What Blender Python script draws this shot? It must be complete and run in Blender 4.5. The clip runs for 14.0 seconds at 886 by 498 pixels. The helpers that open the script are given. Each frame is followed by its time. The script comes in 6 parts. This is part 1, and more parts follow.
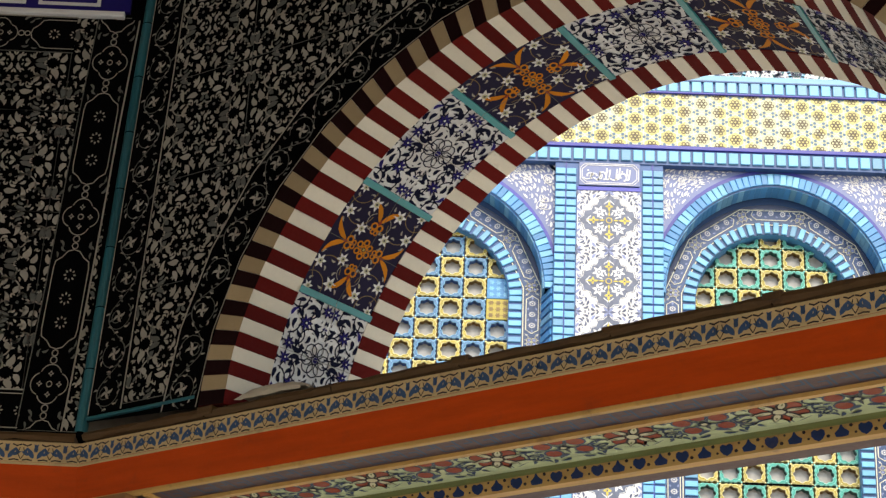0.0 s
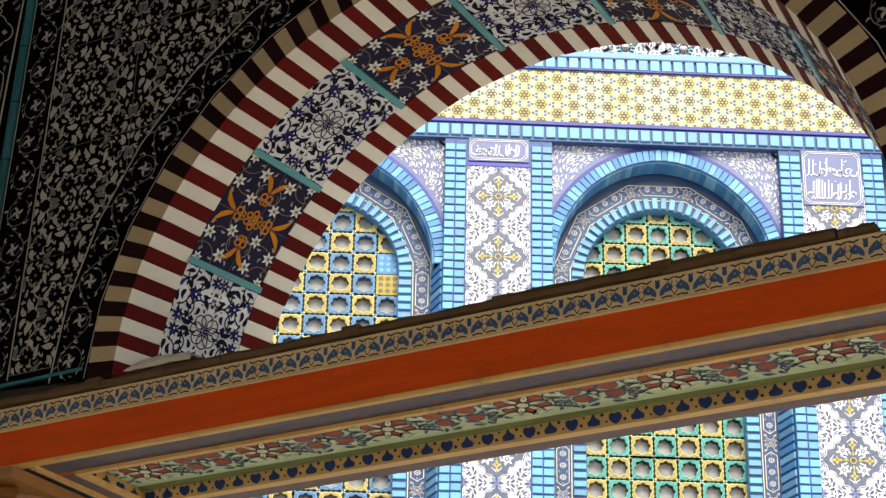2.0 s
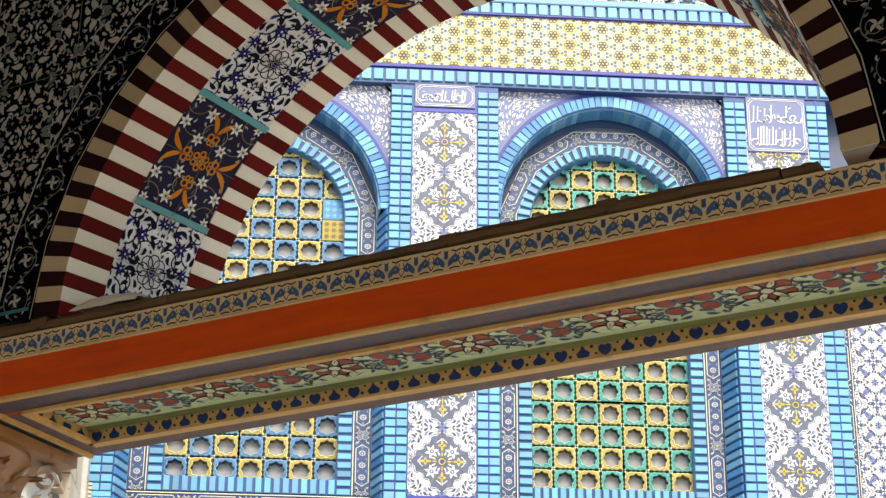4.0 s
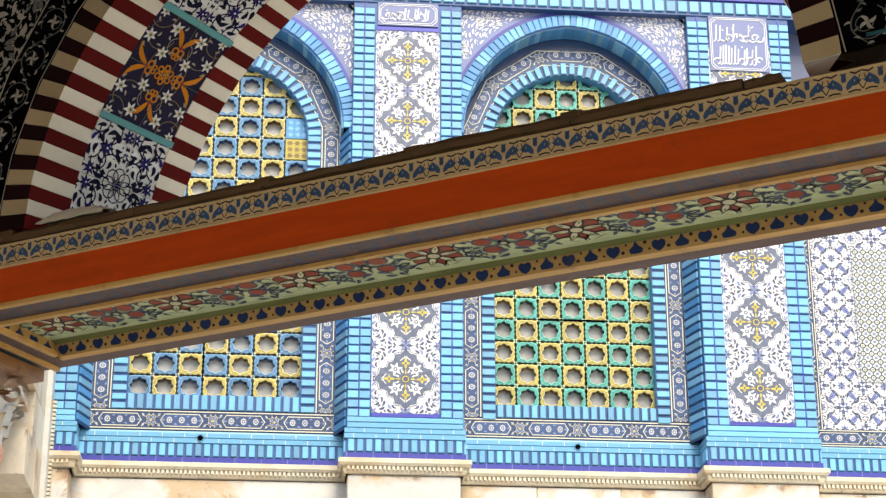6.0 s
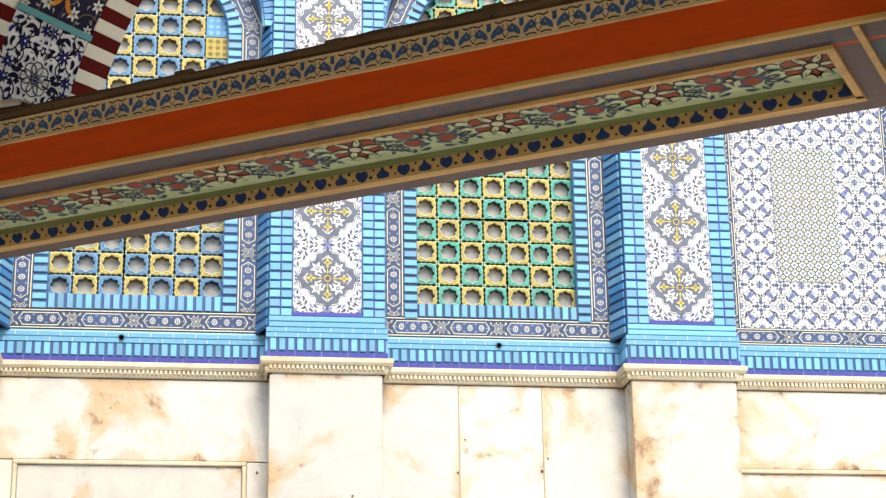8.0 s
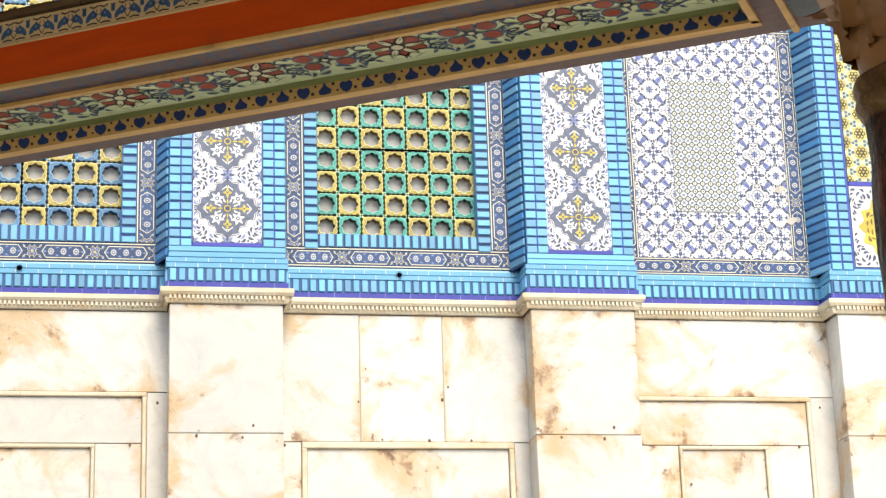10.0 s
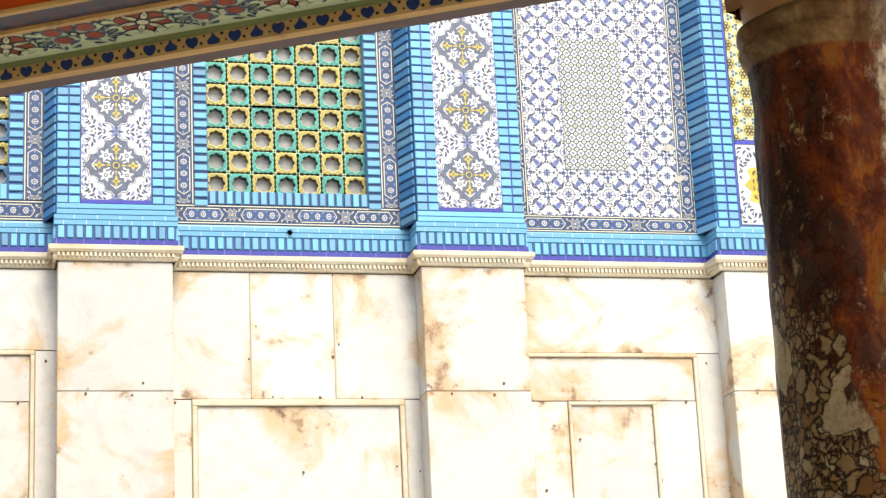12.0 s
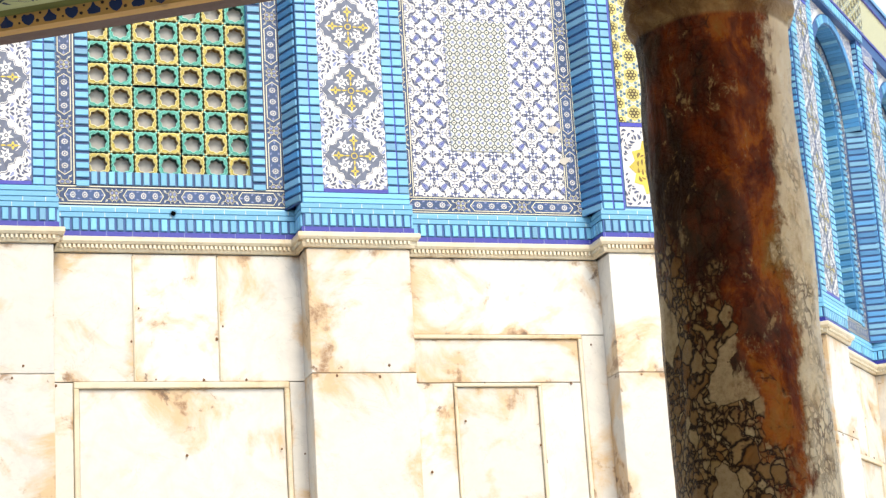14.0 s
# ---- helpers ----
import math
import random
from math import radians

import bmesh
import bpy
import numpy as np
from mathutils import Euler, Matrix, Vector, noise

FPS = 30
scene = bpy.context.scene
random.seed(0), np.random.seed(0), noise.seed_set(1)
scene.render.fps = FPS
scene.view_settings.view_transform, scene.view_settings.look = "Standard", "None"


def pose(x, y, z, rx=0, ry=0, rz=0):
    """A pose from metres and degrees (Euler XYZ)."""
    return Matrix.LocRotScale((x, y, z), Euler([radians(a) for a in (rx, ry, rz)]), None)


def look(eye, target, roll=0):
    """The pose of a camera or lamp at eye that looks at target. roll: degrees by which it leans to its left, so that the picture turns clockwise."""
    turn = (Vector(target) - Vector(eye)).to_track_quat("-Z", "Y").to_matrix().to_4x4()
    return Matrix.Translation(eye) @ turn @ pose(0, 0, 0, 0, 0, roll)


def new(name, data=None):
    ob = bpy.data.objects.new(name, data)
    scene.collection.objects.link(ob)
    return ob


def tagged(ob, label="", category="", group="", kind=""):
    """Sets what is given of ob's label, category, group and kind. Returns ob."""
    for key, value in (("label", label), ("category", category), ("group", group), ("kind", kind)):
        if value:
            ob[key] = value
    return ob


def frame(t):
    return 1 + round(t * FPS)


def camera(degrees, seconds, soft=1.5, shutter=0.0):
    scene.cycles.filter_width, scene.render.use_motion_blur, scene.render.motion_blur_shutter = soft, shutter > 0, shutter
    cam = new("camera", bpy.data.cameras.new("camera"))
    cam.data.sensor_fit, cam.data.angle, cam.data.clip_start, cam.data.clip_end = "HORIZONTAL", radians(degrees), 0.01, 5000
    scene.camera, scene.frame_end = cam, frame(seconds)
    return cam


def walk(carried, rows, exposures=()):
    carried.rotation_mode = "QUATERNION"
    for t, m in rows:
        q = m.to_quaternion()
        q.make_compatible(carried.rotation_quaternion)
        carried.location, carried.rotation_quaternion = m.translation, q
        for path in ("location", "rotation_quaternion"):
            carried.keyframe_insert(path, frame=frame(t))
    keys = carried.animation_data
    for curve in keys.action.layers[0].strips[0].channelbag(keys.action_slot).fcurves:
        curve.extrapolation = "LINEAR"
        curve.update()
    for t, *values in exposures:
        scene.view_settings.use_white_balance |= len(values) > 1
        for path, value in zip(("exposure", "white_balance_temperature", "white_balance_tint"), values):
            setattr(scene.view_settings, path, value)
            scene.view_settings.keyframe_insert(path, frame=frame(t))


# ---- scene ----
cam = camera(25.98, 14.0, 1.35)
# seconds, eye, yaw, pitch, roll
PATH = [
    (0.0, 0.609, -14.322, 1.835, 1.585, 25.725, 2.774),
    (0.5, 0.608, -14.316, 1.826, 0.572, 25.72, 2.288),
    (1.0, 0.604, -14.315, 1.821, -0.422, 25.514, 1.899),
    (1.5, 0.606, -14.312, 1.813, -1.299, 25.386, 1.509),
    (2.0, 0.606, -14.309, 1.807, -2.095, 25.221, 1.156),
    (2.5, 0.605, -14.316, 1.796, -2.777, 25.019, 0.862),
    (3.0, 0.604, -14.313, 1.786, -3.32, 24.646, 0.696),
    (5.5, 0.595, -14.323, 1.736, -4.643, 22.13, 0.138),
    (6.0, 0.592, -14.338, 1.721, -5.132, 21.454, -0.044),
    (6.5, 0.595, -14.34, 1.714, -5.638, 20.623, -0.244),
    (7.0, 0.594, -14.344, 1.703, -6.238, 20.049, -0.424),
    (7.5, 0.591, -14.342, 1.698, -6.909, 19.271, -0.675),
    (8.0, 0.594, -14.338, 1.688, -7.579, 18.557, -0.836),
    (8.5, 0.592, -14.328, 1.684, -8.311, 17.869, -1.138),
    (11.0, 0.592, -14.389, 1.608, -12.262, 15.911, -2.231),
    (11.5, 0.593, -14.391, 1.597, -13.094, 15.563, -2.501),
    (12.0, 0.595, -14.383, 1.592, -13.948, 15.3, -2.748),
    (12.5, 0.592, -14.381, 1.585, -14.825, 15.205, -3.01),
    (13.0, 0.599, -14.355, 1.578, -15.701, 14.847, -3.225),
    (13.5, 0.608, -14.334, 1.574, -16.564, 14.816, -3.452),
    (14.0, 0.609, -14.319, 1.566, -17.463, 14.717, -3.627),
]
walk(cam, [(t, pose(x, y, z, 90 + p, 0, w) @ pose(0, 0, 0, 0, 0, r)) for t, x, y, z, w, p, r in PATH],
     [(0.0, 1.05, 7300, 10), (14.0, 1.05, 7300, 10)])

# ---- light: bright hazy daylight, the canopy in shade ----
SUN_EL, SUN_AZ = radians(48), radians(170)
world = bpy.data.worlds.new("sky")
scene.world = world
world.use_nodes = True
wn = world.node_tree
sky = wn.nodes.new("ShaderNodeTexSky")
sky.sky_type, sky.sun_disc = "NISHITA", False
sky.sun_elevation, sky.sun_rotation = SUN_EL, SUN_AZ
wn.links.new(sky.outputs[0], wn.nodes["Background"].inputs[0])
wn.nodes["Background"].inputs[1].default_value = 0.15
sun_data = bpy.data.lights.new("sun", "SUN")
sun_data.energy, sun_data.angle, sun_data.color = 2.0, radians(28), (1.0, 0.95, 0.86)
sun = new("sun", sun_data)
sun_way = Vector((math.sin(SUN_AZ) * math.cos(SUN_EL), math.cos(SUN_AZ) * math.cos(SUN_EL), math.sin(SUN_EL)))
sun.matrix_world = look(sun_way * 40, (0, 0, 0))


# ---- materials ----
def shader(name):
    m = bpy.data.materials.new(name)
    m.use_nodes = True
    t = m.node_tree
    return m, t, t.nodes["Principled BSDF"]


def noise_tex(t, scale, detail=4, rough=0.55, coord="Object", stretch=None, warp=0.0):
    tc = t.nodes.new("ShaderNodeTexCoord")
    n = t.nodes.new("ShaderNodeTexNoise")
    n.inputs["Scale"].default_value, n.inputs["Detail"].default_value = scale, detail
    n.inputs["Roughness"].default_value, n.inputs["Distortion"].default_value = rough, warp
    src = tc.outputs[coord]
    if stretch:
        mp = t.nodes.new("ShaderNodeMapping")
        mp.inputs["Scale"].default_value = stretch
        t.links.new(src, mp.inputs[0])
        src = mp.outputs[0]
    t.links.new(src, n.inputs["Vector"])
    return n.outputs["Fac"]


def ramp(t, fac, stops):
    r = t.nodes.new("ShaderNodeValToRGB")
    while len(r.color_ramp.elements) < len(stops):
        r.color_ramp.elements.new(0.5)
    for e, (p, c) in zip(r.color_ramp.elements, stops):
        e.position, e.color = p, (*c, 1)
    t.links.new(fac, r.inputs[0])
    return r.outputs[0]


def mix(t, fac, a, b, mode="MIX"):
    n = t.nodes.new("ShaderNodeMix")
    n.data_type, n.blend_type = "RGBA", mode
    for sock, v in ((n.inputs[0], fac), (n.inputs[6], a), (n.inputs[7], b)):
        if isinstance(v, (int, float)):
            sock.default_value = v
        elif isinstance(v, tuple):
            sock.default_value = (*v, 1)
        else:
            t.links.new(v, sock)
    return n.outputs[2]


def maths(t, op, a, b=0.0, c=0.0, clamp=False):
    n = t.nodes.new("ShaderNodeMath")
    n.operation, n.use_clamp = op, clamp
    for i, v in enumerate((a, b, c)):
        if isinstance(v, (int, float)):
            n.inputs[i].default_value = v
        else:
            t.links.new(v, n.inputs[i])
    return n.outputs[0]


def bump(t, b, height, strength, distance):
    n = t.nodes.new("ShaderNodeBump")
    n.inputs["Strength"].default_value, n.inputs["Distance"].default_value = strength, distance
    t.links.new(height, n.inputs["Height"])
    t.links.new(n.outputs[0], b.inputs["Normal"])


def glaze(name, col, rough=0.3, vary=0.25, dirt=0.25, dirt_col=(0.16, 0.12, 0.08), spec=0.5):
    """Fired glaze: colour differs from piece to piece, with crazing dirt and a wavy surface."""
    m, t, b = shader(name)
    info = t.nodes.new("ShaderNodeObjectInfo")
    island = t.nodes.new("ShaderNodeNewGeometry")
    rnd = maths(t, "FRACT", maths(t, "ADD", info.outputs["Random"], island.outputs["Random Per Island"]))
    lo = tuple(c * (1 - vary) for c in col)
    hi = tuple(min(0.9, c * (1 + vary * 0.8) + 0.0008) for c in col)
    base = mix(t, rnd, lo, hi)
    big = noise_tex(t, 5.0, 5)
    fine = noise_tex(t, 60.0, 3)
    base = mix(t, maths(t, "MULTIPLY", maths(t, "SUBTRACT", big, 0.5, clamp=True), dirt * 3, clamp=True), base, dirt_col)
    base = mix(t, maths(t, "MULTIPLY", fine, 0.3), base, tuple(c * 0.7 for c in col))
    t.links.new(base, b.inputs["Base Color"])
    t.links.new(maths(t, "MULTIPLY_ADD", fine, 0.25, rough), b.inputs["Roughness"])
    b.inputs["Specular IOR Level"].default_value = spec
    bump(t, b, fine, 0.25, 0.004)
    return m


def paint(name, col, rough=0.55, wear=0.35, wear_col=(0.2, 0.12, 0.06), scale=3.0):
    """Old oil paint on timber: faded, streaked along the grain, worn at places."""
    m, t, b = shader(name)
    streak = noise_tex(t, scale, 5, 0.6, stretch=(1, 8, 8))
    fine = noise_tex(t, 45.0, 4)
    base = mix(t, streak, tuple(c * 0.62 for c in col), tuple(min(0.85, c * 1.3) for c in col))
    spots = maths(t, "MULTIPLY", maths(t, "SUBTRACT", noise_tex(t, 9.0, 6, 0.7), 0.56, clamp=True), 9 * wear, clamp=True)
    base = mix(t, spots, base, wear_col)
    t.links.new(base, b.inputs["Base Color"])
    t.links.new(maths(t, "MULTIPLY_ADD", fine, 0.3, rough - 0.15), b.inputs["Roughness"])
    b.inputs["Specular IOR Level"].default_value = 0.2
    bump(t, b, fine, 0.3, 0.004)
    return m


def marble_mat(name, col=(0.78, 0.74, 0.66), stain=1.0):
    m, t, b = shader(name)
    info = t.nodes.new("ShaderNodeObjectInfo")
    tone = mix(t, info.outputs["Random"], tuple(c * 0.86 for c in col), tuple(min(0.86, c * 1.06) for c in col))
    tc = t.nodes.new("ShaderNodeTexCoord")
    shift = t.nodes.new("ShaderNodeVectorMath")
    shift.operation = "MULTIPLY_ADD"
    rnd = t.nodes.new("ShaderNodeCombineXYZ")
    for i, k in enumerate((41.0, 17.0, 29.0)):
        t.links.new(maths(t, "MULTIPLY", info.outputs["Random"], k), rnd.inputs[i])
    shift.inputs[1].default_value = (1, 1, 1)
    t.links.new(tc.outputs["Object"], shift.inputs[0])
    t.links.new(rnd.outputs[0], shift.inputs[2])

    def own(scale, detail, rough, warp):
        n = t.nodes.new("ShaderNodeTexNoise")
        n.inputs["Scale"].default_value, n.inputs["Detail"].default_value = scale, detail
        n.inputs["Roughness"].default_value, n.inputs["Distortion"].default_value = rough, warp
        t.links.new(shift.outputs[0], n.inputs["Vector"])
        return n.outputs["Fac"]

    vein = own(2.2, 7, 0.6, 2.5)
    tone = mix(t, maths(t, "MULTIPLY", maths(t, "SUBTRACT", vein, 0.5, clamp=True), 2.4, clamp=True), tone, tuple(min(a, c * 0.75) for a, c in zip((0.4, 0.41, 0.41), col)))
    sep = t.nodes.new("ShaderNodeSeparateXYZ")
    t.links.new(tc.outputs["Generated"], sep.inputs[0])
    far = [maths(t, "ABSOLUTE", maths(t, "SUBTRACT", sep.outputs[i], 0.5)) for i in (0, 2)]
    edge = maths(t, "MULTIPLY", maths(t, "SUBTRACT", maths(t, "MAXIMUM", far[0], far[1]), 0.36, clamp=True), 7.0, clamp=True)
    rust = own(1.6, 9, 0.62, 0.6)
    rust2 = own(4.5, 7, 0.65, 0.4)
    cloud = maths(t, "MULTIPLY", maths(t, "SUBTRACT", own(2.7, 8, 0.65, 1.2), 0.47, clamp=True), 5.0, clamp=True)
    tone = mix(t, maths(t, "MULTIPLY", cloud, 0.55), tone, tuple(c * k for c, k in zip(col, (0.72, 0.73, 0.75))))
    k = maths(t, "MULTIPLY", maths(t, "SUBTRACT", maths(t, "MULTIPLY_ADD", edge, 0.07, rust), 0.53, clamp=True), 6.5 * stain, clamp=True)
    tone = mix(t, maths(t, "MULTIPLY", k, 0.72), tone, tuple(min(a, c * 0.9) for a, c in zip((0.5, 0.31, 0.12), col)))
    k2 = maths(t, "MULTIPLY", maths(t, "SUBTRACT", maths(t, "MULTIPLY_ADD", edge, 0.05, maths(t, "MULTIPLY", rust, rust2)), 0.35, clamp=True), 11.0 * stain, clamp=True)
    tone = mix(t, maths(t, "MULTIPLY", k2, 0.8), tone, (0.2, 0.1, 0.045))
    spots = maths(t, "MULTIPLY", maths(t, "SUBTRACT", maths(t, "MULTIPLY_ADD", edge, 0.1, maths(t, "MULTIPLY_ADD", own(9.0, 6, 0.6, 0.3), 0.8, maths(t, "MULTIPLY", rust, 0.4))), 0.8, clamp=True), 16.0 * stain, clamp=True)
    tone = mix(t, maths(t, "MULTIPLY", spots, 0.85), tone, tuple(min(a, c * 0.5) for a, c in zip((0.14, 0.085, 0.05), col)))
    crack = maths(t, "SUBTRACT", 1.0, maths(t, "MULTIPLY", maths(t, "ABSOLUTE", maths(t, "SUBTRACT", own(1.1, 5, 0.6, 1.6), 0.5)), 260.0, clamp=True))
    tone = mix(t, maths(t, "MULTIPLY", crack, 0.35), tone, tuple(c * 0.5 for c in col))
    t.links.new(tone, b.inputs["Base Color"])
    b.inputs["Roughness"].default_value = 0.42
    bump(t, b, noise_tex(t, 24.0, 6), 0.25, 0.006)
    return m


def breccia():
    """Breccia: pale clasts of mixed sizes in dark cement, under a brown polished skin higher up; daylight on one side
    is painted in.
    """
    m, t, b = shader("breccia")
    tc = t.nodes.new("ShaderNodeTexCoord")
    warp = t.nodes.new("ShaderNodeTexNoise")
    warp.inputs["Scale"].default_value, warp.inputs["Detail"].default_value = 24.0, 4
    t.links.new(tc.outputs["Object"], warp.inputs["Vector"])
    vm = t.nodes.new("ShaderNodeMix")
    vm.data_type, vm.blend_type = "RGBA", "LINEAR_LIGHT"
    vm.inputs[0].default_value = 0.026
    t.links.new(tc.outputs["Object"], vm.inputs[6])
    t.links.new(warp.outputs["Color"], vm.inputs[7])
    mp = t.nodes.new("ShaderNodeMapping")
    mp.inputs["Scale"].default_value = (1.0, 1.0, 0.7)
    t.links.new(vm.outputs[2], mp.inputs[0])
    sep = t.nodes.new("ShaderNodeSeparateXYZ")
    t.links.new(tc.outputs["Object"], sep.inputs[0])
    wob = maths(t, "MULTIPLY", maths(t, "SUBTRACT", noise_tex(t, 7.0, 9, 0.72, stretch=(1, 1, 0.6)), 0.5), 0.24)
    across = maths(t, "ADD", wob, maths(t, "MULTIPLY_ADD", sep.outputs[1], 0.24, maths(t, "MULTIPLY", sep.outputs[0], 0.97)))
    # mask of the side towards the open, coloured pale to stand for daylight
    lit_side = maths(t, "MULTIPLY", maths(t, "SUBTRACT", across, 0.092), 34.0, clamp=True)
    cols, edges, tones = [], [], []
    for sc, sharp in ((10.5, 30.0), (26.0, 12.0), (54.0, 7.0)):
        v = t.nodes.new("ShaderNodeTexVoronoi")
        v.inputs["Scale"].default_value = sc
        e = t.nodes.new("ShaderNodeTexVoronoi")
        e.feature = "DISTANCE_TO_EDGE"
        e.inputs["Scale"].default_value = sc
        for n in (v, e):
            t.links.new(mp.outputs[0], n.inputs["Vector"])
        cs = t.nodes.new("ShaderNodeSeparateColor")
        t.links.new(v.outputs["Color"], cs.inputs[0])
        tones.append(cs.outputs[1])
        cols.append(ramp(t, cs.outputs[0], [(0.0, (0.34, 0.22, 0.09)), (0.25, (0.2, 0.085, 0.02)), (0.45, (0.42, 0.29, 0.14)), (0.65, (0.24, 0.12, 0.035)), (0.85, (0.5, 0.38, 0.2)), (1.0, (0.3, 0.14, 0.035))]))
        edges.append(maths(t, "MULTIPLY", maths(t, "SUBTRACT", e.outputs["Distance"], 0.006 if sc < 11 else 0.035, clamp=True), sharp, clamp=True))
    mid = maths(t, "GREATER_THAN", tones[1], 0.52)
    big = maths(t, "GREATER_THAN", tones[0], 0.87)
    stone = mix(t, big, mix(t, mid, cols[2], cols[1]), mix(t, 0.6, cols[0], (0.55, 0.42, 0.24)))
    edge = mix(t, big, mix(t, mid, edges[2], edges[1]), edges[0])
    cement = maths(t, "ADD", maths(t, "MULTIPLY_ADD", noise_tex(t, 8.0, 6, 0.65), 4.0, -0.35), maths(t, "MULTIPLY", sep.outputs[2], -0.55), clamp=True)
    edge = mix(t, lit_side, edge, maths(t, "MAXIMUM", edge, maths(t, "SUBTRACT", 1.0, cement, clamp=True)))
    grit = noise_tex(t, 55.0, 6, 0.7)
    stone = mix(t, maths(t, "MULTIPLY", maths(t, "SUBTRACT", grit, 0.45, clamp=True), 2.4, clamp=True), stone, (0.2, 0.1, 0.03))
    # cream tone paints the outside light onto that side
    stone = mix(t, maths(t, "MULTIPLY", lit_side, 0.86), stone, ramp(t, noise_tex(t, 9.0, 8, 0.7, stretch=(1, 1, 0.6)), [(0.35, (0.6, 0.42, 0.22)), (0.46, (0.84, 0.68, 0.43)), (0.62, (0.9, 0.78, 0.56))]))
    stone = mix(t, edge, mix(t, lit_side, (0.03, 0.012, 0.003), (0.2, 0.12, 0.06)), stone)
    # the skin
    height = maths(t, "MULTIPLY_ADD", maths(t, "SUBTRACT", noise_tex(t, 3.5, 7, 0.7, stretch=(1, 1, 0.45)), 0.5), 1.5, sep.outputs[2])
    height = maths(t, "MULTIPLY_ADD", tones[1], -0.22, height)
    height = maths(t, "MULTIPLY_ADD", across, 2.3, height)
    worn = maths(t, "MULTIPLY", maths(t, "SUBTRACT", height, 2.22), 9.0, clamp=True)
    worn = maths(t, "MULTIPLY", worn, maths(t, "SUBTRACT", 1.0, lit_side))
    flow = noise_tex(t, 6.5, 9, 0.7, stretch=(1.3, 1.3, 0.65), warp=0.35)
    # skin goes from dark to orange across the shaft, a painted light falloff
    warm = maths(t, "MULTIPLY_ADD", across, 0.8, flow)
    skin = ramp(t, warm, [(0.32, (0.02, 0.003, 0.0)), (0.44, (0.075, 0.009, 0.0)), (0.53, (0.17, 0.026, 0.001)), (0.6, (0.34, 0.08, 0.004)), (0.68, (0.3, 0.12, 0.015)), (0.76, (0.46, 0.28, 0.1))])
    fleck = maths(t, "MULTIPLY", maths(t, "SUBTRACT", noise_tex(t, 18.0, 9, 0.78, stretch=(1.3, 1.3, 0.7), warp=0.5), 0.58, clamp=True), 14.0, clamp=True)
    skin = mix(t, maths(t, "MULTIPLY", fleck, 0.75), skin, (0.5, 0.32, 0.14))
    crack = maths(t, "MULTIPLY", maths(t, "SUBTRACT", noise_tex(t, 20.0, 7, 0.75, warp=1.5), 0.6, clamp=True), 12.0, clamp=True)
    skin = mix(t, maths(t, "MULTIPLY", crack, 0.8), skin, (0.025, 0.008, 0.002))
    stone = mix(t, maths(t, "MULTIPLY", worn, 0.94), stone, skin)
    neck = maths(t, "MULTIPLY", maths(t, "SUBTRACT", sep.outputs[2], 3.405), 90.0, clamp=True)
    stone = mix(t, maths(t, "MULTIPLY", neck, 0.8), stone, ramp(t, flow, [(0.35, (0.13, 0.05, 0.012)), (0.5, (0.22, 0.12, 0.04)), (0.65, (0.36, 0.24, 0.1))]))
    t.links.new(stone, b.inputs["Base Color"])
    t.links.new(maths(t, "MULTIPLY_ADD", grit, 0.35, 0.2), b.inputs["Roughness"])
    b.inputs["Specular IOR Level"].default_value = 0.14
    flake = maths(t, "ADD", noise_tex(t, 14.0, 8, 0.7, warp=1.0), maths(t, "MULTIPLY", maths(t, "SUBTRACT", edge, worn, clamp=True), 0.25))
    bump(t, b, maths(t, "SUBTRACT", flake, maths(t, "MULTIPLY", crack, 0.3)), 0.9, 0.022)
    return m


def glass_mat():
    m, t, b = shader("dusty_glass")
    t.links.new(ramp(t, noise_tex(t, 14.0, 5), [(0.3, (0.3, 0.29, 0.26)), (0.75, (0.44, 0.43, 0.4))]), b.inputs["Base Color"])
    b.inputs["Roughness"].default_value = 0.35
    return m


WHITE = glaze("white_glaze", (0.68, 0.67, 0.65), 0.25, 0.08, 0.12)
CREAM = glaze("cream_glaze", (0.72, 0.68, 0.5), 0.28, 0.1, 0.15)
TURQ = glaze("turquoise_glaze", (0.15, 0.44, 0.67), 0.25, 0.22, 0.1, (0.4, 0.5, 0.5))
AZURE = glaze("azure_glaze", (0.055, 0.24, 0.49), 0.25, 0.25, 0.12)
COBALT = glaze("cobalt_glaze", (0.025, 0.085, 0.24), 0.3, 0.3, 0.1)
VIOLET = glaze("violet_blue_glaze", (0.04, 0.045, 0.34), 0.25, 0.3, 0.12)
NAVY = glaze("navy_glaze", (0.018, 0.035, 0.1), 0.25, 0.2, 0.1)
STEEL = glaze("grey_blue_glaze", (0.06, 0.075, 0.14), 0.28, 0.25, 0.1)
SLATE_BLUE = glaze("slate_blue_glaze", (0.1, 0.12, 0.18), 0.28, 0.2, 0.1)
LILAC = glaze("lilac_blue_glaze", (0.2, 0.24, 0.42), 0.28, 0.15, 0.1)
YELLOW = glaze("yellow_glaze", (0.55, 0.43, 0.06), 0.25, 0.22, 0.12)
BROWN = glaze("brown_line_glaze", (0.055, 0.028, 0.003), 0.28, 0.25, 0.1)
LEMON = glaze("pale_yellow_glaze", (0.5, 0.49, 0.29), 0.28, 0.1, 0.1)
MUSTARD = glaze("mustard_glaze", (0.44, 0.34, 0.06), 0.25, 0.25, 0.12)
DUSK = glaze("dusk_blue_glaze", (0.085, 0.2, 0.36), 0.25, 0.25, 0.12)
DUSK_PALE = glaze("pale_dusk_blue_glaze", (0.2, 0.4, 0.56), 0.25, 0.2, 0.12)
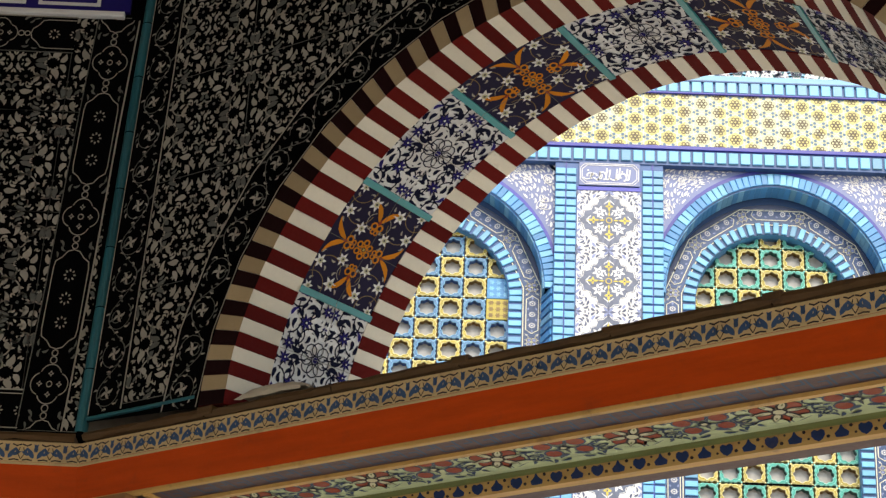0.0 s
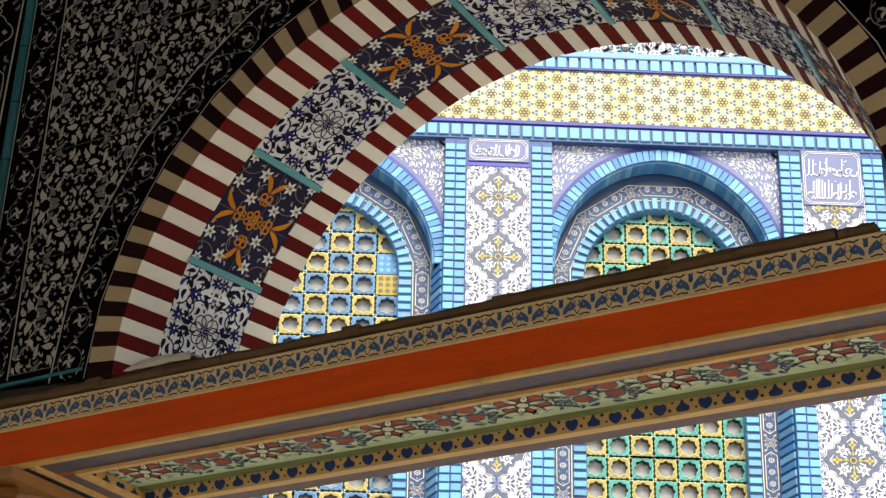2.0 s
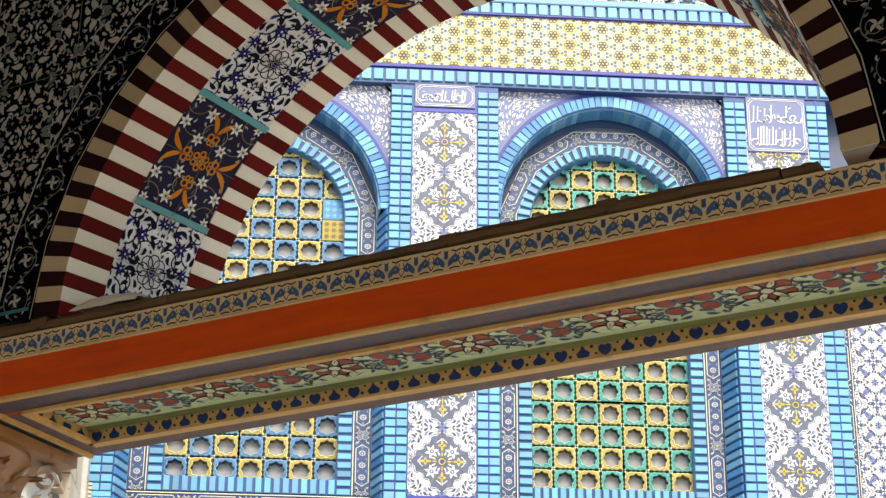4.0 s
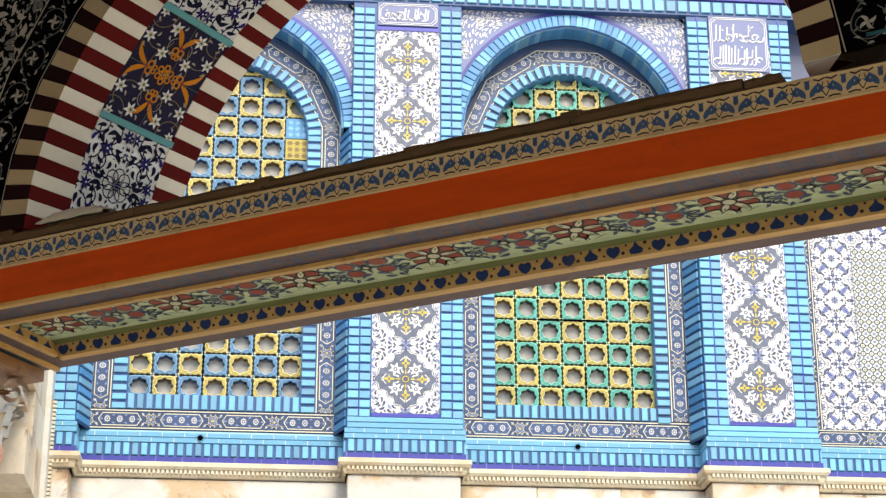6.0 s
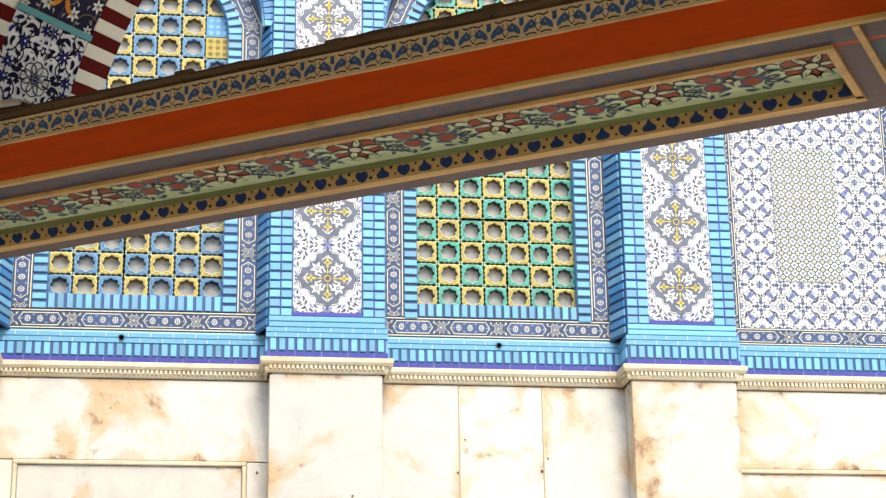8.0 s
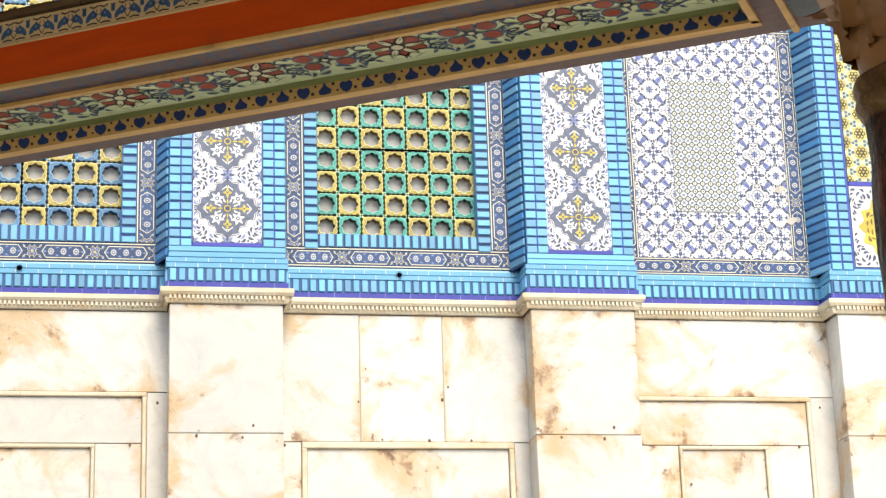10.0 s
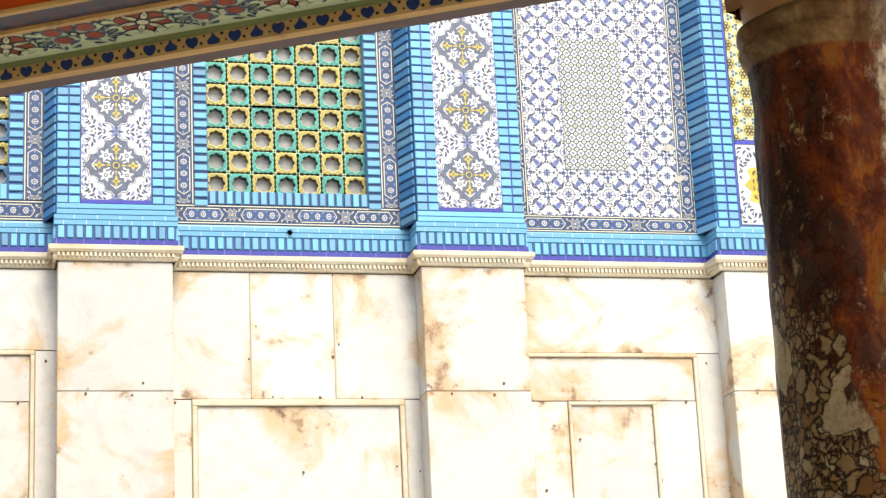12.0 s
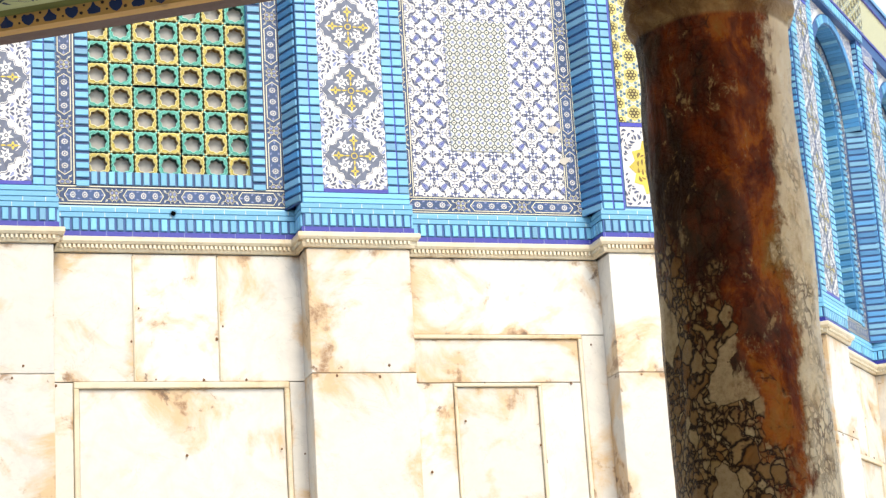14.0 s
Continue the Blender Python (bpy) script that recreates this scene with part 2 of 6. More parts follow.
BUTTER = glaze("butter_glaze", (0.68, 0.6, 0.28), 0.25, 0.12, 0.12)
GREEN_SHADED = glaze("shaded_green_glaze", (0.01, 0.075, 0.06), 0.3, 0.2, 0.1)
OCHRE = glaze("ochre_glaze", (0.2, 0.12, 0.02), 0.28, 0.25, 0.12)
DENIM = glaze("denim_blue_glaze", (0.022, 0.06, 0.16), 0.25, 0.25, 0.1)
CITRON = glaze("citron_glaze", (0.5, 0.44, 0.14), 0.25, 0.2, 0.12)
STEEL_TEAL = glaze("blue_grey_dot_glaze", (0.06, 0.14, 0.22), 0.28, 0.2, 0.1)
MINT = glaze("bright_sea_green_glaze", (0.2, 0.53, 0.44), 0.22, 0.2, 0.1)
PERI = glaze("grey_lilac_glaze", (0.14, 0.175, 0.34), 0.28, 0.15, 0.1)
GREEN = glaze("green_glaze", (0.045, 0.33, 0.26), 0.22, 0.25, 0.1)
SKYBLUE = glaze("sky_blue_glaze", (0.15, 0.37, 0.56), 0.22, 0.25, 0.1)
TEAL = glaze("teal_glaze", (0.008, 0.1, 0.12), 0.4, 0.25, 0.12)
DARK_TILE = glaze("black_and_white_tile_field", (0.06, 0.056, 0.05), 0.5, 0.2, 0.2)
BLACK = glaze("black_glaze", (0.0018, 0.0018, 0.002), 0.7, 0.2, 0.05, (0.005, 0.004, 0.003), 0.0)
PALE = glaze("smoky_white_glaze", (0.36, 0.33, 0.275), 0.6, 0.15, 0.3, (0.1, 0.085, 0.07), 0.05)
DIM = glaze("faded_green_grey_glaze", (0.13, 0.13, 0.115), 0.6, 0.15, 0.3, (0.07, 0.06, 0.05), 0.05)
SOFT_WHITE = glaze("old_white_glaze", (0.78, 0.77, 0.74), 0.4, 0.1, 0.2, (0.4, 0.35, 0.3), 0.2)
INK = glaze("dark_navy_glaze", (0.005, 0.006, 0.025), 0.45, 0.2, 0.05, (0.02, 0.02, 0.02), 0.06)
INDIGO = glaze("indigo_glaze", (0.02, 0.014, 0.15), 0.45, 0.2, 0.05, (0.02, 0.02, 0.02), 0.12)
DEEP = glaze("slate_navy_glaze", (0.022, 0.018, 0.046), 0.45, 0.2, 0.1, (0.02, 0.015, 0.015), 0.05)
ORANGE = glaze("orange_glaze", (0.64, 0.22, 0.008), 0.45, 0.15, 0.1, (0.3, 0.1, 0.02), 0.12)
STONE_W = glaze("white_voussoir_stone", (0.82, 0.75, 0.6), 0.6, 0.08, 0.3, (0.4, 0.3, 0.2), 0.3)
# near faces of the stones: tan and black-red, with their shade in the colour
STONE_TAN_SHADED = glaze("shaded_tan_voussoir_face", (0.42, 0.31, 0.17), 0.6, 0.12, 0.3, (0.2, 0.13, 0.07), 0.2)
STONE_RED_SHADED = glaze("shaded_black_red_voussoir_face", (0.014, 0.003, 0.003), 0.6, 0.3, 0.2, (0.03, 0.012, 0.01), 0.08)
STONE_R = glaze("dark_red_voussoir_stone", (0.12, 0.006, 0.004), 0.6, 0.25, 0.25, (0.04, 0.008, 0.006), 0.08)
GROUT = glaze("pale_mortar", (0.5, 0.47, 0.42), 0.9, 0.1, 0.4)
RED_PAINT = paint("orange_red_paint", (0.55, 0.062, 0.003), 0.5, 0.18, (0.16, 0.04, 0.015))
GOLD_PAINT = paint("ochre_gold_paint", (0.62, 0.36, 0.11), 0.5, 0.4, (0.15, 0.08, 0.04))
TAN_PAINT = paint("tan_paint", (0.62, 0.44, 0.22), 0.55, 0.3)
GREEN_PAINT = paint("pale_green_paint", (0.6, 0.68, 0.36), 0.55, 0.25, (0.3, 0.28, 0.14))
MOSS_PAINT = paint("olive_paint", (0.2, 0.22, 0.07), 0.55, 0.3)
SLATE_PAINT = paint("grey_violet_paint", (0.13, 0.08, 0.075), 0.55, 0.5, (0.13, 0.07, 0.04))
GREY_PAINT = paint("blue_grey_paint", (0.09, 0.11, 0.12), 0.55, 0.3)
BLUE_PAINT = paint("dark_blue_paint", (0.006, 0.026, 0.1), 0.45, 0.1)
LEAF_PAINT = paint("slate_blue_paint", (0.05, 0.085, 0.14), 0.5, 0.2)
FRIEZE_LEAF = paint("frieze_leaf_paint", (0.05, 0.095, 0.18), 0.5, 0.2)
CORAL_PAINT = paint("brick_red_paint", (0.3, 0.035, 0.004), 0.5, 0.25)
DARK_PAINT = paint("black_brown_paint", (0.03, 0.02, 0.018), 0.55, 0.2)
CREAM_PAINT = paint("cream_paint", (0.68, 0.62, 0.38), 0.55, 0.25)
OLD_WOOD = paint("weathered_timber", (0.1, 0.055, 0.022), 0.75, 0.5, (0.04, 0.025, 0.015), 6.0)
STONE_BROWN = marble_mat("browned_capital_stone", (0.3, 0.13, 0.035), 1.0)
MARBLE = marble_mat("weathered_white_marble", (0.61, 0.59, 0.54), 1.4)
MARBLE_TRIM = marble_mat("cream_marble_trim", (0.64, 0.57, 0.43), 0.7)
BRECCIA = breccia()
GLASS = glass_mat()
PINK = marble_mat("pink_marble", (0.6, 0.3, 0.2), 0.8)
SANDSTONE = marble_mat("beige_sandstone", (0.66, 0.58, 0.45), 0.8)
SLATE_GLAZE = glaze("slate_line_glaze", (0.075, 0.09, 0.11), 0.3, 0.2, 0.1)
PANEL_BASE = glaze("stone_grey_glaze", (0.6, 0.62, 0.57), 0.3, 0.1, 0.1)
IRON = paint("rusted_iron", (0.16, 0.085, 0.045), 0.8, 0.5, (0.04, 0.02, 0.012), 12.0)
PLASTER = paint("dim_plaster", (0.3, 0.26, 0.2), 0.8, 0.4, (0.2, 0.16, 0.12), 1.5)
PAVING = marble_mat("pale_paving", (0.8, 0.75, 0.66), 0.4)


# ---- building blocks ----
class Sheet:
    """Collects polygons with materials into one mesh."""

    def __init__(self):
        self.v, self.f, self.m, self.mats = [], [], [], []

    def slot(self, mat):
        if mat not in self.mats:
            self.mats.append(mat)
        return self.mats.index(mat)

    def poly(self, pts, mat):
        n = len(self.v)
        self.v.extend(tuple(p) for p in pts)
        self.f.append(tuple(range(n, n + len(pts))))
        self.m.append(self.slot(mat))

    def box(self, lo, hi, mat, cham=0.0):
        (x0, y0, z0), (x1, y1, z1) = lo, hi
        c = cham
        a = [(x0, y1, z0), (x1, y1, z0), (x1, y1, z1), (x0, y1, z1)]
        b = [(x0, y0 + c, z0), (x1, y0 + c, z0), (x1, y0 + c, z1), (x0, y0 + c, z1)]
        f = [(x0 + c, y0, z0 + c), (x1 - c, y0, z0 + c), (x1 - c, y0, z1 - c), (x0 + c, y0, z1 - c)]
        n, s = len(self.v), self.slot(mat)
        self.v.extend(a + b + (f if c else []))
        quads = [(0, 1, 2, 3)[::-1]]
        for i in range(4):
            j = (i + 1) % 4
            quads.append((i, j, 4 + j, 4 + i)[::-1])
            if c:
                quads.append((4 + i, 4 + j, 8 + j, 8 + i)[::-1])
        quads.append((8, 9, 10, 11) if c else (4, 5, 6, 7))
        for k in quads:
            self.f.append(tuple(n + i for i in k))
            self.m.append(s)

    def grid(self, rows, mat, closed=False):
        """Quads through rows of points."""
        n, s, w = len(self.v), self.slot(mat), len(rows[0])
        for r in rows:
            self.v.extend(tuple(p) for p in r)
        for i in range(len(rows) - 1):
            for j in range(w if closed else w - 1):
                k = (j + 1) % w
                self.f.append((n + i * w + j, n + i * w + k, n + (i + 1) * w + k, n + (i + 1) * w + j))
                self.m.append(s)

    def draw(self, shapes, at, lift=0.0):
        """Lays flat shapes (points, material, layer) on a surface given by at(x, y, height)."""
        for pts, mat, layer in shapes:
            self.poly([at(x, y, lift + 0.0012 * layer) for x, y in pts], mat)

    def mesh(self, name, smooth=False):
        me = bpy.data.meshes.new(name)
        me.from_pydata(self.v, [], self.f)
        for m in self.mats:
            me.materials.append(m)
        me.polygons.foreach_set("material_index", self.m)
        if smooth:
            me.polygons.foreach_set("use_smooth", [True] * len(self.f))
        me.update()
        return me


def part(name, sheet, parent, label="", smooth=False, at=None):
    me = sheet if isinstance(sheet, bpy.types.Mesh) else sheet.mesh(name, smooth)
    ob = new(name, me)
    if at is not None:
        ob.matrix_basis = at
    ob.parent = parent
    if label:
        ob["label"] = label
    return ob


def root(name, m, label, category, group="", kind=""):
    return tagged(placed(new(name), m), label, category, group, kind)


def placed(ob, m):
    ob.matrix_basis = m
    return ob


def spin(points, a, x=0.0, y=0.0):
    c, s = math.cos(a), math.sin(a)
    return [(x + c * p - s * q, y + s * p + c * q) for p, q in points]


def petal(x, y, a, length, width, mat, layer=1, n=5):
    up = [(length * i / n, width / 2 * math.sin(math.pi * (i / n) ** 0.75)) for i in range(n + 1)]
    pts = up + [(p, -q) for p, q in up[-2:0:-1]]
    return [(spin(pts, a, x, y), mat, layer)]


def disc(x, y, r, mat, layer=1, n=10):
    return [([(x + r * math.cos(math.tau * i / n), y + r * math.sin(math.tau * i / n)) for i in range(n)], mat, layer)]


def stroke(pts, w, mat, layer=1):
    out = []
    for (x0, y0), (x1, y1) in zip(pts, pts[1:]):
        d = math.hypot(x1 - x0, y1 - y0) or 1.0
        p, q = -(y1 - y0) / d * w / 2, (x1 - x0) / d * w / 2
        e, g = (x1 - x0) / d * w * 0.3, (y1 - y0) / d * w * 0.3
        out.append(([(x0 + p - e, y0 + q - g), (x0 - p - e, y0 - q - g), (x1 - p + e, y1 - q + g), (x1 + p + e, y1 + q + g)], mat, layer))
    return out


def ring(x, y, r, w, mat, layer=1, n=14, a0=0.0, a1=math.tau):
    return stroke([(x + r * math.cos(a0 + (a1 - a0) * i / n), y + r * math.sin(a0 + (a1 - a0) * i / n)) for i in range(n + 1)], w, mat, layer)


def rosette(x, y, r, n, mat, core, layer=1, a=0.0):
    out = []
    for i in range(n):
        out += petal(x, y, a + math.tau * i / n, r, r * 2.6 / n, mat, layer, 4)
    return out + disc(x, y, r * 0.3, core, layer + 1, 8)


def star(x, y, n, r1, r2, mat, layer=1, a=0.0):
    out = []
    for i in range(n):
        b = a + math.tau * i / n
        h = math.pi / n
        out.append(([(x, y), (x + r2 * math.cos(b - h), y + r2 * math.sin(b - h)), (x + r1 * math.cos(b), y + r1 * math.sin(b)), (x + r2 * math.cos(b + h), y + r2 * math.sin(b + h))], mat, layer))
    return out


def mirrored(shapes, axes="xy"):
    out = list(shapes)
    if "x" in axes:
        out += [([(-x, y) for x, y in p][::-1], m, k) for p, m, k in out]
    if "y" in axes:
        out += [([(x, -y) for x, y in p][::-1], m, k) for p, m, k in out]
    return out


def moved(shapes, x, y):
    return [([(p + x, q + y) for p, q in pts], m, k) for pts, m, k in shapes]


def rect(x0, y0, x1, y1, mat, layer=0):
    return [([(x0, y0), (x1, y0), (x1, y1), (x0, y1)], mat, layer)]


def comma(x, y, a, length, width, bend, mat, layer=2, n=5):
    """A curved, pointed leaf."""
    left, right, px, py = [], [], x, y
    for i in range(n + 1):
        f = i / n
        b, q = a + bend * (f - 0.5), width / 2 * math.sin(math.pi * f**0.7)
        left.append((px - q * math.sin(b), py + q * math.cos(b)))
        right.append((px + q * math.sin(b), py - q * math.cos(b)))
        px, py = px + length / n * math.cos(b), py + length / n * math.sin(b)
    return [(right[:-1] + left[:0:-1] if width else right, mat, layer)]


def leaf_fill(w, h, seed, mats, lmin, lmax, gap, tries=420, fat=0.46, keep=None, layer=2, quarter=True):
    """Curved leaves that turn about a few centres without touching; one quarter of the field, mirrored to all four."""
    r = random.Random(seed)
    W, H = (w / 2, h / 2) if quarter else (w, h)
    hubs = [(r.uniform(0.15, 0.9) * W, r.uniform(0.15, 0.9) * H, r.choice((-1, 1))) for _ in range(max(3, int(W * H / 0.004)) if not quarter else 3)]
    spots, out = [], []
    for k in range(tries):
        size = lmax - (lmax - lmin) * min(1.0, k / tries * 1.5) * r.uniform(0.7, 1)
        x, y = r.uniform(0, W), r.uniform(0, H)
        hx, hy, sg = min(hubs, key=lambda q: math.hypot(q[0] - x, q[1] - y))
        a = math.atan2(y - hy, x - hx) + sg * math.pi / 2 + r.uniform(-0.5, 0.5)
        bend, wide = sg * r.uniform(0.6, 1.7), size * fat * r.uniform(0.75, 1.1)
        pts, px, py = [], x, y
        for i in range(5):
            b = a + bend * (i / 4 - 0.5)
            pts.append((px, py, wide * 0.46 * math.sin(math.pi * max(0.12, min(0.9, (i / 4) ** 0.7)))))
            px, py = px + size / 4 * math.cos(b), py + size / 4 * math.sin(b)
        if any(not (0.4 * q < p < W - 0.2 * q and 0.4 * q < s_ < H - 0.2 * q) for p, s_, q in pts):
            continue
        if keep and not all(keep(p, s_) for p, s_, _ in pts):
            continue
        if any(math.hypot(p - u, s_ - v) < q + z + gap for p, s_, q in pts for u, v, z in spots):
            continue
        spots += pts
        out += comma(x, y, a, size, wide, bend, r.choice(mats), layer)
    return mirrored(out) if quarter else out


def tendrils(w, h, seed, leaf, line, count=3, size=0.03, lw=0.004, bloom=None):
    """Scrolling vines with toothed leaves in one quarter of a w x h field, mirrored to all four."""
    r = random.Random(seed)
    out = []
    for k in range(count):
        cx, cy = r.uniform(0.18, 0.8) * w / 2, r.uniform(0.18, 0.8) * h / 2
        rad, a, turn = r.uniform(0.22, 0.4) * min(w, h) / 2, r.uniform(0, math.tau), r.choice((-1, 1))
        pts = []
        for i in range(13):
            q = rad * (1 - 0.055 * i)
            b = a + turn * i * 0.42
            pts.append((min(w / 2, max(0.0, cx + q * math.cos(b))), min(h / 2, max(0.0, cy + q * math.sin(b)))))
        if line:
            out += stroke(pts, lw, line, 1)
        for i in range(0, 12, 2):
            (x0, y0), (x1, y1) = pts[i], pts[i + 1]
            b = math.atan2(y1 - y0, x1 - x0)
            side = 1 if (i // 2) % 2 else -1
            for da, sc in ((0.5, 1.0), (1.15, 0.7), (-0.15, 0.6)):
                s = size * sc * r.uniform(0.8, 1.15)
                tip = (x0 + s * math.cos(b + side * da), y0 + s * math.sin(b + side * da))
                if 0 < tip[0] < w / 2 and 0 < tip[1] < h / 2:
                    out += petal(x0, y0, b + side * da, s, s * 0.52, leaf, 2, 4)
        if bloom and 0.1 * w < cx < 0.45 * w and 0.1 * h < cy < 0.45 * h:
            out += rosette(cx, cy, size * 0.6, 6, bloom, leaf, 3)
    return mirrored(out)


# ---- the large tiled building: octagon face along x, front towards -y ----
Z_CORNICE, Z_TILE, Z_TOP = 5.45, 5.555, 9.46
PIL_OUT, PIL_W = 0.25, 0.78
CORNER_X = 7.0
PILASTERS = [(-4.0, 0.86), (-1.37, 0.9), (1.567, 0.89), (4.345, 0.868)]
FRONT = Matrix.Identity(4)
SIDE = Matrix.Translation((CORNER_X, 0, 0)) @ Matrix.Rotation(radians(46), 4, "Z")


def brick_mesh(name, w, h, d, mat):
    s = Sheet()
    s.box((-w / 2, -d, -h / 2), (w / 2, 0.006, h / 2), mat, 0.004)
    return s.mesh(name)


BRICK_V = [brick_mesh("brick", 0.046, 0.094, 0.016, m) for m in (TURQ, TURQ, SKYBLUE)]
BRICK_W = [brick_mesh("brick", 0.078, 0.1, 0.016, m) for m in (TURQ, TURQ, SKYBLUE)]
BRICK_H = [brick_mesh("brick", 0.08, 0.056, 0.016, m) for m in (TURQ, TURQ, SKYBLUE)]
BRICK_J = [brick_mesh("brick", 0.05, 0.22, 0.012, m) for m in (AZURE, SKYBLUE)]
BRICK_S = [brick_mesh("brick", 0.22, 0.05, 0.012, m) for m in (AZURE, SKYBLUE)]
BRICK_R = [brick_mesh("brick", 0.046, 0.1, 0.016, m) for m in (TURQ, TURQ, SKYBLUE)]
BRICK_O = [brick_mesh("brick", 0.05, 0.1, 0.014, m) for m in (TURQ, AZURE, AZURE)]
BRICK_I = [brick_mesh("brick", 0.05, 0.19, 0.012, m) for m in (AZURE, AZURE, SKYBLUE)]
dice = random.Random(4)


def arch_points(hw, spring, k, bottom=None, n=28):
    """Upright sides, if a bottom is given, and a slightly pointed arch; points and the angle of each."""
    out = [] if bottom is None else [(-hw, bottom + (spring - bottom) * i / 10, math.pi) for i in range(10)]
    for i in range(n + 1):
        a = math.pi * (1 - i / n)
        out.append((hw * math.cos(a), spring + hw * k * math.sin(a) ** 1.0 * (1 + 0.03 * (1 - abs(math.cos(a)))), a))
    if bottom is not None:
        out += [(hw, spring - (spring - bottom) * i / 10, 0.0) for i in range(1, 11)]
    return out


BORDER_L = 0.5


def border_unit():
    """Dark blue border: a cartouche with three white flowers, then a knot of four loops. 0.5 long, 0.14 wide."""
    L, W = BORDER_L, 0.14
    out = rect(-L / 2, -W / 2, L / 2, W / 2, DENIM, 0)
    for sg in (-1, 1):
        for a, b, m in ((0.07, 0.0655, NAVY), (0.0655, 0.0585, CREAM), (0.0585, 0.053, NAVY)):
            out += rect(-L / 2, min(sg * a, sg * b), L / 2, max(sg * a, sg * b), m, 3)
    body = lambda e, h, tip: [(-e - tip, 0), (-e, -h), (e, -h), (e + tip, 0), (e, h), (-e, h)]
    out += [(body(0.142, 0.05, 0.04), NAVY, 1), (body(0.14, 0.046, 0.036), CREAM, 1.5), (body(0.138, 0.04, 0.03), DENIM, 2)]
    for x in (-0.1, 0.0, 0.1):
        out += rosette(x, 0, 0.033, 8, LILAC, DENIM, 3) + ring(x, 0, 0.019, 0.008, SOFT_WHITE, 4.5, 9) + disc(x, 0, 0.007, SOFT_WHITE, 5, 6)
    for x in (-0.05, 0.05):
        for y in (-0.024, 0.024):
            out += petal(x - 0.013, y, 0.3 * (1 if y > 0 else -1), 0.028, 0.013, LILAC, 3, 3)
    for sg in (-1, 1):
        out += petal(sg * 0.165, 0, math.pi * (sg > 0), 0.03, 0.016, LILAC, 3, 3)
        for sy in (-1, 1):
            out += disc(sg * 0.186, sy * 0.035, 0.009, SOFT_WHITE, 2, 6)
            out += ring(sg * 0.205, sy * 0.052, 0.028, 0.0055, CREAM, 2, 8, -sy * 0.2, -sy * 2.9)
    for x in (-L / 2, L / 2):
        out += disc(x, 0, 0.05, NAVY, 1, 12)
        for a in range(4):
            b = math.pi / 4 + a * math.pi / 2
            out += ring(x + 0.025 * math.cos(b), 0.026 * math.sin(b), 0.019, 0.0055, CREAM, 2, 9) + disc(x + 0.025 * math.cos(b), 0.026 * math.sin(b), 0.012, LILAC, 2, 7)
        out += disc(x, 0, 0.009, LEMON, 3, 6)
    return [([(min(L / 2, max(-L / 2, x)), min(W / 2, max(-W / 2, y))) for x, y in p], m, k) for p, m, k in out]


BORDER = border_unit()


def lattice_cell(name, colour, line, deep):
    """One pierced tile of the window grille: an eight-lobed hole in a frame with scalloped pale edges."""
    s, n, h = Sheet(), 48, 0.0935
    rows = []
    for k, d in ((0, 0.05), (0, 0.012), (1, 0.01), (2, -0.01), (3, -0.015), (4, -0.015), (5, -0.018), (6, -0.012), (6, 0.048)):
        row = []
        for i in range(n):
            a = math.tau * (i + 0.5) / n
            c, q = abs(math.cos(a)), abs(math.sin(a))
            sq = h / max(c, q)
            soft = h / (c**6 + q**6) ** (1 / 6)
            wave, lobes = 1 + 0.045 * math.cos(16 * a), 1 + 0.08 * math.cos(8 * a)
            r = (sq, sq * 0.985, soft * 0.92 * wave, soft * 0.85 * wave, h * 0.815 * lobes, h * 0.775 * lobes, h * 0.69 * lobes)[k]
            row.append((r * math.cos(a), d, r * math.sin(a)))
        rows.append(row)
    # deep: darker colour on hole walls and outer edges, shade of the recesses painted in
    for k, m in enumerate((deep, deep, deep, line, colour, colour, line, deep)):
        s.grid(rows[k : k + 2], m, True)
    for sx in (-1, 1):
        for sz in (-1, 1):
            s.draw(disc(sx * h * 0.9, sz * h * 0.9, 0.0085, line, 0, 6), lambda x, y, q: (x, -0.014, y))
            s.draw(petal(sx * h * 0.64, sz * h * 0.64, math.atan2(sz, sx), 0.016, 0.012, line, 0, 3), lambda x, y, q: (x, -0.0185, y))
    return s.mesh(name)


CELLS = {"yellow": lattice_cell("lattice_tile", MUSTARD, BUTTER, OCHRE), "green": lattice_cell("lattice_tile", GREEN, MINT, GREEN_SHADED), "blue": lattice_cell("lattice_tile", DUSK, DUSK_PALE, COBALT)}


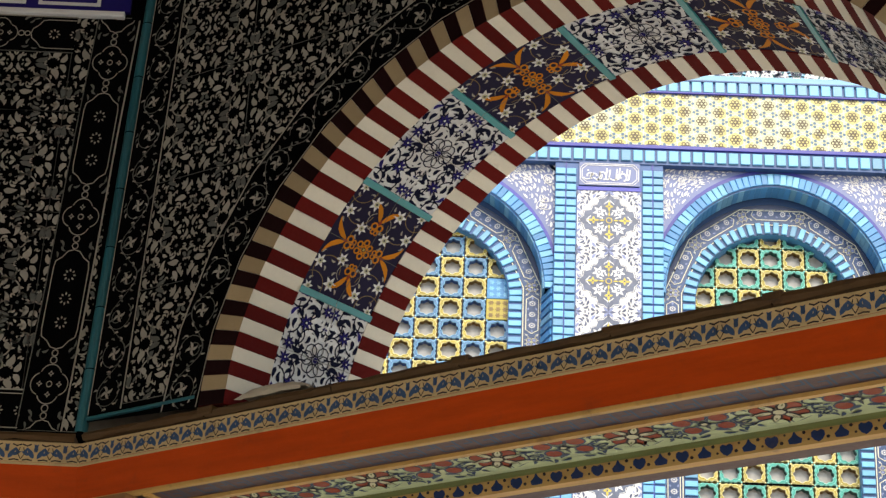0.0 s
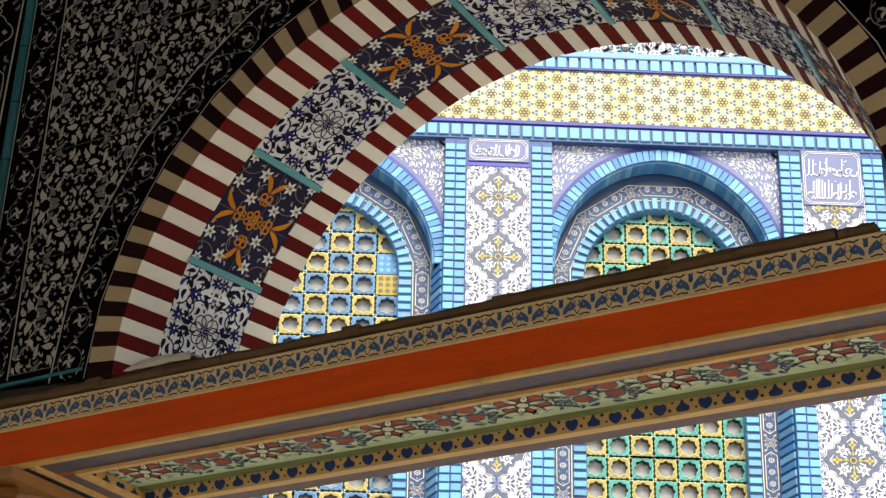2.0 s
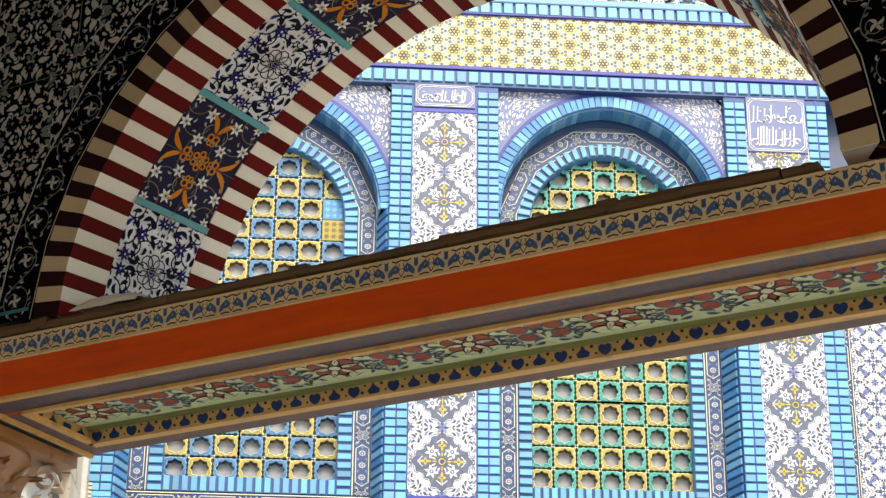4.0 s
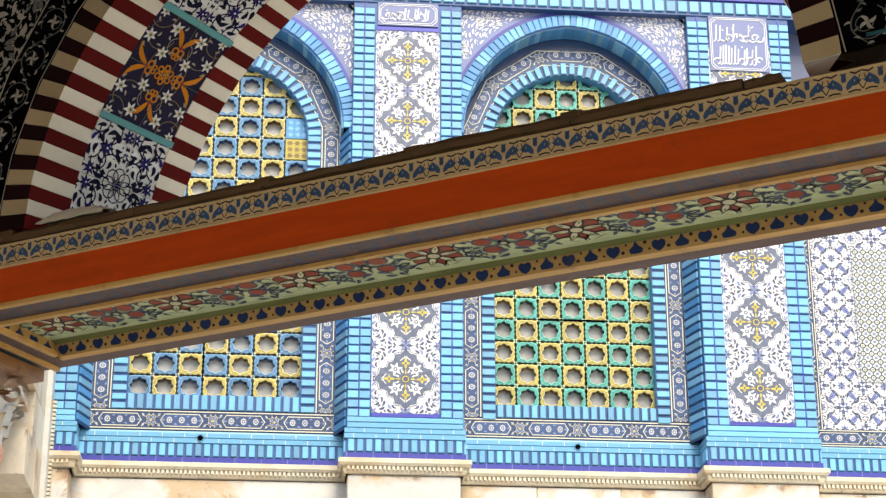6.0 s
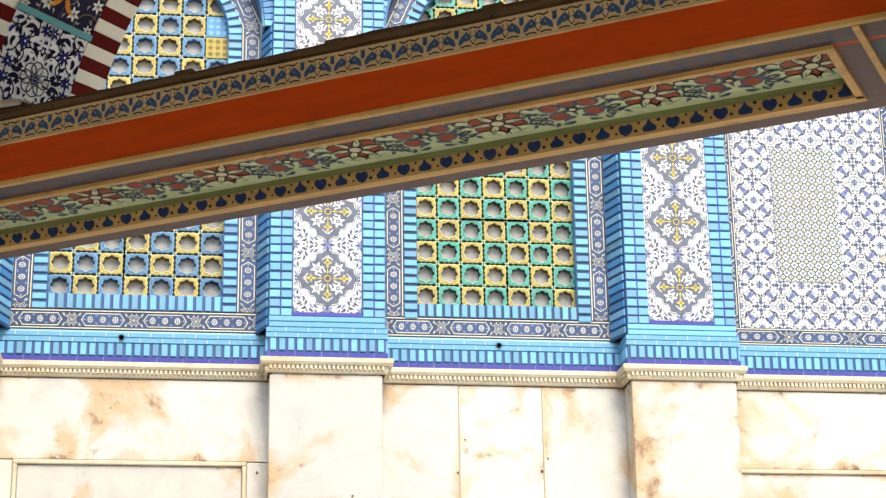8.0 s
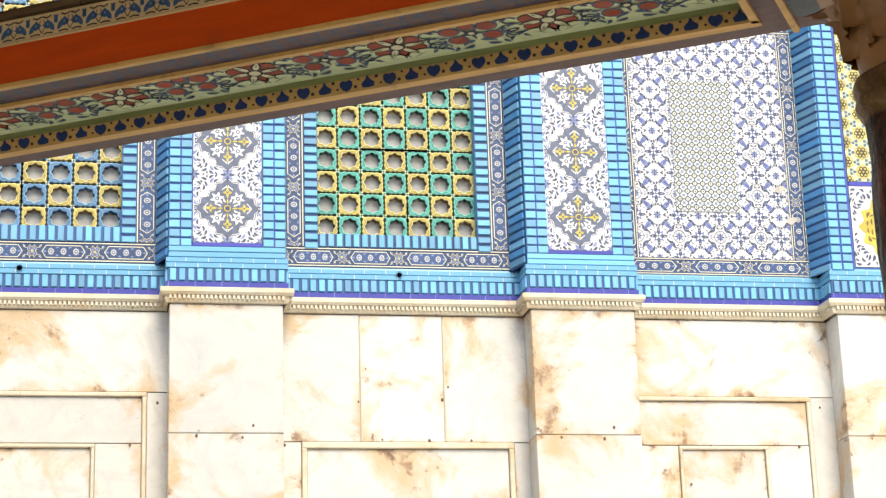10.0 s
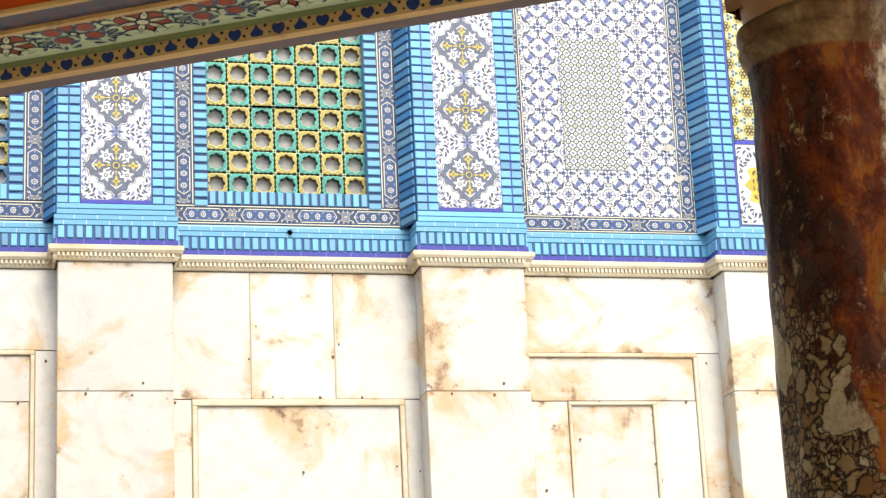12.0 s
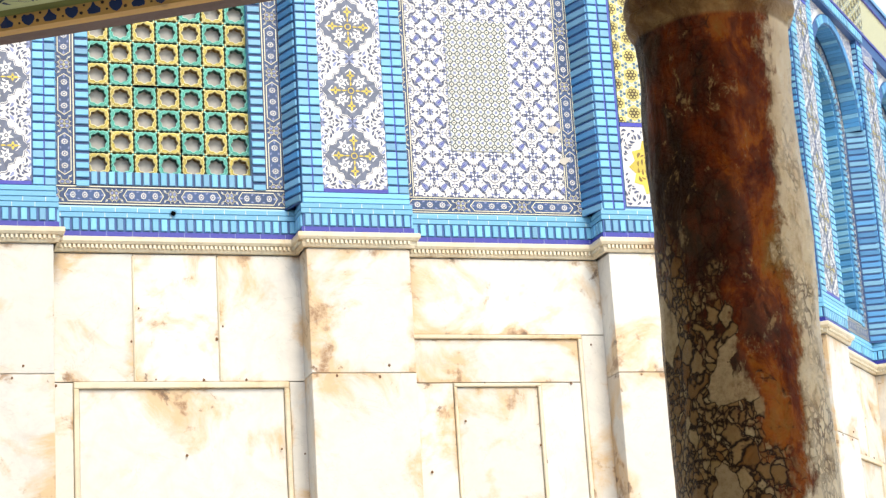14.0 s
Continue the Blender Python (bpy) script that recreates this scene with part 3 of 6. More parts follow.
def window_bay(name, base, cx, other, label, fine=True, deep=0.0):
    spring, hw, zb = 8.325, 0.638, 6.085 if other == "green" else 6.1
    win = root(name, base @ Matrix.Translation((cx, 0, 0)), label, "window", "arched grille windows", "structure")
    # brick back, border and spandrels
    inner, mid, out = (arch_points(w, spring, k, z) for w, k, z in ((hw, 1.0, zb), (hw + 0.112, 1.0, 5.975), (hw + 0.265, 1.0, 5.812)))
    s = Sheet()
    s.grid([[(x, -0.002, z) for x, z, _ in p] for p in (mid, inner)], COBALT)
    s.grid([[(x, y, z) for x, z, _ in inner] for y in (-0.002, 0.19 + deep)], AZURE)
    s.box((-hw - 0.11, 0.001, 5.978), (hw + 0.11, 0.05, zb), COBALT)
    s.box((-1.02, 0.006, 5.812), (-hw - 0.26, 0.19, spring + 0.3), COBALT)
    s.box((hw + 0.26, 0.006, 5.812), (1.02, 0.19, spring + 0.3), COBALT)
    part("frame_back", s, win)
    s = Sheet()
    s.grid([[(x, 0.0, z) for x, z, _ in p] for p in (out, mid)], STEEL)
    s.box((-hw - 0.26, 0.003, 5.812), (hw + 0.26, 0.1, 5.973), STEEL)
    line = [((a[0] + b[0]) / 2, (a[1] + b[1]) / 2, a[2]) for a, b in zip(mid, out)]
    dist = [0.0]
    for p, q in zip(line, line[1:]):
        dist.append(dist[-1] + math.hypot(q[0] - p[0], q[1] - p[1]))
    count = max(1, round(dist[-1] / BORDER_L))

    def along(d):
        d = min(max(d, 0.0), dist[-1] - 1e-6)
        i = max(k for k in range(len(dist) - 1) if dist[k] <= d)
        f = (d - dist[i]) / (dist[i + 1] - dist[i])
        p, q = line[i], line[i + 1]
        x, z = p[0] + f * (q[0] - p[0]), p[1] + f * (q[1] - p[1])
        tx, tz = q[0] - p[0], q[1] - p[1]
        n = math.hypot(tx, tz)
        return x, z, tx / n, tz / n

    for k in range(count):
        c, sc = 0.085 + (k + 0.5) * (dist[-1] - 0.17) / count, (dist[-1] - 0.17) / count / BORDER_L

        def at(x, y, h, c=c, sc=sc):
            px, pz, tx, tz = along(c + x * sc)
            return (px - tz * y * 1.12, -h - 0.003, pz + tx * y * 1.12)

        s.draw(BORDER, at)
    n = round(2 * (hw + 0.265) / BORDER_L)
    for k in range(n):
        s.draw(BORDER, lambda x, y, h, k=k: (-hw - 0.265 + (k + 0.5 + x / BORDER_L) * 2 * (hw + 0.265) / n, -h - 0.003, 5.893 + y * 1.12))
    part("tile_border", s, win, "dark blue border tiles with white flowers")
    s = Sheet()
    top, side = Z_TOP + 0.02, 0.99
    edge = []
    for x, z, a in arch_points(hw + 0.25, spring, 1.0):
        if abs(math.cos(a)) * (top - spring) > math.sin(a) * side + 1e-9:
            edge.append((math.copysign(side, x), 0.004, spring + side * math.tan(min(a, math.pi - a)) if 0 < a < math.pi else spring))
        else:
            edge.append((side * math.cos(a) / max(math.sin(a), 1e-6) * (top - spring) / side, 0.004, top))
    face_y = -0.185
    edge = [(x, face_y, z) for x, _, z in edge]
    s.grid([edge, [(x, face_y, z) for x, z, _ in arch_points(hw + 0.36, spring, 1.085)]], WHITE if deep else PERI)
    s.poly([(-side, face_y, top), (side, face_y, top), (side, 0.1, top), (-side, 0.1, top)], LILAC)
    clear = lambda x, z: math.hypot(x, z / 1.118) > hw + 0.412
    shapes = leaf_fill(2 * side, 2 * (top - spring), 12, [LILAC if deep else WHITE], 0.014, 0.06, 0.004, 6000, 0.34, clear)
    shapes = [sh for sh in shapes if min(z for _, z in sh[0]) > 0]
    q = random.Random(5)
    for k in range(60):
        x, z = q.uniform(0.1, side - 0.05), q.uniform(0.35, top - spring - 0.05)
        if clear(x - 0.03, z - 0.03):
            shapes += mirrored(ring(x, z, 0.04, 0.006, WHITE, 1, 10, q.uniform(0, 3), 5.5) + rosette(x, z, 0.02, 6, WHITE, LILAC, 3), "x")
    s.draw(shapes, lambda x, y, h: (x, face_y - 0.002 - h, spring + y))
    part("spandrel", s, win, "lilac blue spandrel tiles with white scrolls")
    # raised outer arch
    s = Sheet()
    o1, o2 = arch_points(hw + 0.27, spring, 1.07), arch_points(hw + 0.375, spring, 1.08)
    s.grid([[(x, y, z) for x, z, _ in p] for p, y in ((o2, 0.0), (o2, -0.2), (o1, -0.2), (o1, 0.0))], COBALT)
    part("arch_moulding", s, win)
    if not deep:
        s = Sheet()
        lip = arch_points(hw + 0.40, spring, 1.085)
        s.grid([[(x, -0.193, z) for x, z, _ in p] for p in (lip, o2)], VIOLET)
        part("arch_trim", s, win)
    s = Sheet()
    s.grid([[(x, 0.003, z) for x, z, _ in p] for p in (arch_points(hw + 0.39, spring, 1.085), arch_points(hw + 0.27, spring, 1.0))], DENIM)
    part("arch_filler", s, win)
    for k in range(58):
        a = math.pi * (k + 0.5) / 58
        cs, sn = math.cos(a), math.sin(a)
        if fine or k < 40:
            turn = Matrix.Rotation(math.pi / 2 - a, 4, "Y")
            kk = 1.075 * (1 + 0.03 * (1 - abs(cs)))
            part("brick", dice.choice(BRICK_O), win, at=Matrix.Translation(((hw + 0.3225) * cs, -0.2, spring + (hw + 0.3225) * kk * sn)) @ turn)
            part("brick", dice.choice(BRICK_I), win, at=Matrix.Translation(((hw + 0.27) * cs, -0.1, spring + (hw + 0.27) * kk * sn)) @ turn @ Matrix.Rotation(math.pi / 2, 4, "X"))
    # splayed sides below the arch
    for sg in (-1, 1):
        s = Sheet()
        s.poly([(sg * 0.89, 0.004, 5.8), (sg * 0.98, -PIL_OUT, 5.8), (sg * 0.98, -PIL_OUT, spring + 0.02), (sg * 0.89, 0.004, spring + 0.02)][:: -sg], COBALT)
        s.poly([(sg * 0.89, 0.004, spring + 0.02), (sg * 0.98, -PIL_OUT, spring + 0.02), (sg * 1.0, 0.004, spring + 0.02)], COBALT)
        part("splay", s, win)
        for k in range(35):
            part("brick", dice.choice(BRICK_S), win, at=Matrix.Translation((sg * 0.935, -0.123, 5.845 + k * 0.072)) @ Matrix.Rotation(-sg * radians(71.2), 4, "Z"))
    # inner bricks
    for k in range(30):
        a = math.pi * (k + 0.5) / 30
        turn = Matrix.Rotation(math.pi / 2 - a, 4, "Y")
        kk = 1 + 0.03 * (1 - abs(math.cos(a)))
        part("brick", dice.choice(BRICK_R), win, at=Matrix.Translation(((hw + 0.055) * math.cos(a), -0.002, spring + (hw + 0.055) * kk * math.sin(a))) @ turn)
    for side in (-1, 1):
        for k in range(33):
            part("brick", dice.choice(BRICK_R), win, at=Matrix.Translation((side * (hw + 0.055), -0.002, zb - 0.1 + k * 0.072)) @ Matrix.Rotation(math.pi / 2, 4, "Y"))
    for k in range(19):
        part("brick", dice.choice(BRICK_R), win, at=Matrix.Translation((-hw + (k + 0.5) * 2 * hw / 19, -0.002, (zb + 5.975) / 2)) @ Matrix.Diagonal((1, 1, (zb - 5.982) / 0.1, 1)))
    if deep:
        for k in range(30):
            for sg in (-1, 1):
                part("brick", dice.choice(BRICK_S), win, at=Matrix.Translation((sg * (hw + 0.002), 0.13, zb + 0.04 + k * 0.072)) @ Matrix.Rotation(-sg * math.pi / 2, 4, "Z"))
        for k in range(28):
            a = math.pi * (k + 0.5) / 28
            kk = 1 + 0.03 * (1 - abs(math.cos(a)))
            part("brick", dice.choice(BRICK_J), win, at=Matrix.Translation((hw * math.cos(a), 0.13, spring + hw * kk * math.sin(a))) @ Matrix.Rotation(math.pi / 2 - a, 4, "Y") @ Matrix.Rotation(math.pi / 2, 4, "X"))
    # grille and glass
    for r_ in range(16):
        for c in range(7):
            x, z = (c - 3) * 0.1865, zb + 0.088 + r_ * 0.187
            if z > spring and math.hypot(x, z - spring) > hw + 0.07:
                continue
            odd = (r_ + c + (other == "green")) % 2
            if other == "blue" and c == 6 and r_ in (11, 12) and fine:
                s = Sheet()
                s.box((-0.092, -0.012, -0.092), (0.092, 0.03, 0.092), YELLOW if r_ == 11 else AZURE, 0.004)
                dots = []
                for a in range(9):
                    dots += star((a % 3 - 1) * 0.055, (a // 3 - 1) * 0.055, 6, 0.026, 0.014, OCHRE if r_ == 11 else TURQ, 1)
                s.draw(dots, lambda p, q, h: (p, -0.0135 - h, q))
                part("blind_tile", s, win, "solid star tile set in the grille", at=Matrix.Translation((x, 0.09, z)))
                continue
            part("lattice_tile", CELLS["yellow" if odd else other], win, at=Matrix.Translation((x, 0.09 + deep, z)))
    s = Sheet()
    s.box((-hw - 0.05, 0.136 + deep, zb - 0.05), (hw + 0.05, 0.144 + deep, spring + hw + 0.06), GLASS)
    part("pane", s, win, "dusty grey glass")
    # cracks between lattice panels
    s = Sheet()
    if other == "green":
        s.box((-0.28, 0.066 + deep, zb + 0.738), (0.28, 0.08 + deep, zb + 0.748), BLACK)
        s.box((0.088, 0.066 + deep, zb + 0.1), (0.096, 0.08 + deep, zb + 0.3), BLACK)
    else:
        s.box((-0.098, 0.066 + deep, zb + 0.17), (-0.088, 0.08 + deep, zb + 0.55), BLACK)
    part("panel_joint", s, win)
    s = Sheet()
    n, drain = 14, -0.002 if other == "green" else -0.085
    s.grid([[(drain + 0.028 * math.cos(math.tau * i / n), y, 5.752 + 0.028 * math.sin(math.tau * i / n)) for i in range(n)] for y in (-0.022, -0.028)], COBALT, True)
    s.poly([(drain + 0.02 * math.cos(math.tau * i / n), -0.027, 5.752 + 0.02 * math.sin(math.tau * i / n)) for i in range(n)], BLACK)
    part("drain_hole", s, win)
    return win


def medallion(w, h):
    """White pilaster tile field with a slate medallion of eight lobes, white blossoms and a cross of yellow flowers."""
    out = rect(-w / 2, -h / 2, w / 2, h / 2, WHITE, 0)
    lobed = lambda k: [(k * (0.205 + 0.026 * math.cos(4 * a) + 0.012 * math.cos(16 * a)) * math.cos(a), k * (0.205 + 0.026 * math.cos(4 * a) + 0.012 * math.cos(16 * a)) * math.sin(a)) for a in [math.tau * i / 64 for i in range(64)]]
    for k, m, layer in ((1.05, STEEL, 1), (1.02, WHITE, 1.4), (0.99, SLATE_BLUE, 1.8)):
        ring_pts = lobed(k)
        for i in range(64):
            j = (i + 1) % 64
            out.append(([(0, 0), ring_pts[i], ring_pts[j]], m, layer))
    for a in range(4):
        b = math.pi / 4 + a * math.pi / 2
        x, y = 0.112 * math.cos(b), 0.112 * math.sin(b)
        out += rosette(x, y, 0.058, 6, WHITE, SLATE_BLUE, 3, b) + disc(x, y, 0.008, WHITE, 5, 6)
        for d in (-1, 1):
            e = b + d * 0.5
            out += comma(0.155 * math.cos(e), 0.155 * math.sin(e), e + d * 0.9, 0.062, 0.02, -d * 1.3, WHITE, 3) + comma(0.05 * math.cos(e), 0.05 * math.sin(e), e, 0.045, 0.014, d, WHITE, 3)
            out += petal(0.185 * math.cos(b + d * 0.2), 0.185 * math.sin(b + d * 0.2), b + d * 1.2, 0.04, 0.015, WHITE, 3, 4)
    out += leaf_fill(w, h, 21, [STEEL, STEEL, LILAC], 0.014, 0.055, 0.0035, 3600, 0.42, lambda x, y: math.hypot(x, y) > 0.225 and math.hypot(x, y - h / 2) > 0.07 and math.hypot(x - w / 2, y - h / 2) > 0.06)
    out += disc(0, 0, 0.034, STEEL, 4, 12) + ring(0, 0, 0.024, 0.008, YELLOW, 5, 10)
    for a in range(4):
        b = a * math.pi / 2
        x, y = 0.128 * math.cos(b), 0.128 * math.sin(b)
        out += disc(x, y, 0.042, SLATE_BLUE, 4, 10)
        for d, ln, wd in ((0, 0.05, 0.02), (math.pi, 0.05, 0.02), (1.57, 0.036, 0.022), (-1.57, 0.036, 0.022)):
            out += petal(x, y, b + d, ln, wd, YELLOW, 5, 4)
        out += disc(x, y, 0.008, STEEL, 6, 6) + petal(0.036 * math.cos(b), 0.036 * math.sin(b), b, 0.045, 0.014, YELLOW, 5, 4)
    for x, y, r in ((0, h / 2, 0.062), (0, -h / 2, 0.062), (w / 2, h / 2, 0.055), (-w / 2, h / 2, 0.055), (w / 2, -h / 2, 0.055), (-w / 2, -h / 2, 0.055)):
        for a in range(8):
            b = math.tau * a / 8
            if abs(x + r * math.cos(b)) <= w / 2 + 1e-6 and abs(y + r * math.sin(b)) <= h / 2 + 1e-6:
                out += petal(x, y, b, r, 0.024, LILAC if a % 2 else STEEL, 2, 4)
    return out


MED_W, MED_H = 0.525, 3.283 / 6
MEDALLION = medallion(MED_W, MED_H)


def half_mesh(sign):
    s = Sheet()
    keep = [(p, m, k) for p, m, k in MEDALLION if any(sign * q > 1e-6 for _, q in p)]
    clip = [([(x, max(0, y) if sign > 0 else min(0, y)) for x, y in p], m, k) for p, m, k in keep]
    s.draw(clip, lambda x, y, h: (x, -h, y))
    return s.mesh("wall_tile")


HALVES = {1: half_mesh(1), -1: half_mesh(-1)}


STAR_W, STAR_H = 0.28, 0.168


def star_unit(ground):
    """Yellow hexagons with stars of small rings, and triangles of three blue dots between them."""
    w, h = STAR_W, STAR_H
    out = rect(-w / 2, -h / 2, w / 2, h / 2, LEMON, 0)
    hexagon = lambda x, y, r: [(x + r * math.cos(math.pi / 2 + i * math.pi / 3), y + r * math.sin(math.pi / 2 + i * math.pi / 3)) for i in range(6)]
    for x, y in ((0, 0), (-w / 2, -h / 2), (w / 2, -h / 2), (-w / 2, h / 2), (w / 2, h / 2)):
        out += [(hexagon(x, y, h / 2), CREAM, 1), (hexagon(x, y, h / 2 - 0.011), ground, 2)]
        for a in range(6):
            b = math.tau * a / 6
            px, py = x + 0.032 * math.cos(b), y + 0.032 * math.sin(b)
            out += ring(px, py, 0.0145, 0.0075, BROWN, 3, 7)
        out += ring(x, y, 0.013, 0.006, BROWN, 4, 8)
    for sx, sy, up in ((w / 3, 0, 0), (-w / 3, 0, 1), (w / 6, h / 2, 1), (w / 6, -h / 2, 1), (-w / 6, h / 2, 0), (-w / 6, -h / 2, 0)):
        for a in range(3):
            b = math.tau * a / 3 + math.pi * (up == 0)
            out += disc(sx + 0.02 * math.cos(b), sy + 0.02 * math.sin(b), 0.0145, STEEL_TEAL, 2, 6)
    return [([(min(w / 2, max(-w / 2, x)), min(h / 2, max(-h / 2, y))) for x, y in p], m, k) for p, m, k in out]


def star_mesh(ground):
    s = Sheet()
    s.draw(star_unit(ground), lambda x, y, h: (x, -h, y))
    return s.mesh("star_tile")


STAR_TILES = [star_mesh(m) for m in (CITRON, CITRON, LEMON, LEMON)]


def inscription(parent, x0, z0, x1, z1, y, seed):
    """Panel with plain white strokes where lettering stands that is not set out here."""
    s = Sheet()
    s.box((x0, y, z0), (x1, y + 0.014, z1), PERI)
    at = lambda x, z, h: (x, y - 0.002 - h, z)
    for q in (0.01, 0.024):
        c = 0.04
        s.draw(stroke([(x0 + q, z0 + q + c), (x0 + q + c, z0 + q), (x1 - q - c, z0 + q), (x1 - q, z0 + q + c), (x1 - q, z1 - q - c), (x1 - q - c, z1 - q), (x0 + q + c, z1 - q), (x0 + q, z1 - q - c), (x0 + q, z0 + q + c)], 0.006, WHITE, 1), at)
    panel = part("inscription_panel", s, parent, "blue panel with white strokes of script")
    r = random.Random(seed)
    tall = z1 - z0 > 0.3
    rows = [(z0 + 0.05, (z0 + z1) / 2 - 0.01), ((z0 + z1) / 2 + 0.01, z1 - 0.05)] if tall else [(z0 + 0.04, z1 - 0.04)]
    for lo, hi in rows:
        x = x0 + 0.06
        while x < x1 - 0.06:
            top = r.uniform(hi - 0.05, hi)
            s = Sheet()
            kind = r.random()
            if kind < 0.5:
                pts = [(x + 0.006, top), (x, (lo + top) / 2), (x - 0.004, lo + 0.02), (x - 0.024, lo + r.uniform(0, 0.012))]
            elif kind < 0.8:
                cz, rad = lo + r.uniform(0.03, 0.06), r.uniform(0.018, 0.028)
                pts = [(x + rad * math.cos(a * 0.6), cz + rad * math.sin(a * 0.6)) for a in range(r.randint(6, 9))]
            else:
                pts = [(x - 0.03, lo + 0.03), (x, lo + 0.012), (x + 0.035, lo + 0.02), (x + 0.045, lo + 0.06)]
            wide, edge = r.uniform(0.005, 0.007), [[], []]
            for i, (px, pz) in enumerate(pts):
                (ax, az), (bx, bz) = pts[max(i - 1, 0)], pts[min(i + 1, len(pts) - 1)]
                d = math.hypot(bx - ax, bz - az)
                for k, sg in enumerate((-1, 1)):
                    edge[k].append(at(px - sg * wide * (bz - az) / d, pz + sg * wide * (bx - ax) / d, 0.002))
            s.grid(edge, WHITE)
            part("script_stroke", s, panel)
            if r.random() < 0.5:
                s = Sheet()
                s.draw(disc(x + r.uniform(-0.02, 0.02), r.uniform(lo, hi), 0.008, WHITE, 2, 5), at)
                part("script_dot", s, panel)
            x += r.uniform(0.02, 0.034)
    return panel


def pilaster(base, cx, w, seed, side_bricks=True, plain=False):
    pil = root("pilaster", base @ Matrix.Translation((cx, 0, 0)), "tiled pilaster with white floral panel and blue brick edges", "pilaster", "pilasters of the facade")
    s, h = Sheet(), w / 2
    s.box((-h, -PIL_OUT, Z_TILE), (h, 0.1, Z_TOP), COBALT)
    part("core", s, pil)
    for k in range(12):
        sgn, zc = 1 if k % 2 else -1, 5.917 + MED_H * (k // 2 + 0.5)
        part("wall_tile", HALVES[sgn], pil, at=Matrix.Translation((0, -PIL_OUT - 0.006, zc)))
    s = Sheet()
    s.box((-0.264, -PIL_OUT - 0.012, 5.885), (0.264, -PIL_OUT, 5.915), VIOLET, 0.002)
    s.box((-0.264, -PIL_OUT - 0.012, 9.2), (0.264, -PIL_OUT, 9.235), VIOLET, 0.002)
    for x in (-h + 0.088, h - 0.088):
        s.box((x - 0.006, -PIL_OUT - 0.006, 5.75), (x + 0.006, -PIL_OUT, 9.46), VIOLET)
    part("trim_strip", s, pil, "violet blue trim tiles")
    inscription(pil, -0.25, 9.245 if seed != 3 else 8.95, 0.25, 9.455, -PIL_OUT - 0.018, seed)
    s = Sheet()
    for z in (5.797, 5.842):
        s.box((-h, -PIL_OUT - 0.014, z), (h, -PIL_OUT, z + 0.04), TURQ, 0.004)
    part("sill_course", s, pil, "turquoise glazed course")
    for x in (-h + 0.042, -h + 0.131, h - 0.131, h - 0.042):
        for k in range(49):
            part("brick", dice.choice(BRICK_H), pil, at=Matrix.Translation((x, -PIL_OUT, 5.915 + k * 0.072 + dice.uniform(-0.003, 0.003))))
    if side_bricks:
        for k in range(51):
            part("brick", dice.choice(BRICK_S), pil, at=Matrix.Translation((-h, -PIL_OUT / 2, 5.79 + k * 0.072)) @ Matrix.Rotation(-math.pi / 2, 4, "Z"))
    return pil


def profile_runs(pils, x0, x1):
    """The plan of the facade as straight runs: start, end, outward normal."""
    runs, x = [], x0
    for cx, w in pils:
        l, r = cx - w / 2, cx + w / 2
        runs += [((x, 0), (l, 0), (0, -1)), ((l, 0), (l, -PIL_OUT), (-1, 0)), ((l, -PIL_OUT), (r, -PIL_OUT), (0, -1)), ((r, -PIL_OUT), (r, 0), (1, 0))]
        x = r
    return runs + [((x, 0), (x1, 0), (0, -1))]


def moulding(s, pils, x0, x1, prof, mat):
    """Sweeps a profile of (out, z) along the facade's plan, mitred at its corners."""
    line = []
    for d, z in prof:
        row = [(x0, -d, z)]
        for cx, w in pils:
            l, r = cx - w / 2, cx + w / 2
            row += [(l - d, -d, z), (l - d, -PIL_OUT - d, z), (r + d, -PIL_OUT - d, z), (r + d, -d, z)]
        line.append(row + [(x1, -d, z)])
    s.grid(line, mat)


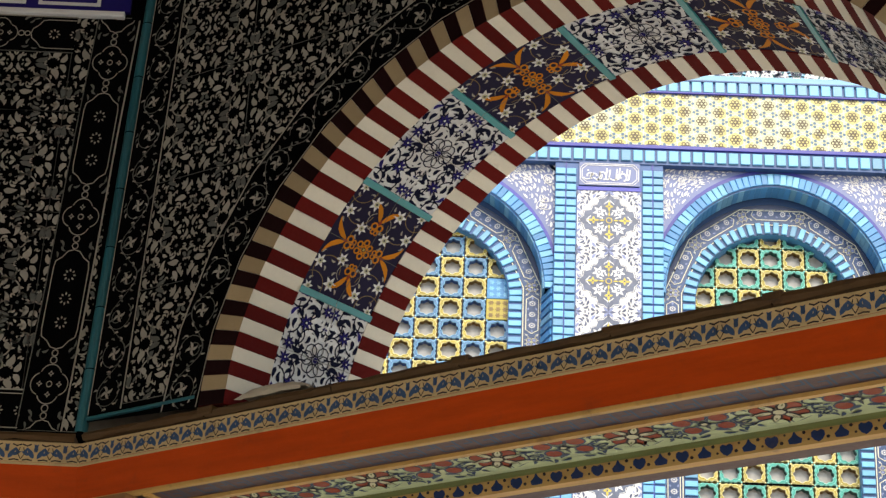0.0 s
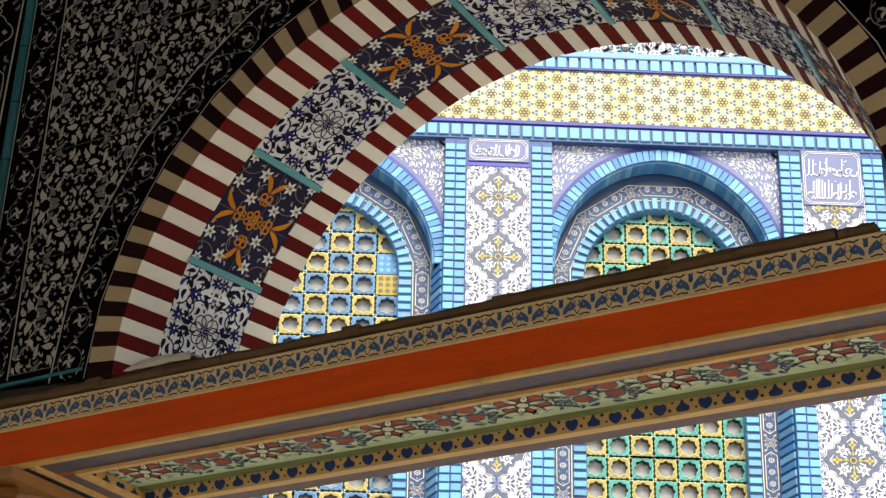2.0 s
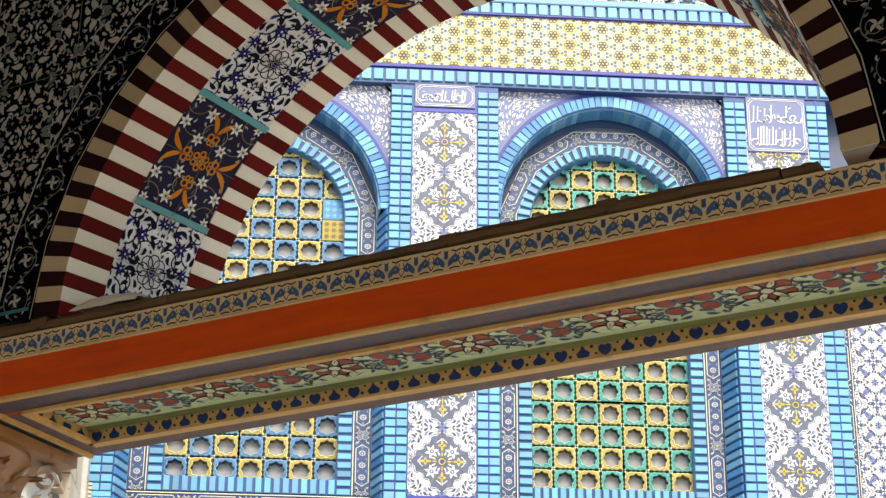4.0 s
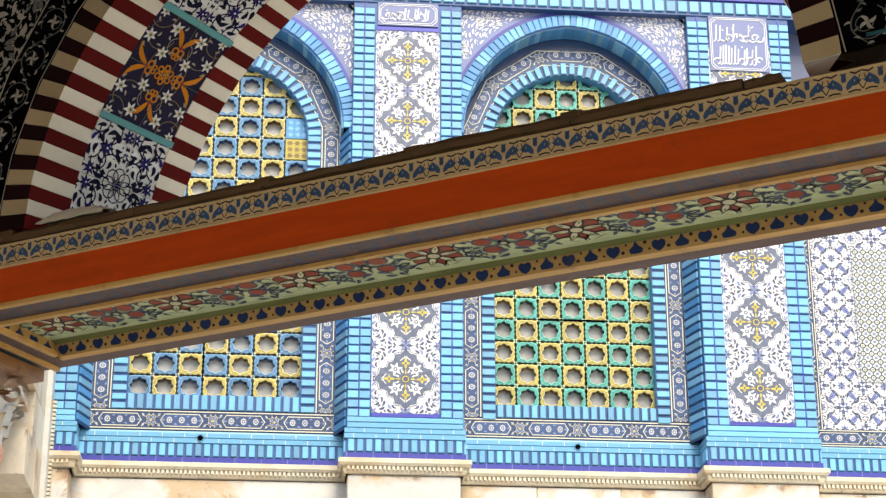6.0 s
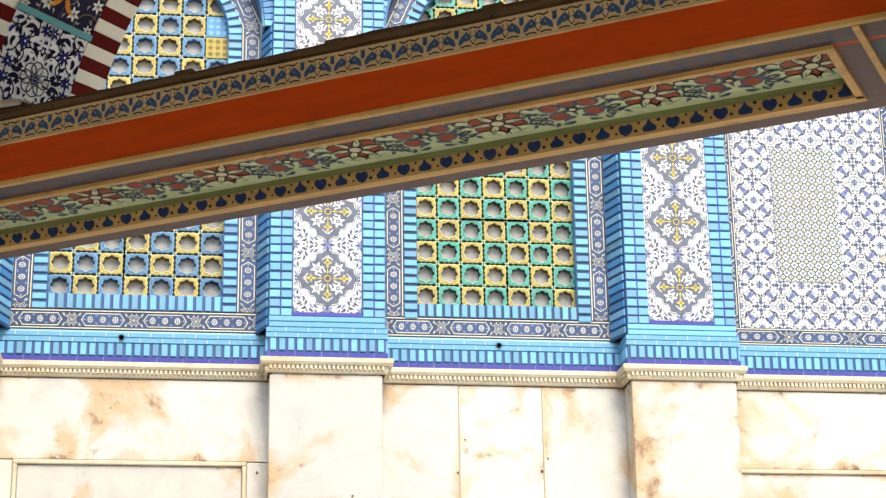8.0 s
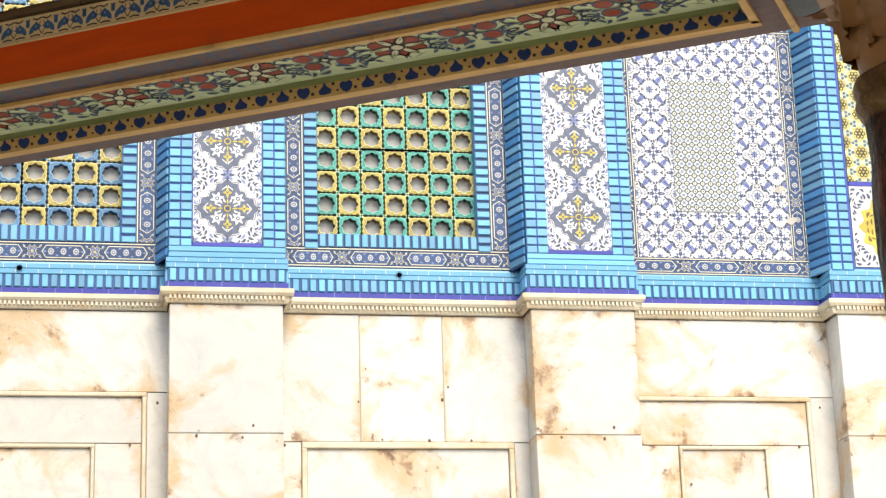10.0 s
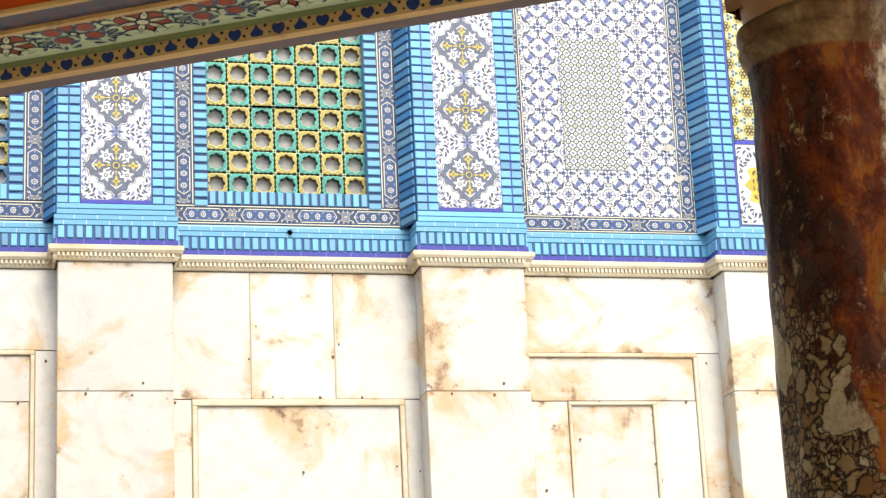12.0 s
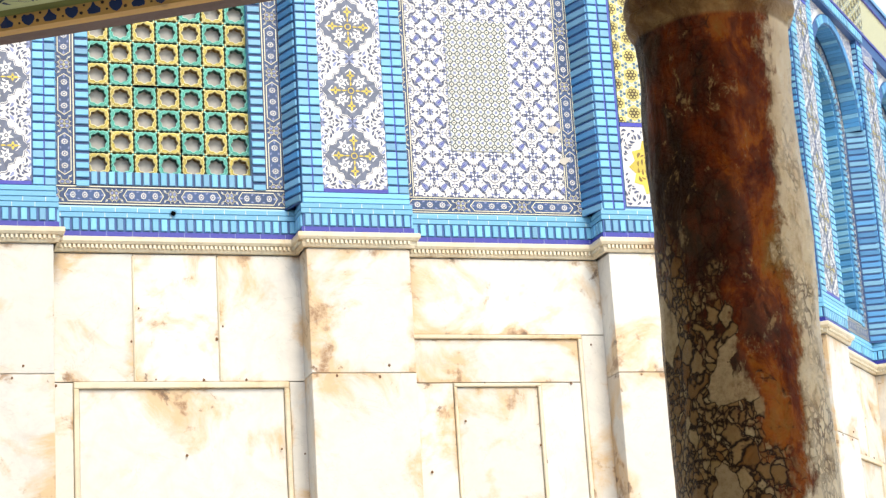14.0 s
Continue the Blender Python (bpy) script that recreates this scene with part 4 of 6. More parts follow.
def base_courses(base, pils, x0, x1):
    s = Sheet()
    moulding(s, pils, x0, x1, [(0.0, 5.435), (0.016, 5.44), (0.022, 5.458), (0.024, 5.462), (0.024, 5.492), (0.046, 5.495), (0.06, 5.515), (0.06, 5.545), (0.05, 5.552), (0.0, 5.558)], MARBLE_TRIM)
    cor = tagged(placed(new("cornice", s.mesh("cornice")), base), "cream marble cornice with a dentil row", "cornice")
    s = Sheet()
    for (ax, ay), (bx, by), (nx, ny) in profile_runs(pils, x0, x1):
        L = math.hypot(bx - ax, by - ay)
        for k in range(int(L / 0.034)):
            d = (k + 0.5) * 0.034
            px, py = ax + (bx - ax) * d / L + nx * 0.03, ay + (by - ay) * d / L + ny * 0.03
            if nx:
                s.box((px - 0.018, py - 0.0095, 5.462), (px + 0.018, py + 0.0095, 5.49), MARBLE_TRIM)
            else:
                s.box((px - 0.0095, py - 0.018, 5.462), (px + 0.0095, py + 0.018, 5.49), MARBLE_TRIM)
    part("dentils", s, cor)["kind"] = "stuff"
    s = Sheet()
    moulding(s, pils, x0, x1, [(0.0, 5.55), (0.016, 5.557), (0.016, 5.6), (0.004, 5.603), (0.004, 5.712), (0.018, 5.714), (0.018, 5.748), (0.01, 5.751), (0.01, 5.754), (0.018, 5.757), (0.018, 5.79), (0.004, 5.793), (0.0, 5.81)], TURQ)
    course = tagged(placed(new("tile_course", s.mesh("tile_course")), base), "turquoise and violet glazed brick courses above the marble", "tile course")
    s = Sheet()
    moulding(s, pils, x0, x1, [(0.002, 5.557), (0.02, 5.558), (0.02, 5.599), (0.002, 5.6)], VIOLET)
    part("violet_course", s, course, "violet blue glazed course")
    s = Sheet()
    moulding(s, pils, x0, x1, [(0.006, 5.604), (0.0065, 5.71)], COBALT)
    part("course_back", s, course)
    s = Sheet()
    for (ax, ay), (bx, by), (nx, ny) in profile_runs(pils, x0, x1):
        if nx:
            continue
        for zc, hh, step, off in ((5.5785, 0.021, 0.2, 0.0), (5.731, 0.0175, 0.17, 0.05), (5.7735, 0.0165, 0.17, 0.13)):
            x = max(ax, -3.0) + off
            while x < bx - 0.01:
                s.box((x, ay - 0.0205 if zc < 5.6 else ay - 0.0188, zc - hh), (x + 0.004, ay, zc + hh), CREAM if zc > 5.6 else LILAC)
                x += step
    part("course_joints", s, course)["kind"] = "stuff"
    for (ax, ay), (bx, by), (nx, ny) in profile_runs(pils, x0, x1):
        L = math.hypot(bx - ax, by - ay)
        n = max(1, round(L / 0.068))
        turn = Matrix.Rotation(0 if ny else -math.pi / 2 * (-nx), 4, "Z")
        for k in range(n):
            f = (k + 0.5) / n
            p = (ax + (bx - ax) * f + nx * 0.006, ay + (by - ay) * f + ny * 0.006, 5.657)
            if p[0] > -2.6:
                part("brick", dice.choice(BRICK_V), course, at=Matrix.Translation(p) @ turn)


def slab(parent, x0, z0, x1, z1, y, mat=MARBLE, gap=0.0035, thick=0.06):
    s = Sheet()
    w, h = (x1 - x0) / 2 - gap, (z1 - z0) / 2 - gap
    s.box((-w, -0.0, -h), (w, thick, h), mat, 0.003)
    return part("marble_slab", s, parent, at=Matrix.Translation(((x0 + x1) / 2, y + dice.uniform(-0.002, 0.002), (z0 + z1) / 2)))


def strip(parent, x0, z0, x1, z1, y):
    s = Sheet()
    s.box((x0, y - 0.014, z0), (x1, y + 0.02, z1), MARBLE_TRIM, 0.007)
    return part("moulding_strip", s, parent)


def pegs(parent, spots, y):
    """Rusted iron pegs that hold the slabs, driven in beside the joints."""
    for x, z in spots:
        s, n = Sheet(), 7
        a0, r = dice.uniform(0, 1), dice.uniform(0.006, 0.012)
        rim = [[(x + k * r * (1 + 0.25 * math.cos(3 * a + a0)) * math.cos(a), y - d, z + k * r * 1.25 * math.sin(a)) for a in [math.tau * i / n + a0 for i in range(n)]] for k, d in ((1.0, 0.0), (0.85, 0.006))]
        s.grid(rim, IRON, True)
        s.poly(rim[1], IRON)
        part("iron_peg", s, parent, "rusted iron peg")


def marble_bay(base, l, r, frame_l, frame_r, kind):
    bay = root("marble_wall", base, "weathered white marble slabs with rust stains", "wall", "", "structure")
    s = Sheet()
    s.box((l, 0.035, 0.0), (r, 0.3, 5.5), GROUT)
    part("backing", s, bay)
    if kind == "tall":
        cuts = [l, l + 0.36 * (r - l), l + 0.70 * (r - l), r]
        cuts[1], cuts[2] = frame_l + 0.46, frame_l + 1.115
        for a, b in zip(cuts, cuts[1:]):
            slab(bay, a, 4.425, b, 5.43, 0.0)
        for x in cuts[1:3]:
            strip(bay, x - 0.008, 4.43, x + 0.008, 5.41, 0.004)
        top = 4.425
        strip(bay, frame_l, top - 0.05, frame_r, top, 0.0)
        strip(bay, frame_l, 1.2, frame_l + 0.04, top - 0.05, 0.0)
        strip(bay, frame_r - 0.04, 1.2, frame_r, top - 0.05, 0.0)
        slab(bay, l, 3.2, frame_l, top, 0.0)
        slab(bay, frame_r, 3.2, r, top, 0.0)
        slab(bay, frame_l + 0.04, 2.4, frame_r - 0.04, top - 0.05, 0.012)
        pegs(bay, [(cuts[1] - 0.02, 4.74), (cuts[1] + 0.04, 5.0), (cuts[2] - 0.02, 4.76), (cuts[2] + 0.03, 4.86), (cuts[1] + 0.16, 4.445), (cuts[2] - 0.13, 4.44), (cuts[2] + 0.2, 4.44), (frame_l + 0.84, 3.86), (frame_r - 0.08, 3.9), (l + 0.06, 4.4), (frame_r + 0.1, 3.86)], -0.001)
        slab(bay, l, 1.2, frame_l, 3.2, 0.0)
        slab(bay, frame_r, 1.2, r, 3.2, 0.0)
        slab(bay, frame_l + 0.04, 1.2, frame_r - 0.04, 2.4, 0.012)
    else:
        slab(bay, l, 4.80, r, 5.43, 0.0)
        pegs(bay, [(frame_l + 0.62, 4.4), (frame_r - 0.42, 4.38), (frame_l + 0.44, 4.1), (frame_r - 0.42, 3.9), (frame_l + 0.14, 3.7), (frame_r - 0.12, 4.4), (frame_r + 0.08, 4.72)], -0.001)
        strip(bay, frame_l, 4.765, frame_r, 4.80, 0.0)
        for x in (frame_l, frame_r - 0.032):
            strip(bay, x, 1.2, x + 0.032, 4.765, 0.0)
        slab(bay, l, 3.0, frame_l, 4.80, 0.0)
        slab(bay, frame_r, 3.0, r, 4.80, 0.0)
        slab(bay, l, 1.2, frame_l, 3.0, 0.0)
        slab(bay, frame_r, 1.2, r, 3.0, 0.0)
        il, ir = frame_l + 0.36, frame_r - 0.38
        slab(bay, frame_l + 0.032, 4.41, frame_r - 0.032, 4.765, 0.008)
        strip(bay, il, 4.375, ir, 4.405, 0.004)
        for x in (il, ir - 0.026):
            strip(bay, x, 1.2, x + 0.026, 4.375, 0.004)
        slab(bay, frame_l + 0.032, 1.2, il, 4.41, 0.008)
        slab(bay, ir, 1.2, frame_r - 0.032, 4.41, 0.008)
        slab(bay, il + 0.026, 2.6, ir - 0.026, 4.375, 0.014)
        slab(bay, il + 0.026, 1.2, ir - 0.026, 2.6, 0.014)
    slab(bay, l, 0.0, r, 1.2, -0.02)
    return bay


def marble_pilaster(base, cx, w):
    pil = root("marble_pilaster", base @ Matrix.Translation((cx, 0, 0)), "stained white marble pilaster facing", "pilaster", "marble pilasters")
    s = Sheet()
    s.box((-w / 2 + 0.02, -PIL_OUT + 0.012, 0.0), (w / 2 - 0.02, 0.1, 5.5), GROUT)
    part("backing", s, pil)
    for z0, z1 in ((4.44, 5.43), (3.1, 4.44), (1.6, 3.1), (0.0, 1.6)):
        s = Sheet()
        s.box((-w / 2, -0.04, -(z1 - z0) / 2 + 0.003), (w / 2, PIL_OUT + 0.02, (z1 - z0) / 2 - 0.003), MARBLE, 0.005)
        part("marble_slab", s, pil, at=Matrix.Translation((0, -PIL_OUT + 0.04, (z0 + z1) / 2)))
    pegs(pil, [(-0.22, 4.42), (0.12, 4.41), (0.2, 4.5), (-0.3, 3.13)], -PIL_OUT - 0.001)
    return pil


def blank_bay(base, l, r):
    """The blind bay beside the corner: small white tiles, with a finer panel let in."""
    bay = root("tiled_bay", base, "white tile field with blue stars around a fine pale grid panel", "wall", "", "structure")
    cx, b = (l + r) / 2, 0.14
    s = Sheet()
    s.box((l, 0.0, 5.81), (r, 0.3, Z_TOP), STEEL)
    part("backing", s, bay)
    s = Sheet()
    n = 3
    for zc in (5.877, 8.02):
        for k in range(n):
            s.draw(BORDER, lambda x, y, h, k=k: (l + (k + 0.5 + x / BORDER_L) * (r - l) / n, -0.003 - h, zc + y))
    for xc in (l + 0.07, r - 0.07):
        for k in range(4):
            s.draw(BORDER, lambda x, y, h, k=k: (xc + y, -0.003 - h, 5.947 + (k + 0.5 + x / BORDER_L) * 0.5))
    part("tile_border", s, bay, "dark blue border tiles with white flowers")
    x0, x1, z0, z1 = l + b, r - b, 5.948, 7.95
    t = 0.178
    u = rect(0.0012, 0.0012, t - 0.0012, t - 0.0012, WHITE, 0)
    d = math.pi / 4
    u += petal(0.05, 0.05, d, 0.1, 0.046, PERI, 1, 6) + petal(0.058, 0.058, d, 0.08, 0.022, LILAC, 2, 6) + petal(0.07, 0.07, d, 0.055, 0.01, VIOLET, 3, 4)
    for sg in (-1, 1):
        u += petal(0.05, 0.05, d + sg * 1.0, 0.05, 0.02, STEEL, 1, 4) + comma(0.13, 0.13, d + sg * 1.9, 0.062, 0.022, -sg * 1.2, STEEL, 1)
    for x, y, a0 in ((0, 0, 0.0), (t, t, math.pi)):
        for k in range(3):
            u += petal(x, y, a0 + k * d, 0.044 if k % 2 else 0.036, 0.018, STEEL if k % 2 == 0 else LILAC, 2 + 0.5 * k, 4)
    u += ring(t, t, 0.05, 0.005, STEEL, 4, 6, math.pi, 1.5 * math.pi) + ring(0, 0, 0.088, 0.004, STEEL, 4, 8, 0.15, 1.42) + ring(t, t, 0.1, 0.004, STEEL, 4, 8, math.pi + 0.12, 1.5 * math.pi - 0.12)
    lace = lambda x, y: abs(x - y) > 0.042 and math.hypot(t - x, y) > 0.07 and math.hypot(x, t - y) > 0.07
    u += leaf_fill(t, t, 9, [STEEL, STEEL, LILAC], 0.012, 0.034, 0.004, 900, 0.4, lace, 1, False)
    for x, y, a0, dx, dy in ((t, 0, math.pi / 2, -1, 1), (0, t, 0, 1, -1)):
        e = math.atan2(dy, dx)
        u += petal(x, y, e, 0.06, 0.03, PERI, 1, 5) + petal(x + 0.004 * dx, y + 0.004 * dy, e, 0.03, 0.014, SOFT_WHITE, 2, 4)
        for sg in (-0.62, 0.62):
            u += petal(x, y, e + sg, 0.064, 0.02, STEEL, 1, 4) + comma(x + 0.055 * math.cos(e + sg), y + 0.055 * math.sin(e + sg), e + sg * 2.4, 0.036, 0.014, sg, STEEL, 1)
    tiles = {}
    for half in (False, True):
        for fx in (0, 1):
            for fz in (0, 1):
                s = Sheet()
                cut = t / 2 if half else t
                sh = [([(t - x if fx else x, t - y if fz else y) for x, y in p], m, k) for p, m, k in u]
                sh = [([(min(cut, max(0, x)), min(t, max(0, y))) for x, y in p], m, k) for p, m, k in sh if min(x for x, _ in p) < cut]
                s.draw(sh, lambda x, y, h: (x, -h, y))
                tiles[half, fx, fz] = s.mesh("wall_tile")
    f = 0.0675
    v = rect(-f / 2, -f / 2, f / 2, f / 2, PANEL_BASE, 0)
    v += ring(0, 0, 0.021, 0.009, SLATE_GLAZE, 1, 8, 0.39, 0.39 + math.tau) + disc(0, 0, 0.006, OCHRE, 1, 6)
    for k in range(4):
        q = k * math.pi / 2
        v += stroke([(0.02 * math.cos(q), 0.02 * math.sin(q)), (f / 2 * math.cos(q), f / 2 * math.sin(q))], 0.009, SLATE_GLAZE, 2)
        v += petal(f / 2 * math.cos(q + d) * 1.414, f / 2 * math.sin(q + d) * 1.414, q + d + math.pi, 0.018, 0.014, LILAC, 1, 3)
    s = Sheet()
    s.draw(v, lambda x, y, h: (x, -h, y))
    fine = s.mesh("panel_tile")
    nz = 11
    sx, sz = (x1 - x0) / 7.5 / t, (z1 - z0) / nz / t
    px0, px1, pz0, pz1 = cx - 0.313, cx + 0.227, 6.345, 7.5
    for i in range(8):
        for k in range(nz):
            part("wall_tile", tiles[i == 7, (i + 1) % 2, k % 2], bay, at=Matrix.Translation((x0 + i * t * sx, -0.004, z0 + k * t * sz)) @ Matrix.Diagonal((sx, 1, sz, 1)))
    s = Sheet()
    s.box((px0, -0.012, pz0), (px1, 0.0, pz1), PANEL_BASE)
    part("panel_back", s, bay)
    for i in range(8):
        for k in range(17):
            part("panel_tile", fine, bay, at=Matrix.Translation((px0 + (i + 0.5) * 0.0675, -0.014, pz0 + 0.004 + (k + 0.5) * 0.0675)))
    for x, z in ((r - 0.2, 6.55), (r - 0.12, 6.28)):
        s = Sheet()
        s.draw([(spin([(0.05, 0.0), (0.03, 0.03), (-0.03, 0.035), (-0.055, 0.005), (-0.02, -0.03)], 0.3, x, z), GROUT, 0)], lambda p, q, h: (p, -0.014, q))
        part("mortar_patch", s, bay, "bare mortar patch")
    return bay


def top_bands(base, x0, x1):
    s = Sheet()
    s.box((x0, -0.26, Z_TOP), (x1, 0.3, 9.6), COBALT)
    s.box((x0, -0.275, 9.605), (x1, 0.3, 9.64), VIOLET, 0.004)
    band = tagged(placed(new("upper_frieze", s.mesh("upper_frieze")), base), "yellow and white star tile frieze between blue brick courses", "frieze")
    for z, y in ((9.535, -0.26), (10.213, -0.262)):
        x = max(x0, -1.0) + 0.03
        while x < min(x1, 7.0):
            part("brick", dice.choice(BRICK_W), band, at=Matrix.Translation((x, y, z)))
            x += 0.099
    s = Sheet()
    s.box((x0, -0.25, 9.64), (x1, 0.3, 10.145), LEMON)
    part("frieze_back", s, band)
    for i in range(int((min(x1, 7.2) - max(x0, -0.6)) / STAR_W)):
        for k in range(3):
            part("star_tile", dice.choice(STAR_TILES), band, at=Matrix.Translation((max(x0, -0.6) + (i + 0.5) * STAR_W, -0.253, 9.641 + (k + 0.5) * STAR_H)))
    s = Sheet()
    s.box((x0, -0.275, 10.145), (x1, 0.3, 10.162), VIOLET, 0.004)
    s.box((x0, -0.255, 10.162), (x1, 0.3, 10.268), COBALT)
    s.box((x0, -0.275, 10.268), (x1, 0.3, 10.28), COBALT, 0.0)
    s.box((x0, -0.27, 10.28), (x1, 0.3, 10.335), SKYBLUE, 0.004)
    part("trim_strip", s, band)
    s = Sheet()
    s.box((x0, -0.24, 10.335), (x1, 0.3, 12.1), WHITE)
    x = max(x0, -0.6)
    while x < min(x1, 7.0):
        scroll = leaf_fill(0.5, 0.4, 3, [NAVY, TEAL, STEEL], 0.02, 0.06, 0.006, 900, 0.36)
        scroll = moved(scroll, x, 10.54) + ring(x, 10.33, 0.2, 0.03, TURQ, 1, 18, 0, math.pi) + ring(x + 0.25, 10.42, 0.04, 0.012, NAVY, 2, 9) + petal(x + 0.25, 10.44, math.pi / 2, 0.13, 0.06, TEAL, 1)
        for q in range(7):
            a = math.pi * (q + 0.5) / 7
            scroll += comma(x + 0.06 * math.cos(a), 10.33 + 0.06 * math.sin(a), a, 0.1, 0.03, 1.2 if q % 2 else -1.2, NAVY, 2)
            scroll += ring(x + 0.245 * math.cos(a), 10.33 + 0.245 * math.sin(a), 0.022, 0.008, TEAL, 2, 8)
        for q in (-1, 1):
            scroll += ring(x + 0.25 + q * 0.06, 10.5, 0.045, 0.01, NAVY, 1, 10, 0.5, 5.2)
        s.draw(scroll, lambda p, q, h: (p, -0.243 - h, q))
        x += 0.5
    part("parapet", s, band, "white tile parapet with blue scrolls")


def porch():
    """The side of the entrance porch that meets the facade, carried by a pink column."""
    s = Sheet()
    m = FRONT @ Matrix.Translation((-1.37, -0.26, 5.1))
    block = root("porch_wall", m, "beige stone side wall of the entrance porch", "wall", "", "structure")
    for k in range(5):
        for i in range(2):
            s = Sheet()
            s.box((-0.27, -1.05 + i * 0.52 + 0.26 * (k % 2) * (1 - i), 0.34 * k + 0.002), (0.25 - dice.uniform(0, 0.006), -1.05 + (i + 1) * 0.52 + 0.26 * (k % 2) * (i == 0) - 0.004, 0.34 * (k + 1) - 0.002), SANDSTONE, 0.004)
            part("stone_block", s, block)
    s = Sheet()
    s.box((-0.27, -1.75, 0.72), (0.24, -1.06, 1.7), SANDSTONE, 0.01)
    part("stone_block", s, block)
    s = Sheet()
    s.box((-0.2, -0.16, 0.0), (0.285, 0.0, 1.7), MARBLE, 0.008)
    for k in range(26):
        s.box((0.285, -0.03, 0.02 + k * 0.032), (0.31, 0.0, 0.04 + k * 0.032), MARBLE_TRIM)
    part("marble_edge", s, block, "white marble edge with a dentil row")


def facade():
    s = Sheet()
    s.box((-13.4, 0.28, 0.0), (CORNER_X, 1.2, 12.1), PLASTER)
    tagged(new("wall_front", s.mesh("wall_front")), "thick masonry wall behind the facing", "wall", kind="structure")
    base_courses(FRONT, PILASTERS + [(6.885, 0.93)], -13.4, CORNER_X + 0.12)
    for n, (cx, w) in enumerate(PILASTERS):
        if n:
            pilaster(FRONT, cx, w, n, False)
        marble_pilaster(FRONT, cx - 0.005, w - 0.035)
    # corner pier
    pier = root("corner_pier", FRONT @ Matrix.Translation((6.88, 0, 0)), "tiled corner pier with yellow star panel and blue brick edges", "pier")
    s = Sheet()
    s.box((-0.45, -PIL_OUT, Z_TILE), (0.42, 0.3, Z_TOP), COBALT)
    part("core", s, pier)
    for i in range(2):
        for k in range(17):
            part("star_tile", STAR_TILES[1], pier, at=Matrix.Translation((-0.24 + (i + 0.5) * STAR_W, -PIL_OUT - 0.006, 6.56 + (k + 0.5) * STAR_H)))
    s = Sheet()
    s.draw(rect(-0.24, 5.83, 0.4, 6.52, WHITE, 0), lambda x, y, h: (x, -PIL_OUT - 0.006 - h, y))
    s.draw(moved(star(0, 0, 12, 0.27, 0.22, YELLOW, 1) + leaf_fill(0.5, 0.5, 8, [OCHRE], 0.03, 0.06, 0.006, 900, 0.4, lambda x, y: math.hypot(x, y) < 0.21, 3) + rosette(0, 0, 0.06, 8, LEMON, OCHRE, 4) + leaf_fill(0.64, 0.66, 5, [STEEL], 0.03, 0.06, 0.006, 900, 0.4, lambda x, y: math.hypot(x, y) > 0.28), 0.08, 6.17), lambda x, y, h: (x, -PIL_OUT - 0.008 - h, y))
    part("medallion_tile", s, pier, "white tile with yellow medallion")
    s = Sheet()
    s.box((-0.24, -PIL_OUT - 0.012, 6.52), (0.45, -PIL_OUT, 6.555), VIOLET, 0.002)
    for x in (-0.36, -0.262):
        s.box((x - 0.006, -PIL_OUT - 0.006, 5.8), (x + 0.006, -PIL_OUT, 9.46), VIOLET)
    part("trim_strip", s, pier)
    for x in (-0.405, -0.31):
        for k in range(51):
            part("brick", dice.choice(BRICK_H), pier, at=Matrix.Translation((x, -PIL_OUT, 5.83 + k * 0.072)))
    s = Sheet()
    s.poly([(-0.535, 0.0, 5.8), (-0.535, 0.0, Z_TOP), (-0.45, -PIL_OUT, Z_TOP), (-0.45, -PIL_OUT, 5.8)], COBALT)
    part("splay", s, pier)
    for k in range(51):
        part("brick", dice.choice(BRICK_S), pier, at=Matrix.Translation((-0.493, -PIL_OUT / 2, 5.83 + k * 0.072)) @ Matrix.Rotation(-radians(71.2), 4, "Z") @ Matrix.Diagonal((1.17, 1, 1, 1)))
    marble_pilaster(FRONT, 6.86, 0.83)
    window_bay("window_1", FRONT @ Matrix.Translation((0.1, 0, 0)) @ Matrix.Diagonal((1.045, 1, 1, 1)), 0.0, "blue", "arched window with yellow and blue pierced tile grille")
    window_bay("window_2", FRONT, 2.932, "green", "arched window with yellow and green pierced tile grille")
    blank_bay(FRONT, 4.76, 6.345)
    marble_bay(FRONT, -0.95, 1.17, -0.75, 0.98, "low")
    marble_bay(FRONT, 1.96, 3.97, 2.15, 3.8, "tall")
    marble_bay(FRONT, 4.73, 6.45, 4.77, 6.245, "low")
    top_bands(FRONT, -13.4, CORNER_X + 0.1)
    porch()
    # the next face of the octagon
    s = Sheet()
    s.box((0.0, 0.5, 0.0), (20.0, 1.2, 12.1), PLASTER)
    tagged(placed(new("wall_side", s.mesh("wall_side")), SIDE), "thick masonry wall behind the facing", "wall", kind="structure")
    pils = [(0.3, 0.8), (4.4, 0.84), (7.19, 0.84), (9.98, 0.84)]
    base_courses(SIDE, pils, 0.0, 20.0)
    for n, (cx, w) in enumerate(pils):
        marble_pilaster(SIDE, cx, 0.8)
        if n in (1, 2):
            pilaster(SIDE, cx, w, 5 + n)
    window_bay("window_3", SIDE, 5.795, "green", "arched window with yellow and green pierced tile grille", False, 0.3)
    window_bay("window_4", SIDE, 8.585, "blue", "arched window with yellow and blue pierced tile grille", False, 0.3)
    marble_bay(SIDE, 4.8, 6.79, 4.97, 6.62, "tall")
    marble_bay(SIDE, 7.59, 9.58, 7.72, 9.4, "low")
    top_bands(SIDE, -0.1, 20.0)


# ---- ground ----
s = Sheet()
s.box((-2500, -2500, -0.4), (2500, 2500, 0.0), PAVING)
tagged(new("ground", s.mesh("ground")), "pale stone paving around the buildings", "ground", kind="structure")
facade()


